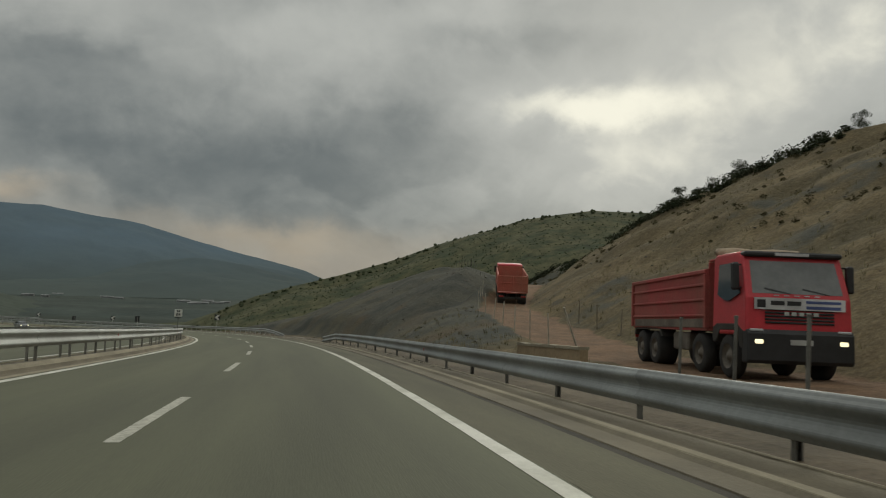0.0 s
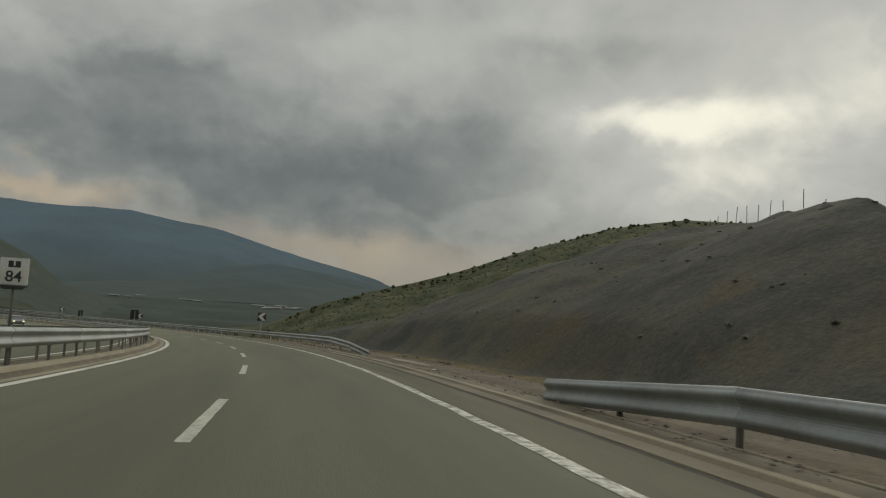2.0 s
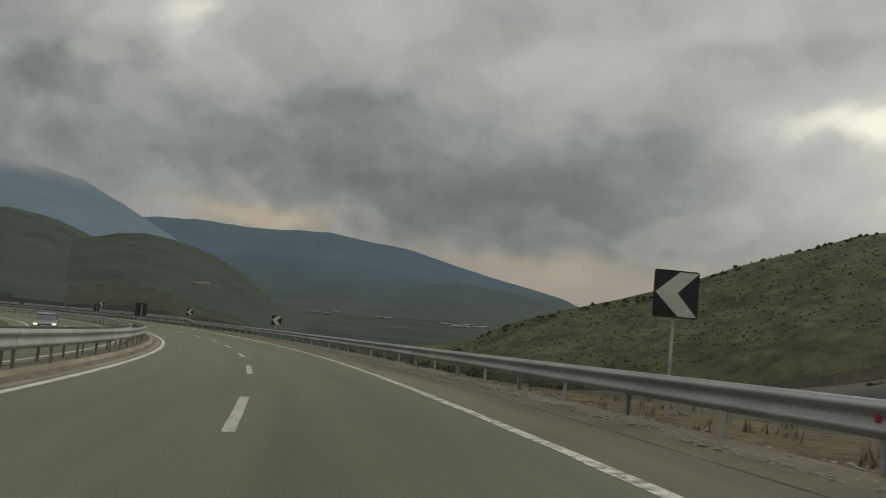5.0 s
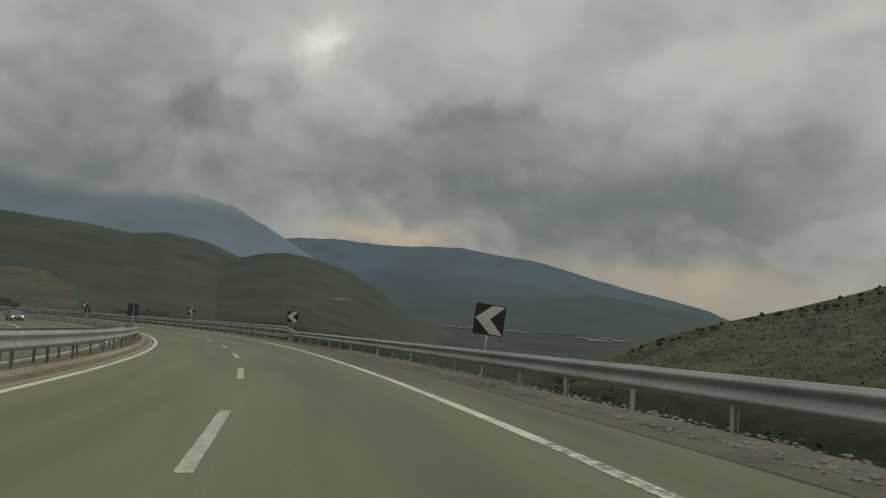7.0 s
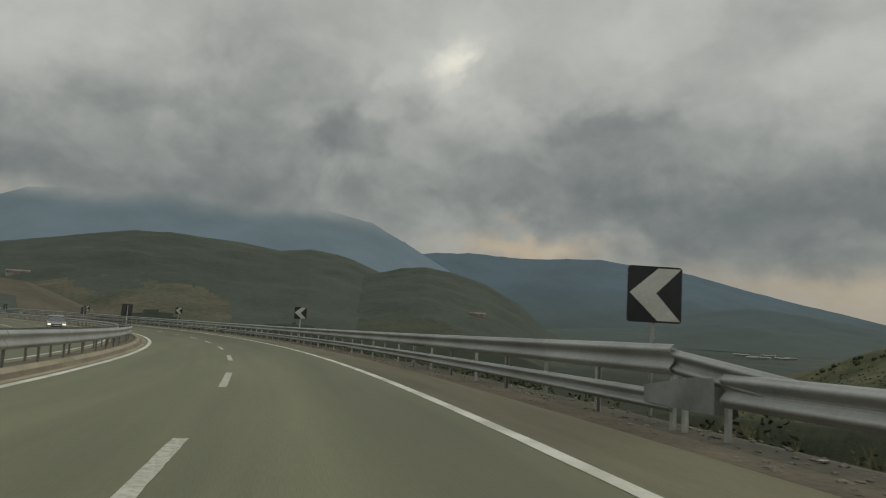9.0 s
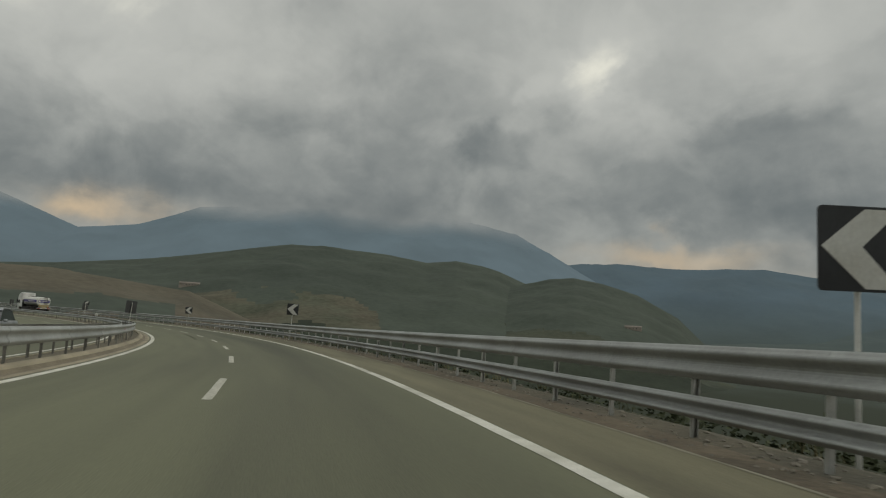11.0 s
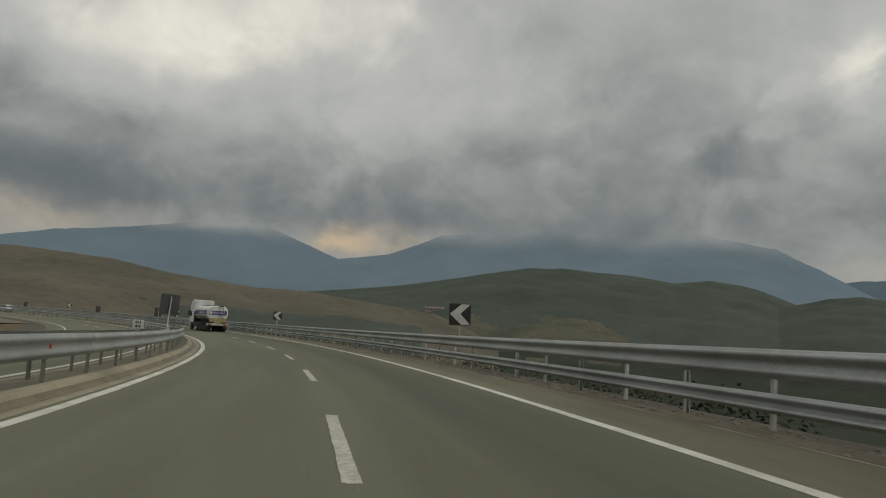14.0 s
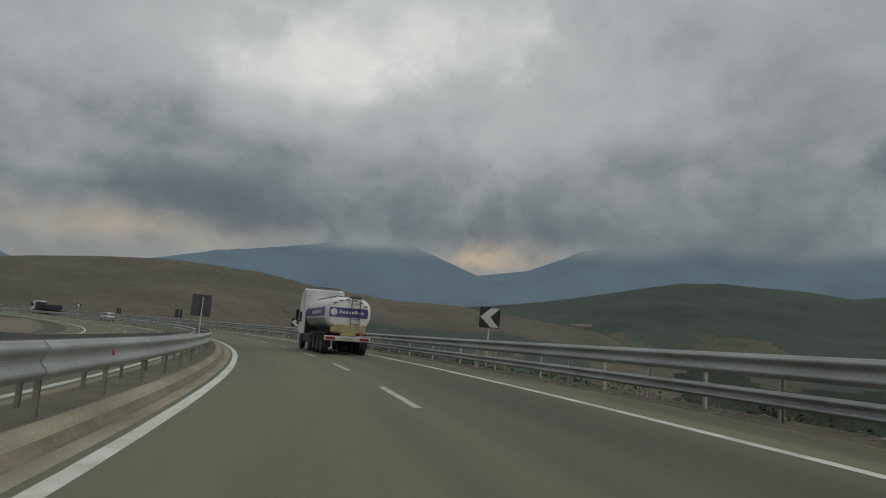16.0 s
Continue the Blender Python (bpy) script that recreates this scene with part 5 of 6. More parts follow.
    bars(ban, [(-0.02, 0.30, 1.76, 1.86), (0.36, 0.68, 1.76, 1.86), (0.80, 1.0, 1.70, 1.88)], DARK, 4.397)
    bars(ban, [(-0.95, -0.14, 1.69, 1.76), (-0.95, -0.14, 1.82, 1.88)], BANNER_BLUE, 4.397)
    bars(ban, [(-0.42 + i * 0.17, -0.31 + i * 0.17, 1.53, 1.61) for i in range(5)], PLATE, 4.40, "emblem")
    bars(ban, [(-0.5 + i * 0.24, -0.38 + i * 0.24, 1.975, 2.0) for i in range(5)], BANNER, 4.335, "emblem")
    bm = bmesh.new()
    prism(bm, [(4.1, 0.42), (4.1, 1.2), (4.38, 1.2), (4.44, 1.1), (4.44, 0.5), (4.38, 0.42)], -1.24, 1.24, 0.05)
    bump = part("bumper", bm, DARK, th, "black bumper")
    for sg in (-1, 1):
        bm = bmesh.new()
        block(bm, sg * 0.98 - 0.11, sg * 0.98 + 0.11, 4.40, 4.46, 0.86, 0.98, 0.03)
        part("headlight", bm, LAMP if lit else LAMP_OFF, bump, "lit headlight" if lit else "headlight")
        bm = bmesh.new()
        block(bm, sg * 1.02 - 0.16, sg * 1.02 + 0.16, 4.38, 4.43, 1.14, 1.21, 0.02)
        part("indicator", bm, LAMP_OFF, bump)
    bm = bmesh.new()
    block(bm, -0.26, 0.26, 4.44, 4.455, 0.86, 0.98, 0.0)
    part("number_plate", bm, PLATE, bump, "plain pale plate")
    # tipper body
    x, z0, z1, y0, y1, t = 1.24, 1.18, 2.62, -4.35, 2.15, 0.06

    def piece(name, mat, *a, label="", bevel=0.015):
        bm = bmesh.new()
        block(bm, *a, bevel)
        return part(name, bm, mat, tip, label)

    bm = bmesh.new()
    block(bm, -x + 0.01, x - 0.01, y0 + 0.1, y1, z0 - 0.06, z0 + 0.02, 0.0)
    tip = part("tipper_body", bm, steel, th, "red ribbed steel tipper body")
    for sg in (-1, 1):
        bm = bmesh.new()
        prism(bm, [(y0, z0 + 0.1), (y0, z1), (y1, z1 + 0.12), (y1, z0), (y0 + 0.3, z0)], sg * x, sg * (x - t), 0.0)
        part("side_wall", bm, steel, tip, "dusty red steel side")
        lo, hi = min(sg * x, sg * (x + 0.05)), max(sg * x, sg * (x + 0.05))
        for z in (1.48, 1.9, 2.3):
            piece("rib", steel, lo, hi, y0 + 0.14, y1 - 0.14, z, z + 0.07)
        piece("skirt", MUD, min(sg * x, sg * (x + 0.02)), max(sg * x, sg * (x + 0.02)), y0 + 0.32, y1 - 0.14, z0 + 0.01, z0 + 0.25, label="mud-grey lower edge of the tipper", bevel=0.008)
        piece("top_rail", steel, min(sg * (x - 0.04), sg * (x + 0.06)), max(sg * (x - 0.04), sg * (x + 0.06)), y0, y1, z1 + 0.0, z1 + 0.11)
        for y in (y0 + 0.06, y1 - 0.06):
            piece("corner_post", steel, min(sg * x, sg * (x + 0.07)), max(sg * x, sg * (x + 0.07)), y - 0.07, y + 0.07, z0, z1 - 0.01)
    piece("front_wall", steel, -x + t, x - t, y1 - 0.06, y1 - 0.002, z0 + 0.03, z1 + 0.3)
    if rolled:
        piece("canopy", steel, -1.15, 1.15, 2.05, 2.6, z1 + 0.31, z1 + 0.37)
    bm = bmesh.new()
    block(bm, -x, x, y0 - 0.05, y0 + 0.02, z0 + 0.1, z1 + 0.02, 0.02)
    for xx in (-0.8, 0.0, 0.8):
        block(bm, xx - 0.05, xx + 0.05, y0 - 0.10, y0 - 0.04, z0 + 0.1, z1, 0.01)
    block(bm, -x, x, y0 - 0.10, y0 - 0.04, 2.0, 2.08, 0.01)
    part("tailgate", bm, steel, tip, "red ribbed tailgate")
    if rolled:
        bm = bmesh.new()
        lathe(bm, [(-1.1, 0.05), (-1.05, 0.13), (-0.4, 0.15), (0.1, 0.12), (0.6, 0.16), (1.05, 0.12), (1.1, 0.04)], 10)
        for v in bm.verts:
            v.co.z += 0.05 * noise.noise(v.co * 3.0)
        part("tarpaulin", bm, TARP, tip, "rolled beige tarpaulin", Matrix.Translation((0, 2.35, 3.14)), True)
    for sg in (-1, 1):
        bm = bmesh.new()
        block(bm, sg * 0.95 - 0.2, sg * 0.95 + 0.2, -4.42, -4.36, 0.8, 0.93, 0.02)
        part("tail_light", bm, TAIL, th, "red tail light")
        bm = bmesh.new()
        prism(bm, [(-4.2, 0.9), (-4.1, 1.16), (-1.5, 1.16), (-1.3, 0.9), (-1.4, 0.9), (-1.6, 1.1), (-4.0, 1.1), (-4.1, 0.9)], sg * 1.23, sg * 0.75, 0.0)
        part("mudguard", bm, CHASSIS, th)
        for y, dual in ((3.3, False), (1.55, False), (-2.1, True), (-3.45, True)):
            wheel(th, sg * 1.22, y, 0.53, 0.30, dual)
    return th


def ground_z(s, d):
    return float(at(s, d)[2] + rel_height(s, d)) - 0.03


truck = dump_truck(True, DUSTY_RED, True)
truck.matrix_basis = pose(*at(17.85, 10.05)[:2], ground_z(17.85, 10.0) - 0.02, 3.4, 0.0, 170)
tagged(truck, "red eight-wheeled tipper truck with lit headlights on the dirt track", "truck", "tipper trucks")
s_b, d_b = 58.2, 19.6
truck2 = dump_truck(False, ORANGE_RED, False)
truck2.matrix_basis = pose(*at(s_b, d_b)[:2], ground_z(s_b, d_b) + 0.05, 6.5, 0, math.degrees(heading(s_b)) - 22)
tagged(truck2, "dusty red tipper truck climbing the dirt track", "truck", "tipper trucks")


def road_pose(s, d, turn=0.0):
    m = along(s - 2, s + 2, d, 0)
    return m @ Matrix.Rotation(radians(turn), 4, "Z")


def tractor(th, paint, y, high=3.0, wall=None):
    """The cab and front wheels of an articulated lorry; y is its front end."""
    bm = bmesh.new()
    prism(bm, [(y - 2.2, 0.95), (y - 2.2, high), (y - 1.6, high + 0.12), (y - 0.75, high - 0.1), (y - 0.28, high - 0.55), (y - 0.04, 1.9), (y, 1.2), (y, 0.45), (y - 0.4, 0.42), (y - 0.45, 0.95)], -1.24, 1.24, 0.07)
    cab = part("cab", bm, paint, th, "white cab")
    bm = bmesh.new()
    slab(bm, [(-1.08, 1.85), (1.08, 1.85), (1.04, 2.5), (-1.04, 2.5)], 0, 0.02)
    w = part("windscreen", bm, GLASS, cab, "dark windscreen")
    for v in w.data.vertices:
        v.co.y += y - 0.035 - (v.co.z - 1.85) * 0.42
    for sg in (-1, 1):
        bm = bmesh.new()
        prism(bm, [(y - 1.3, 1.7), (y - 1.3, 2.35), (y - 0.45, 2.35), (y - 0.28, 1.7)], sg * 1.255, sg * 1.22, 0.0)
        part("side_window", bm, GLASS, cab)
        bm = bmesh.new()
        block(bm, sg * 1.40 - 0.1, sg * 1.40 + 0.1, y - 0.35, y - 0.18, 1.75, 2.5, 0.05)
        block(bm, min(sg * 1.2, sg * 1.34), max(sg * 1.2, sg * 1.34), y - 0.3, y - 0.26, 2.42, 2.46, 0)
        part("mirror", bm, DARK, cab, "dark wing mirror")
        bm = bmesh.new()
        prism(bm, [(y - 5.6, 0.5), (y - 5.6, 1.0), (y - 2.3, 1.0), (y - 2.3, 0.5)], sg * 1.2, sg * 0.8, 0.04)
        part("side_skirt", bm, DARK, th)
        wheel(th, sg * 1.22, y - 1.3, 0.5, 0.3)
        wheel(th, sg * 1.22, y - 4.9, 0.5, 0.3, True)
    bm = bmesh.new()
    prism(bm, [(y - 2.6, 1.0), (y - 2.6, (wall or high) - 0.25), (y - 2.24, (wall or high) - 0.1), (y - 2.24, 1.0)], -1.15, 1.15, 0.03)
    part("cab_fairing", bm, DARK, cab, "dark rear cab wall")
    bm = bmesh.new()
    block(bm, -0.5, 0.5, y - 6.2, y - 2.2, 0.7, 1.0, 0.03)
    part("tractor_frame", bm, CHASSIS, th)
    return cab


def tank_section(kx=1.0, kz=1.0, n=28):
    """A rounded box: the outline of the tank's section, as (x, z) about its middle."""
    out = []
    for i in range(n):
        a = 2 * math.pi * (i + 0.5) / n
        c, s = math.cos(a), math.sin(a)
        out.append((kx * 1.24 * math.copysign(abs(c) ** 0.62, c), kz * 0.86 * math.copysign(abs(s) ** 0.72, s)))
    return out


def tank_band(name, mat, parent, zlo, zhi, y0, y1, out, label, zc=2.20):
    """The part of the tank's skin between two heights."""
    bm = bmesh.new()
    sec = tank_section(1 + out, 1 + out, 72)
    pts = [(x, z) for x, z in sec if zlo - 0.03 <= z <= zhi + 0.03]
    for sg in (-1, 1):
        col = sorted([p for p in pts if p[0] * sg > 0], key=lambda p: p[1])
        if len(col) < 2:
            continue
        a = [bm.verts.new((x, y0, z + zc)) for x, z in col]
        b = [bm.verts.new((x, y1, z + zc)) for x, z in col]
        for i in range(len(col) - 1):
            bm.faces.new((a[i], a[i + 1], b[i + 1], b[i]))
    bmesh.ops.recalc_face_normals(bm, faces=bm.faces)
    return part(name, bm, mat, parent, label, None, True)


def tanker():
    """An articulated fuel tanker; the origin is on the ground under the rear end, y ahead."""
    th = new("tanker_truck")
    L, zc = 7.2, 2.20
    bm = bmesh.new()
    ys = [(0.10, 0.80), (0.13, 0.90), (0.22, 0.97), (0.4, 1.0), (L - 0.4, 1.0), (L - 0.2, 0.95), (L - 0.1, 0.82)]
    rings = [[bm.verts.new((x, y, z + zc)) for x, z in tank_section(k, k)] for y, k in ys]
    for a, b in zip(rings, rings[1:]):
        for i in range(28):
            bm.faces.new((a[i], a[(i + 1) % 28], b[(i + 1) % 28], b[i]))
    bm.faces.new(rings[0])
    bm.faces.new(list(reversed(rings[-1])))
    bmesh.ops.recalc_face_normals(bm, faces=bm.faces)
    tank = part("tank", bm, TANK_WHITE, th, "white enamelled tank", None, True)
    tank_band("side_band", TANK_BLUE, tank, -0.22, 0.28, 0.4, L - 0.4, 0.004, "blue painted band", zc)
    tank_band("lower_skin", TANK_STEEL, tank, -0.8, -0.30, 0.4, L - 0.4, 0.004, "dull steel lower skin", zc)
    bm = bmesh.new()
    slab(bm, [(-1.02, zc - 0.22), (1.02, zc - 0.22), (1.04, zc + 0.02), (1.02, zc + 0.28), (-1.02, zc + 0.28), (-1.04, zc + 0.02)], 0.075, 0.10)
    rear = part("rear_band", bm, TANK_BLUE, tank, "blue band with white writing bars")
    bars(rear, [(-0.52 + i * 0.17, -0.40 + i * 0.17, zc - 0.03, zc + (0.15 if i in (0, 5) else 0.09)) for i in range(8)], WHITE, 0.072)
    bm = bmesh.new()
    lathe(bm, [(0.0, 0.0001), (0.0, 0.19), (0.01, 0.19)], 16)
    part("emblem", bm, WHITE, rear, "white round emblem", Matrix.Translation((-0.80, 0.068, zc + 0.03)) @ Matrix.Rotation(radians(90), 4, "Z"))
    for sg in (-1, 1):        # writing along the flanks
        bm = bmesh.new()
        for i in range(7):
            block(bm, sg * 1.252 - 0.004, sg * 1.252 + 0.004, 1.6 + i * 0.42, 1.9 + i * 0.42, zc - 0.06, zc + 0.12, 0)
        part("writing", bm, WHITE, tank)
    # rear ladder, walkway, cabinet
    bm = bmesh.new()
    for x in (0.12, 0.58):
        block(bm, x - 0.02, x + 0.02, 0.0, 0.05, 1.2, 3.10, 0.008)
    for i in range(7):
        block(bm, 0.12, 0.58, 0.01, 0.04, 1.35 + i * 0.27, 1.38 + i * 0.27, 0)
    part("ladder", bm, GALV_POST, th, "steel ladder")
    bm = bmesh.new()
    block(bm, 0.05, 0.65, 0.1, 0.7, 3.00, 3.14, 0.03)
    block(bm, -0.35, 0.35, 1.2, L - 1.5, 3.02, 3.09, 0.02)
    for y in (1.8, 3.4, 5.0):
        block(bm, -0.25, 0.25, y - 0.25, y + 0.25, 3.06, 3.17, 0.05)
    for sg in (-1, 1):
        block(bm, sg * 0.62 - 0.015, sg * 0.62 + 0.015, 0.5, L - 0.8, 3.08, 3.12, 0.0)
    part("walkway", bm, GALV_POST, th, "grey roof walkway and hatches")
    for i in range(6):
        a = radians(35 + i * 20)
        bm = bmesh.new()
        block(bm, math.cos(a) * 1.08 - 0.09, math.cos(a) * 1.08 + 0.09, 0.06, 0.09, zc + math.sin(a) * 0.72 - 0.025, zc + math.sin(a) * 0.72 + 0.025, 0)
        part("marker_dash", bm, DARK, tank, "dark dash on the rear edge")
    bm = bmesh.new()
    block(bm, -0.85, 0.95, 0.0, 0.5, 1.12, 1.62, 0.06)
    part("cabinet", bm, CREAM, th, "cream stained rear cabinet")
    for x0, x1, z0, z1, mt in ((-0.95, -0.6, 1.2, 1.42, CREAM), (0.62, 0.85, 1.08, 1.25, ORANGE), (-0.4, 0.4, 1.0, 1.16, CREAM)):
        bm = bmesh.new()
        block(bm, x0, x1, -0.03, -0.005, z0, z1, 0.01)
        part("warning_plate", bm, mt, th, "orange warning plate" if mt is ORANGE else "yellowed plate")
    bm = bmesh.new()
    block(bm, -1.24, 1.24, -0.08, 0.04, 0.72, 0.98, 0.03)
    bmp = part("bumper", bm, PLATE, th, "white rear bumper")
    for sg in (-1, 1):
        bm = bmesh.new()
        block(bm, sg * 0.9 - 0.25, sg * 0.9 + 0.25, -0.1, -0.07, 0.78, 0.92, 0.01)
        part("tail_light", bm, TAIL, bmp, "red tail light")
    bm = bmesh.new()
    block(bm, -0.28, 0.28, -0.09, -0.075, 0.79, 0.91, 0)
    part("number_plate", bm, CREAM, bmp, "plain pale plate")
    bm = bmesh.new()
    for x in (-0.5, 0.38):
        block(bm, x, x + 0.12, 0.3, L, 1.0, 1.35, 0.02)
    block(bm, -1.1, 1.1, 0.3, 4.6, 1.05, 1.12, 0.02)
    block(bm, -1.15, -0.7, 4.3, 5.4, 0.6, 1.15, 0.05)
    block(bm, 0.7, 1.15, 4.3, 5.4, 0.6, 1.15, 0.05)
    part("trailer_frame", bm, CHASSIS, th)
    for sg in (-1, 1):
        bm = bmesh.new()
        block(bm, sg * 1.0 - 0.22, sg * 1.0 + 0.22, 0.45, 0.5, 0.35, 1.0, 0.01)
        part("mud_flap", bm, RUBBER, th)
        for y in (1.0, 2.3, 3.6):
            wheel(th, sg * 1.22, y, 0.5, 0.36)
    tractor(th, CAB_WHITE, L + 2.9, 3.72, 2.5)
    bm = bmesh.new()
    for x in (-0.9, 0.9):
        block(bm, x - 0.02, x + 0.02, L + 1.0, L + 1.04, 3.7, 3.95, 0)
    block(bm, -1.0, 1.0, L + 0.96, L + 1.08, 3.93, 3.99, 0.02)
    part("roof_bar", bm, GALV_POST, th, "roof lamp bar")
    return th


tk = tanker()
tk.matrix_basis = road_pose(414.0, -1.75, 1.5)
tagged(tk, "white and blue articulated fuel tanker on the near carriageway", "truck")


def flatbed():
    th = new("flatbed_truck")
    bm = bmesh.new()
    block(bm, -1.24, 1.24, 0, 9.5, 1.15, 1.4, 0.04)
    block(bm, -1.24, 1.24, 0.2, 8.8, 1.4, 2.25, 0.05)
    part("load_bed", bm, material("dark_blue_tarp", (0.03, 0.035, 0.055), 0.8, vary=0.2, scale=1, fine=8, bump=0.2), th, "dark blue low load bed")
    bm = bmesh.new()
    block(bm, -0.5, 0.5, 0.2, 9.5, 0.8, 1.15, 0.03)
    part("trailer_frame", bm, CHASSIS, th)
    for sg in (-1, 1):
        for y in (1.0, 2.3, 3.6):
            wheel(th, sg * 1.22, y, 0.5, 0.36)
    tractor(th, CAB_WHITE, 12.6, 2.95)
    return th


fb = flatbed()
fb.matrix_basis = road_pose(566, -3.4, 0)
tagged(fb, "white lorry with a dark blue low trailer, far along the curve", "truck")


def car(paint, lit, label):
    """A hatchback: y ahead, the origin on the ground under its middle."""
    th = new("car")
    bm = bmesh.new()
    prism(bm, [(-2.05, 0.32), (-2.12, 0.62), (-2.02, 0.98), (-1.0, 0.98), (0.85, 0.95), (1.75, 0.82), (2.06, 0.64), (2.1, 0.35), (1.9, 0.24), (-1.9, 0.24)], -0.87, 0.87, 0.09, lambda z: 1 - 0.05 * max(0, z - 0.6))
    part("body", bm, paint, th)
    bm = bmesh.new()
    prism(bm, [(-1.95, 0.96), (-1.55, 1.42), (-0.9, 1.50), (0.05, 1.48), (0.95, 0.94)], -0.78, 0.78, 0.05, lambda z: 1 - 0.32 * max(0, z - 0.95))
    glass = part("window_band", bm, GLASS, th, "dark tinted glass")
    bm = bmesh.new()
    prism(bm, [(-1.62, 1.38), (-1.5, 1.47), (-0.9, 1.54), (0.05, 1.52), (0.22, 1.42), (0.0, 1.46), (-0.9, 1.48), (-1.45, 1.41)], -0.69, 0.69, 0.015)
    part("roof", bm, paint, th)
    for sg in (-1, 1):
        bm = bmesh.new()
        block(bm, sg * 0.64 - 0.16, sg * 0.64 + 0.16, 1.98, 2.09, 0.56, 0.70, 0.03)
        part("headlight", bm, LAMP if lit else LAMP_OFF, th, "lit headlight" if lit else "headlight")
        bm = bmesh.new()
        block(bm, sg * 0.68 - 0.12, sg * 0.68 + 0.12, -2.12, -2.06, 0.62, 0.84, 0.02)
        part("tail_light", bm, TAIL, th, "red tail light")
        bm = bmesh.new()
        block(bm, sg * 0.94 - 0.08, sg * 0.94 + 0.08, 0.55, 0.68, 0.92, 1.04, 0.03)
        part("mirror", bm, paint, th)
        for y in (1.28, -1.28):
            wheel(th, sg * 0.85, y, 0.31, 0.2)
    bm = bmesh.new()
    block(bm, -0.45, 0.45, 2.05, 2.11, 0.36, 0.5, 0.02)
    block(bm, -0.55, 0.55, 2.02, 2.09, 0.58, 0.66, 0.02)
    part("grille", bm, DARK, th, "dark grille")
    for y in (2.115, -2.135):
        bm = bmesh.new()
        block(bm, -0.24, 0.24, y - 0.004, y + 0.004, 0.48, 0.58, 0)
        part("number_plate", bm, PLATE, th, "plain pale plate")
    return tagged(th, label, "car", "cars")


c = car(SILVER, True, "silver hatchback with lit headlights on the opposite carriageway")
c.matrix_basis = road_pose(177, -15.6, 180)
c = copy_thing(c, road_pose(289, -13.9, 180))
c = car(CAR_WHITE, False, "white hatchback far ahead on the near carriageway")
c.matrix_basis = road_pose(527, -5.4, 0)
# ---------------------------------------------------------------- plants, stones, small things
LEAF = material("dark_leaves", (0.052, 0.058, 0.033), 0.85, spec=0.15, vary=0.5, scale=1.2, fine=8, bump=0.0, second=(0.03, 0.04, 0.018))
VERGE_LEAF = material("dull_green_leaves", (0.060, 0.069, 0.037), 0.85, spec=0.15, vary=0.5, scale=1.2, fine=8, bump=0.0, second=(0.040, 0.047, 0.026))
DRY = material("dry_grass", (0.17, 0.145, 0.07), 0.95, vary=0.4, scale=1.5, fine=10, bump=0.0, second=(0.11, 0.10, 0.05))
BARK = material("bark", (0.07, 0.055, 0.04), 0.95, vary=0.3, scale=4, fine=25, bump=0.5)
SLOPE_BUSH = material("dull_scrub", (0.104, 0.092, 0.050), 0.9, spec=0.1, vary=0.4, scale=1.2, fine=8, bump=0.0, second=(0.080, 0.074, 0.042))
PALE_STONE = material("rubble", (0.26, 0.245, 0.205), 0.9, vary=0.35, scale=1.5, fine=10, bump=0.5, second=(0.19, 0.175, 0.145))
SLOPE_STONE = material("slope_stone", (0.125, 0.115, 0.095), 0.9, spec=0.15, vary=0.4, scale=1.5, fine=10, bump=0.5, second=(0.08, 0.075, 0.064))
STONE = material("pale_stone", (0.20, 0.18, 0.14), 0.9, vary=0.35, scale=1.5, fine=10, bump=0.5, second=(0.11, 0.10, 0.085))


def leaf_cloud(verts, faces, c, size, n, rnd, flat=0.7, leaf=0.12):
    """Many small leaves in an uneven clump round c."""
    for _ in range(n):
        while True:
            p = Vector((rnd.uniform(-1, 1), rnd.uniform(-1, 1), rnd.uniform(-0.8, 1)))
            if 0.15 < p.length < 1:
                break
        p = Vector(c) + Vector((p.x * size, p.y * size, p.z * size * flat))
        a, b = rnd.uniform(0, 6.283), rnd.uniform(-0.9, 0.9)
        u = Vector((math.cos(a), math.sin(a), b)).normalized() * leaf * rnd.uniform(0.6, 1.3)
        w = u.cross(Vector((rnd.uniform(-1, 1), rnd.uniform(-1, 1), rnd.uniform(-1, 1)))).normalized() * leaf * rnd.uniform(0.35, 0.7)
        k = len(verts)
        verts += [p - u, p + w, p + u, p - w]
        faces.append((k, k + 1, k + 2, k + 3))


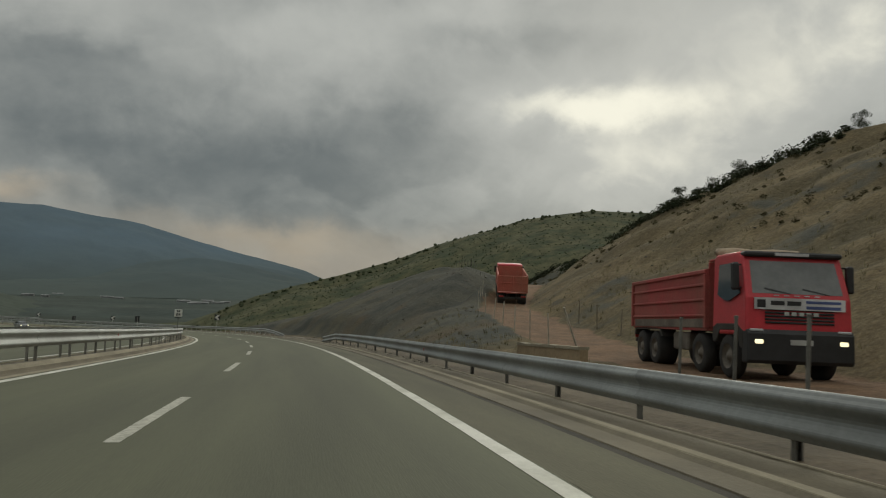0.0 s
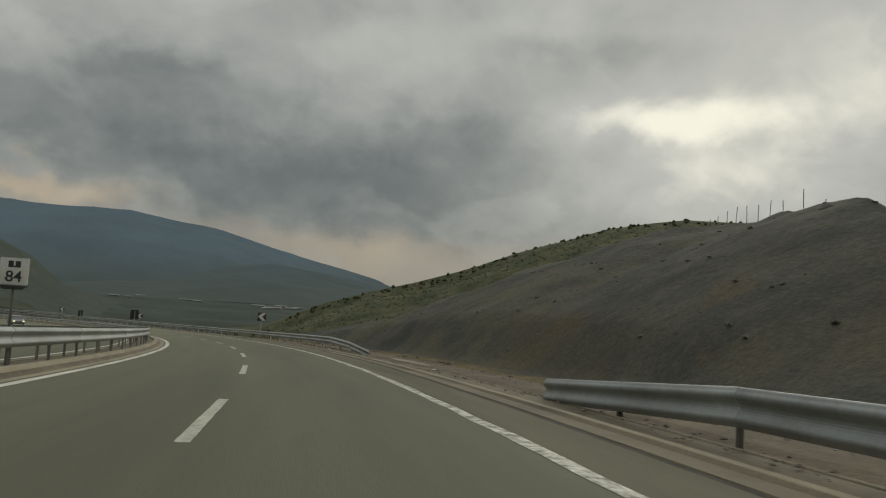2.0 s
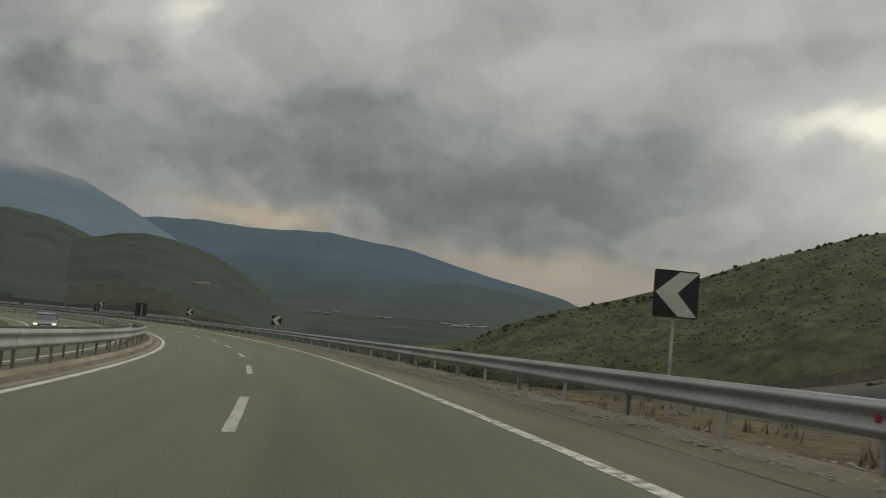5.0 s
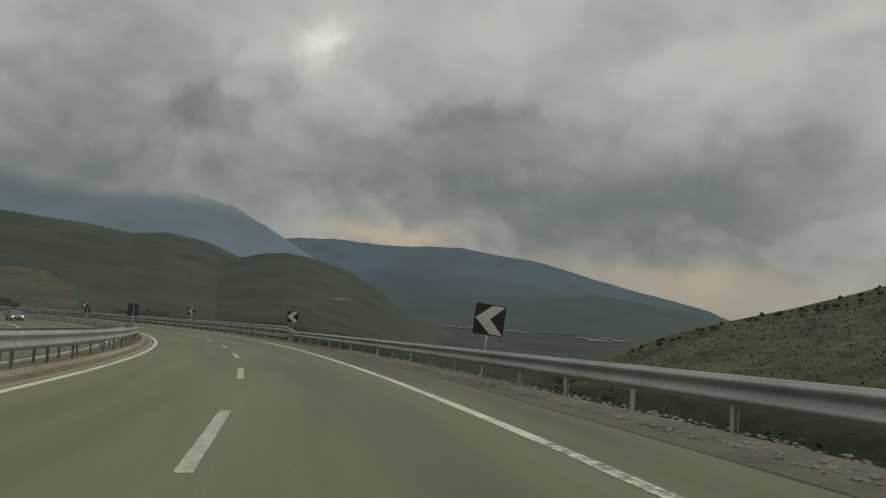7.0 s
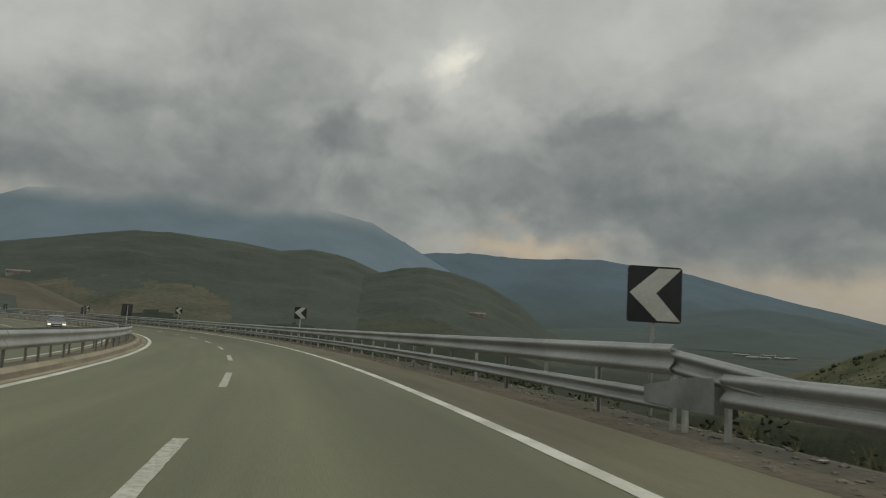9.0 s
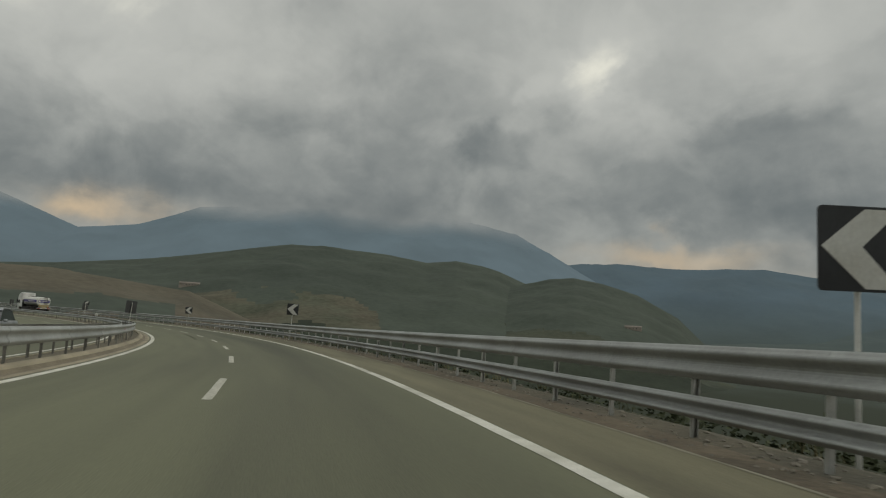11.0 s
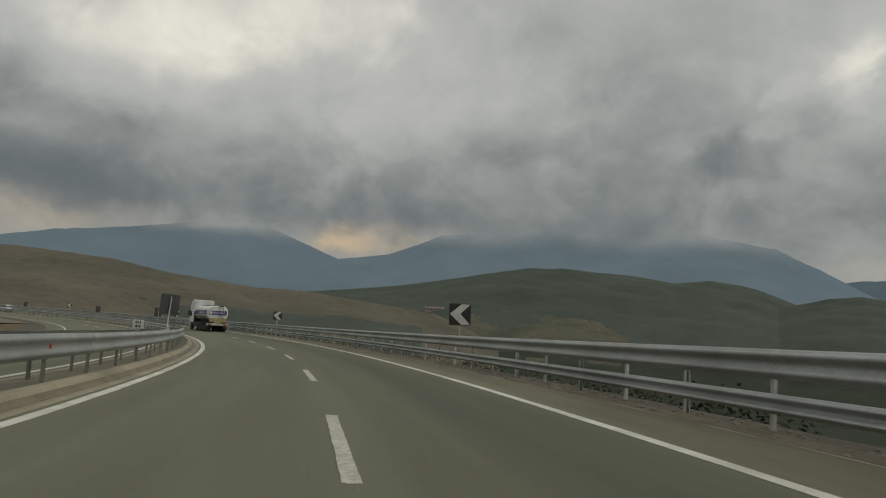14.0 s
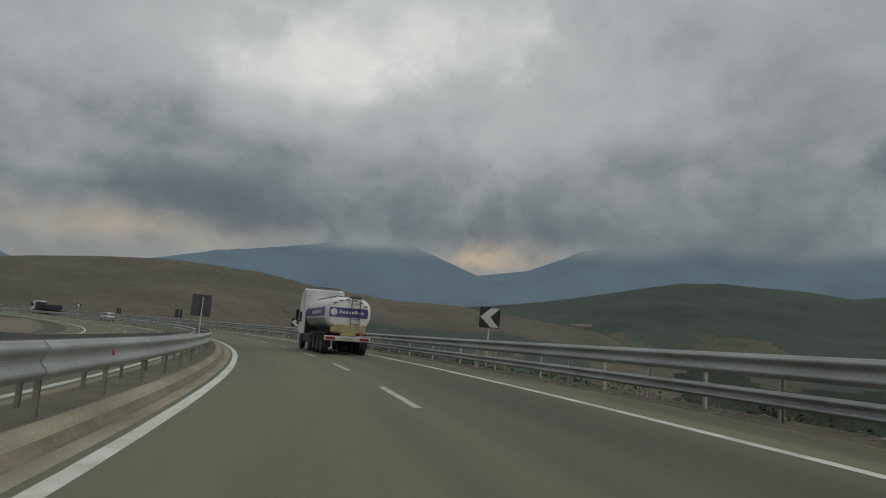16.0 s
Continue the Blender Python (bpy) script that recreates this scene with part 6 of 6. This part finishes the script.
def tree(s, d, height, seed, label):
    """A small hillside tree: tapered trunk, limbs and an uneven crown of leaves."""
    rnd = random.Random(seed)
    th = new("tree")
    bm = bmesh.new()

    def limb(a, b, r0, r1, n=6):
        a, b = Vector(a), Vector(b)
        ax = (b - a).normalized()
        u = ax.orthogonal().normalized()
        w = ax.cross(u)
        A = [bm.verts.new(a + (u * math.cos(6.283 * i / n) + w * math.sin(6.283 * i / n)) * r0) for i in range(n)]
        B = [bm.verts.new(b + (u * math.cos(6.283 * i / n) + w * math.sin(6.283 * i / n)) * r1) for i in range(n)]
        for i in range(n):
            bm.faces.new((A[i], A[(i + 1) % n], B[(i + 1) % n], B[i]))

    mid = (rnd.uniform(-0.1, 0.1), rnd.uniform(-0.1, 0.1), height * 0.45)
    limb((0, 0, -0.4), mid, 0.05 * height / 2, 0.035 * height / 2)
    tips = []
    for i in range(6):
        a = i * 1.05 + rnd.uniform(-0.4, 0.4)
        tip = (mid[0] + math.cos(a) * height * rnd.uniform(0.18, 0.38), mid[1] + math.sin(a) * height * rnd.uniform(0.18, 0.38), height * rnd.uniform(0.5, 0.9))
        limb(mid, tip, 0.025 * height / 2, 0.008 * height / 2, 5)
        tips.append(tip)
    tips.append((mid[0], mid[1], height * 0.85))
    limb(mid, tips[-1], 0.03 * height / 2, 0.008, 5)
    part("trunk", bm, BARK, th, "thin dark trunk and limbs")
    vs, fs = [], []
    for i in range(5):
        a = i * 1.3 + rnd.uniform(-0.4, 0.4)
        tips.append((math.cos(a) * height * 0.3, math.sin(a) * height * 0.3, height * rnd.uniform(0.12, 0.4)))
    for t in tips + [(0, 0, height * 0.5), (0, 0, height * 0.25)]:
        leaf_cloud(vs, fs, t, height * rnd.uniform(0.17, 0.3), 150, rnd, 0.8, 0.09 * height / 3)
    mesh_object("crown", vs, fs, LEAF, th)
    th.matrix_basis = Matrix.Translation((*at(s, d)[:2], ground_z(s, d) - 0.1))
    return tagged(th, label, "tree", "trees on the hillside")


rnd = random.Random(5)
for i, (s, d, h) in enumerate([(88, 45.5, 2.4), (84, 46, 1.8), (80, 46.5, 2.2), (76, 45.5, 2.6), (71, 47, 2.0), (66, 46, 3.2), (62, 46.5, 3.4), (58, 46, 3.0), (54, 46.5, 2.6), (50, 47, 2.2), (46, 46.5, 3.0), (42, 47, 3.4), (38, 47, 2.4), (33, 47, 2.6)]):
    tree(s, d - 0.6, h * (0.45, 0.7, 0.5, 0.6)[i % 4], 40 + i, "small dark green tree on the crest of the hillside")


def scatter(name, count, place, make, mat, label, category):
    """One object of uncountable small plants or stones."""
    vs, fs = [], []
    r = random.Random(len(name) * 7 + count)
    for _ in range(count):
        p = place(r)
        if p is not None:
            make(vs, fs, Vector(p), r)
    ob = mesh_object(name, vs, fs, mat)
    return tagged(ob, label, category, kind="stuff")


def on_slope(s0, s1, d0, d1, keep=lambda s, d: True):
    def f(r):
        s, d = r.uniform(s0, s1), d0 + (d1 - d0) * r.random() ** 1.3
        if not keep(s, d):
            return None
        return (*at(s, d)[:2], ground_z(s, d))
    return f


def shrub(size, n, leaf):
    def f(vs, fs, p, r):
        k = size * r.uniform(0.5, 1.4)
        leaf_cloud(vs, fs, p + Vector((0, 0, k * 0.35)), k, n, r, 0.7, leaf)
        leaf_cloud(vs, fs, p + Vector((r.uniform(-k, k) * 0.7, r.uniform(-k, k) * 0.7, k * 0.25)), k * 0.7, n // 2, r, 0.7, leaf)
    return f


def tuft(vs, fs, p, r):
    for _ in range(7):
        a, l = r.uniform(0, 6.283), r.uniform(0.12, 0.34)
        o = Vector((r.uniform(-0.12, 0.12), r.uniform(-0.12, 0.12), 0))
        t = Vector((math.cos(a) * l * 0.5, math.sin(a) * l * 0.5, l))
        w = Vector((-math.sin(a), math.cos(a), 0)) * 0.012
        k = len(vs)
        vs += [p + o - w, p + o + w, p + o + t]
        fs.append((k, k + 1, k + 2))


def stone(vs, fs, p, r):
    k = len(vs)
    q = 0.04 + 0.22 * r.random() ** 3
    pts = [(0, 0, 0.8), (1, 0, 0), (0.2, 1, 0.1), (-1, 0.2, 0.05), (-0.1, -1, 0), (0.7, 0.6, 0.5), (-0.6, 0.5, 0.55), (-0.5, -0.6, 0.5), (0.6, -0.6, 0.45)]
    vs += [p + Vector((x * q * r.uniform(0.7, 1.4), y * q * r.uniform(0.7, 1.4), z * q * r.uniform(0.6, 1.2))) for x, y, z in pts]
    fs += [tuple(k + i for i in f) for f in ((0, 5, 6), (0, 6, 7), (0, 7, 8), (0, 8, 5), (5, 1, 2), (5, 2, 6), (6, 2, 3), (6, 3, 7), (7, 3, 4), (7, 4, 8), (8, 4, 1), (8, 1, 5))]


def slope_stone(vs, fs, p, r):
    n = len(vs)
    stone(vs, fs, p, r)
    for i in range(n, len(vs)):
        vs[i] = p + (vs[i] - p) * 0.6 - Vector((0, 0, 0.02))


def big_stone(vs, fs, p, r):
    n = len(vs)
    stone(vs, fs, p, r)
    k = r.uniform(0.7, 1.5)
    for i in range(n, len(vs)):
        vs[i] = p + (vs[i] - p) * k - Vector((0, 0, 0.10))


off_track = lambda s, d: abs(d - float(np.interp(s, TRACK_S, TRACK_D))) > 2.6 or s > 84
scatter("crest_bushes", 170, on_slope(46, 96, 43.2, 47.5), shrub(0.85, 110, 0.13), LEAF, "dense low bushes along the crest of the hillside", "bushes")
scatter("bushes", 420, on_slope(-10, 110, 44, 27, lambda s, d: off_track(s, d) and (s < 52 or d > 27)), shrub(0.30, 44, 0.075), SLOPE_BUSH, "low dark scrub scattered over the hillside", "bushes")
scatter("dry_tufts", 6000, on_slope(-20, 130, 4, 50, lambda s, d: off_track(s, d) and (s < 50 or d > 34)), tuft, DRY, "dry straw-coloured grass tufts on the hillside", "grass")
scatter("stones", 1300, on_slope(20, 135, 4.6, 32, off_track), slope_stone, SLOPE_STONE, "pale loose stones on the cut slope", "stones")
scatter("boulders", 70, on_slope(40, 74, 6.0, 20, off_track), big_stone, SLOPE_STONE, "grey angular rocks sticking out of the cut slope", "rocks")
scatter("verge_grass", 800, on_slope(100, 430, 3.5, 7.5), tuft, DRY, "dry grass under and behind the guard rail", "grass")
scatter("verge_bushes", 1500, on_slope(135, 460, 4.2, 26), shrub(0.5, 60, 0.06), VERGE_LEAF, "dull green scrub on the embankment behind the guard rail", "bushes")


scatter("verge_scrub", 700, on_slope(212, 470, 6.0, 13.0), shrub(1.05, 170, 0.08), VERGE_LEAF, "dark green bushes growing on the embankment below the rail", "bushes")


def verge_stone(vs, fs, p, r):
    n = len(vs)
    stone(vs, fs, p, r)
    for i in range(n, len(vs)):
        vs[i] = p + (vs[i] - p) * 0.22


def on_verge(s0, s1, d0, d1, z=0.0):
    def f(r):
        s, d = r.uniform(s0, s1), r.uniform(d0, d1)
        return at(s, d, z)
    return f


scatter("verge_gravel", 9000, on_verge(98, 200, 2.25, 3.5, -0.01), verge_stone, PALE_STONE, "loose pale stones along the verge", "stones")
scatter("verge_gravel_2", 2600, on_verge(20, 100, 2.2, 4.4, 0.04), verge_stone, STONE, "loose stones and clods on the earth verge", "stones")
scatter("verge_gravel_3", 7000, on_verge(198, 400, 1.9, 3.2, -0.03), verge_stone, STONE, "loose stones below the double guard rail", "stones")


# scrub on the green hill: dots along its ridge and over its crown
def on_ridge(table, row0, row1, col0=0.0, col1=1.0):
    n, m, _ = table.shape

    def f(r):
        u, v = r.uniform(col0, col1) * (n - 2), r.uniform(row0, row1) * (m - 2)
        i, j = int(u), int(v)
        a, b = u - i, v - j
        return (table[i, j] * (1 - a) + table[i + 1, j] * a) * (1 - b) + (table[i, j + 1] * (1 - a) + table[i + 1, j + 1] * a) * b
    return f


def far_bush(k0, k1):
    def f(vs, fs, p, r):
        k = r.uniform(k0, k1)
        n = len(vs)
        ring = 7
        for z, q in ((-0.3, 0.9), (0.35, 1.0), (0.85, 0.6)):
            for i in range(ring):
                a = 6.283 * (i + 0.5 * (z > 0)) / ring
                g = q * k * r.uniform(0.65, 1.3)
                vs.append(p + Vector((math.cos(a) * g, math.sin(a) * g, z * k * r.uniform(0.7, 1.2))))
        vs.append(p + Vector((0, 0, k * r.uniform(0.9, 1.4))))
        for h in range(2):
            for i in range(ring):
                j = (i + 1) % ring
                fs.append((n + h * ring + i, n + h * ring + j, n + (h + 1) * ring + j, n + (h + 1) * ring + i))
        for i in range(ring):
            fs.append((n + 2 * ring + i, n + 2 * ring + (i + 1) % ring, n + 3 * ring))
    return f


HILL_BUSH = material("hill_scrub", (0.064, 0.072, 0.041), 0.95, spec=0.1, vary=0.4, scale=0.3, fine=2.5, bump=0.0, second=(0.04, 0.05, 0.025))
scatter("hill_bushes", 4200, on_ridge(HILL_1, 0.40, 0.81), far_bush(0.35, 1.0), HILL_BUSH, "dark scrub dotted over the green hill", "bushes")
scatter("ridge_bushes", 240, on_ridge(HILL_1, 0.785, 0.815), far_bush(1.2, 2.8), HILL_BUSH, "dark bushes along the skyline of the green hill", "bushes")


# ---------------------------------------------------------------- wall and posts by the track
TAN = material("tan_concrete", (0.30, 0.225, 0.135), 0.9, vary=0.25, scale=0.9, fine=14, bump=0.3, second=(0.22, 0.165, 0.10))


def low_wall(s0, s1, d, thick):
    """A low cast wall beside the track, in bays with a coping that has crumbled a little."""
    th = new("low_wall")
    th.matrix_basis = upright(s0, d)
    n = 3
    for i in range(n):
        a, b = s0 + (s1 - s0) * i / n, s0 + (s1 - s0) * (i + 1) / n - 0.03
        for nm, z0, z1, k, mat in (("bay", -0.4, 0.80, 0.0, TAN), ("coping", 0.802, 0.88, 0.03, MEDIAN_CONCRETE)):
            vs = []
            rows = 9
            for j in range(rows):
                s = a + (b - a) * j / (rows - 1)
                w = 0.03 * noise.noise((s * 1.7, 2.0, z1)) if k else 0.0
                vs += [at(s, d - thick / 2 - k, z0), at(s, d + thick / 2 + k, z0), at(s, d + thick / 2 + k, z1 + w), at(s, d - thick / 2 - k, z1 + w)]
            fs = [tuple(reversed(f)) for f in grid_faces(rows, 4, True)] + [(0, 1, 2, 3), tuple(reversed(range(4 * rows - 4, 4 * rows)))]
            inv = th.matrix_basis.inverted()
            mesh_object(nm, [inv @ Vector(v) for v in vs], fs, mat, th)
    return tagged(th, "low tan concrete wall beside the dirt track", "wall")


low_wall(16.3, 21.2, 5.1, 0.22)

# posts
PALE_WOOD = material("bleached_wood", (0.40, 0.37, 0.30), 0.85, vary=0.25, scale=3, fine=25, bump=0.3)
WEATHERED = material("weathered_wood", (0.20, 0.17, 0.125), 0.9, vary=0.3, scale=3, fine=25, bump=0.3)


def pole(name, s, d, height, r, mat, lean, turn, label, group, top_d=None):
    th = new(name)
    bm = bmesh.new()
    tube(bm, r, -0.4, height, 8)
    bm2 = bmesh.new()
    tube(bm2, r * 1.25, height, height + 0.04, 8)
    part("shaft", bm, mat, th)
    part("cap", bm2, mat, th)
    th.matrix_basis = Matrix.Translation((*at(s, d)[:2], ground_z(s, d))) @ Matrix.Rotation(radians(turn), 4, "Z") @ Matrix.Rotation(radians(lean), 4, "Y")
    if top_d is not None:
        side = at(s, top_d) - at(s, d)
        up = Vector((side[0], side[1], height)).normalized()
        xv = up.orthogonal().normalized()
        th.matrix_basis = Matrix.Translation(th.matrix_basis.translation) @ Matrix((xv, up.cross(xv), up)).transposed().to_4x4()
    return tagged(th, label, "post", group)


for s in (8.45, 10.1, 11.75):
    pole("marker_post", s, 5.0, 1.5, 0.03, GALV_POST, 0.5, 0, "thin grey steel post beside the track", "posts by the track")
pole("leaning_pole", 25.0, 8.9, 1.85, 0.045, PALE_WOOD, 0, 0, "pale leaning wooden pole at the edge of the track", "", 8.18)
for i in range(9):
    s = 27 + i * 3.6
    pole("marker_post", s, float(np.interp(s, TRACK_S, TRACK_D)) - 2.3, 1.35, 0.028, PALE_WOOD, (i * 29 % 9) - 4, 15, "thin pale post at the edge of the dirt track", "posts by the track")
for i, (s, lean) in enumerate(((31, 3), (34.5, -4), (38, 2))):
    pole("marker_post", s, float(np.interp(s, TRACK_S, TRACK_D)) + 2.6, 1.3, 0.035, WEATHERED, lean, 40, "weathered wooden post beside the track", "posts by the track")
for i, (s, d, h) in enumerate(((80.5, 24, 0.45), (79.9, 24, 0.6), (79.2, 24, 0.9), (78.5, 24, 1.15), (77.7, 24, 1.2), (76.9, 24, 1.15), (76.1, 24, 1.35), (75.2, 24, 1.4), (72.1, 22, 1.6), (70.9, 22, 1.25), (69.8, 22, 0.5), (68.7, 22, 0.5))):
    pole("fence_post", s, d, h * 0.8, 0.02, GALV_POST, (i * 37 % 7) - 3, 0, "thin fence post on top of the cut slope", "fence posts")


# ---------------------------------------------------------------- far buildings in the valley
PALE = material("pale_cladding", (0.24, 0.25, 0.245), 0.6, vary=0.15, scale=0.1, fine=1.0, bump=0.0)
ROOF = material("tile_roof", (0.23, 0.195, 0.165), 0.8, vary=0.2, scale=0.3, fine=2.0, bump=0.0)


def shed(eye, az, dist, z, w, l, h, turn, label):
    """A long low building with a shallow gable roof."""
    th = new("building")
    bm = bmesh.new()
    block(bm, -w / 2, w / 2, -l / 2, l / 2, -15, h, 0)
    wall = part("wall", bm, PALE, th)
    bm = bmesh.new()
    f = [bm.verts.new(v) for v in ((-w / 2 - 1, -l / 2 - 1, h), (w / 2 + 1, -l / 2 - 1, h), (w / 2 + 1, l / 2 + 1, h), (-w / 2 - 1, l / 2 + 1, h), (0, -l / 2 - 1, h + w * 0.14), (0, l / 2 + 1, h + w * 0.14))]
    for q in ((0, 4, 5, 3), (1, 2, 5, 4), (0, 1, 4), (2, 3, 5), (0, 3, 2, 1)):
        bm.faces.new([f[i] for i in q])
    part("roof", bm, PALE, th)
    for i in range(6):
        y = -l / 2 + (i + 0.5) * l / 6
        bm = bmesh.new()
        block(bm, w / 2 - 0.05, w / 2 + 0.1, y - 1.5, y + 1.5, 1.0, h - 0.8, 0)
        part("window", bm, GLASS, wall)
    th.matrix_basis = pose(eye[0] - dist * math.sin(radians(az)), eye[1] + dist * math.cos(radians(az)), z, 0, 0, turn)
    return tagged(th, label, "building", "buildings in the valley")


for az, dist, w, l, turn in ((8.6, 2500, 18, 60, 92), (7.2, 2540, 16, 40, 96), (9.8, 2620, 18, 46, 90), (9.2, 2460, 14, 30, 100), (6.6, 2600, 14, 34, 84), (8.0, 2680, 16, 44, 88),
                              (14.5, 2750, 14, 36, 80), (15.3, 2820, 14, 44, 96), (20.5, 2900, 14, 40, 95), (19.4, 2830, 12, 26, 84), (18.6, 3000, 14, 36, 100)):
    shed(E_A, az, dist, -116, w, l, 4.2, turn, "pale long low shed on the valley floor")


def on_hill(table, eye, az, el):
    """The point of a hill's near face that shows from eye in the direction (az, el)."""
    q = table[:, :int(table.shape[1] * 0.8)] - np.array(eye, float)
    a = np.degrees(np.arctan2(-q[..., 0], q[..., 1]))
    e = np.degrees(np.arctan2(q[..., 2], np.hypot(q[..., 0], q[..., 1])))
    k = np.unravel_index(np.argmin((a - az) ** 2 + (e - el) ** 2), a.shape)
    return table[k]


def farmhouse(p, w, l, h, turn, wall_mat, label):
    """A low far house: walls, a gable roof and a row of windows."""
    th = new("house")
    bm = bmesh.new()
    block(bm, -w / 2, w / 2, -l / 2, l / 2, -10, h, 0)
    wall = part("wall", bm, wall_mat, th)
    bm = bmesh.new()
    f = [bm.verts.new(v) for v in ((-w / 2 - 0.6, -l / 2 - 0.6, h), (w / 2 + 0.6, -l / 2 - 0.6, h), (w / 2 + 0.6, l / 2 + 0.6, h), (-w / 2 - 0.6, l / 2 + 0.6, h), (0, -l / 2 - 0.6, h + w * 0.22), (0, l / 2 + 0.6, h + w * 0.22))]
    for q in ((0, 4, 5, 3), (1, 2, 5, 4), (0, 1, 4), (2, 3, 5), (0, 3, 2, 1)):
        bm.faces.new([f[i] for i in q])
    part("roof", bm, ROOF, th, "brown tiled roof")
    n = max(2, int(l / 6))
    for sg in (-1, 1):
        for i in range(n):
            y = -l / 2 + (i + 0.5) * l / n
            bm = bmesh.new()
            block(bm, sg * w / 2 - 0.08, sg * w / 2 + 0.08, y - 0.9, y + 0.9, 1.0, 2.6, 0)
            part("window", bm, GLASS, wall)
    th.matrix_basis = pose(p[0], p[1], p[2] + 1.0, 0, 0, turn)
    return tagged(th, label, "house", "houses on the far slopes")


PINK_WALL = material("weathered_pale_render", (0.36, 0.32, 0.27), 0.9, vary=0.2, scale=0.2, fine=2.0, bump=0.0, second=(0.21, 0.18, 0.15))
for table, eye, az, el, w, l, turn in ((HILL_2, (-180, 250, -16), 64.8, 0.86, 14, 46, 150),
                                       (HILL_4, E_C, 29.4, -0.5, 12, 34, 120)):
    farmhouse(on_hill(table, eye, az, el), w, l, 5.0, turn, PINK_WALL, "pale rendered house on the slope beyond the valley")


# ---------------------------------------------------------------- single stones and spilt dust on the verge
def lone_stone(s, d, z, k, seed):
    r = random.Random(seed)
    vs, fs = [], []
    stone(vs, fs, Vector((0, 0, 0)), r)
    big = max(v.length for v in vs)
    ob = mesh_object("stone", [v * (k / big) for v in vs], fs, WHITE_STONE)
    ob.matrix_world = Matrix.Translation(Vector(at(s, d, z)))
    return tagged(ob, "pale broken stone lying beside the road", "stone", "loose stones")


WHITE_STONE = material("white_stone", (0.46, 0.44, 0.39), 0.9, vary=0.25, scale=3, fine=20, bump=0.4, second=(0.34, 0.32, 0.28))
for i, (s, d, z, k) in enumerate(((67.6, 2.45, 0.05, 0.16), (183.1, -0.34, 0.003, 0.07), (200.8, 2.77, -0.02, 0.07), (200.4, 3.0, -0.02, 0.06), (212.2, 2.85, -0.02, 0.07), (88.5, 2.1, 0.03, 0.14))):
    lone_stone(s, d, z, k, 70 + i)
CEMENT = material("spilt_cement", (0.245, 0.22, 0.165), 0.95, vary=0.3, scale=1.5, fine=12, bump=0.3, second=(0.20, 0.18, 0.135))
taper = lambda s, a, b: math.sin(min(1.0, max(0.02, (s - a) / (b - a))) * math.pi) ** 0.6 if a < s < b else 0.02
swept("cement_spill", CEMENT, 76.0, 88.0, lambda s: [(edge(s) + 0.42 + k * taper(s, 76, 88), z) for k, z in ((-0.17, 0.001), (0.0, -0.007), (0.17, -0.012))],
      0.25, "pale cement dust spilt in the gutter", "spill", 0.02)
swept("cement_spill_2", CEMENT, 70.5, 77.5, lambda s: [(3.12 + k * taper(s, 70.5, 77.5), z) for k, z in ((-0.24, 0.062), (-0.08, 0.076), (0.10, 0.080), (0.28, 0.074))],
      0.25, "pale streak of spilt cement on the earth verge", "spill", 0.07)
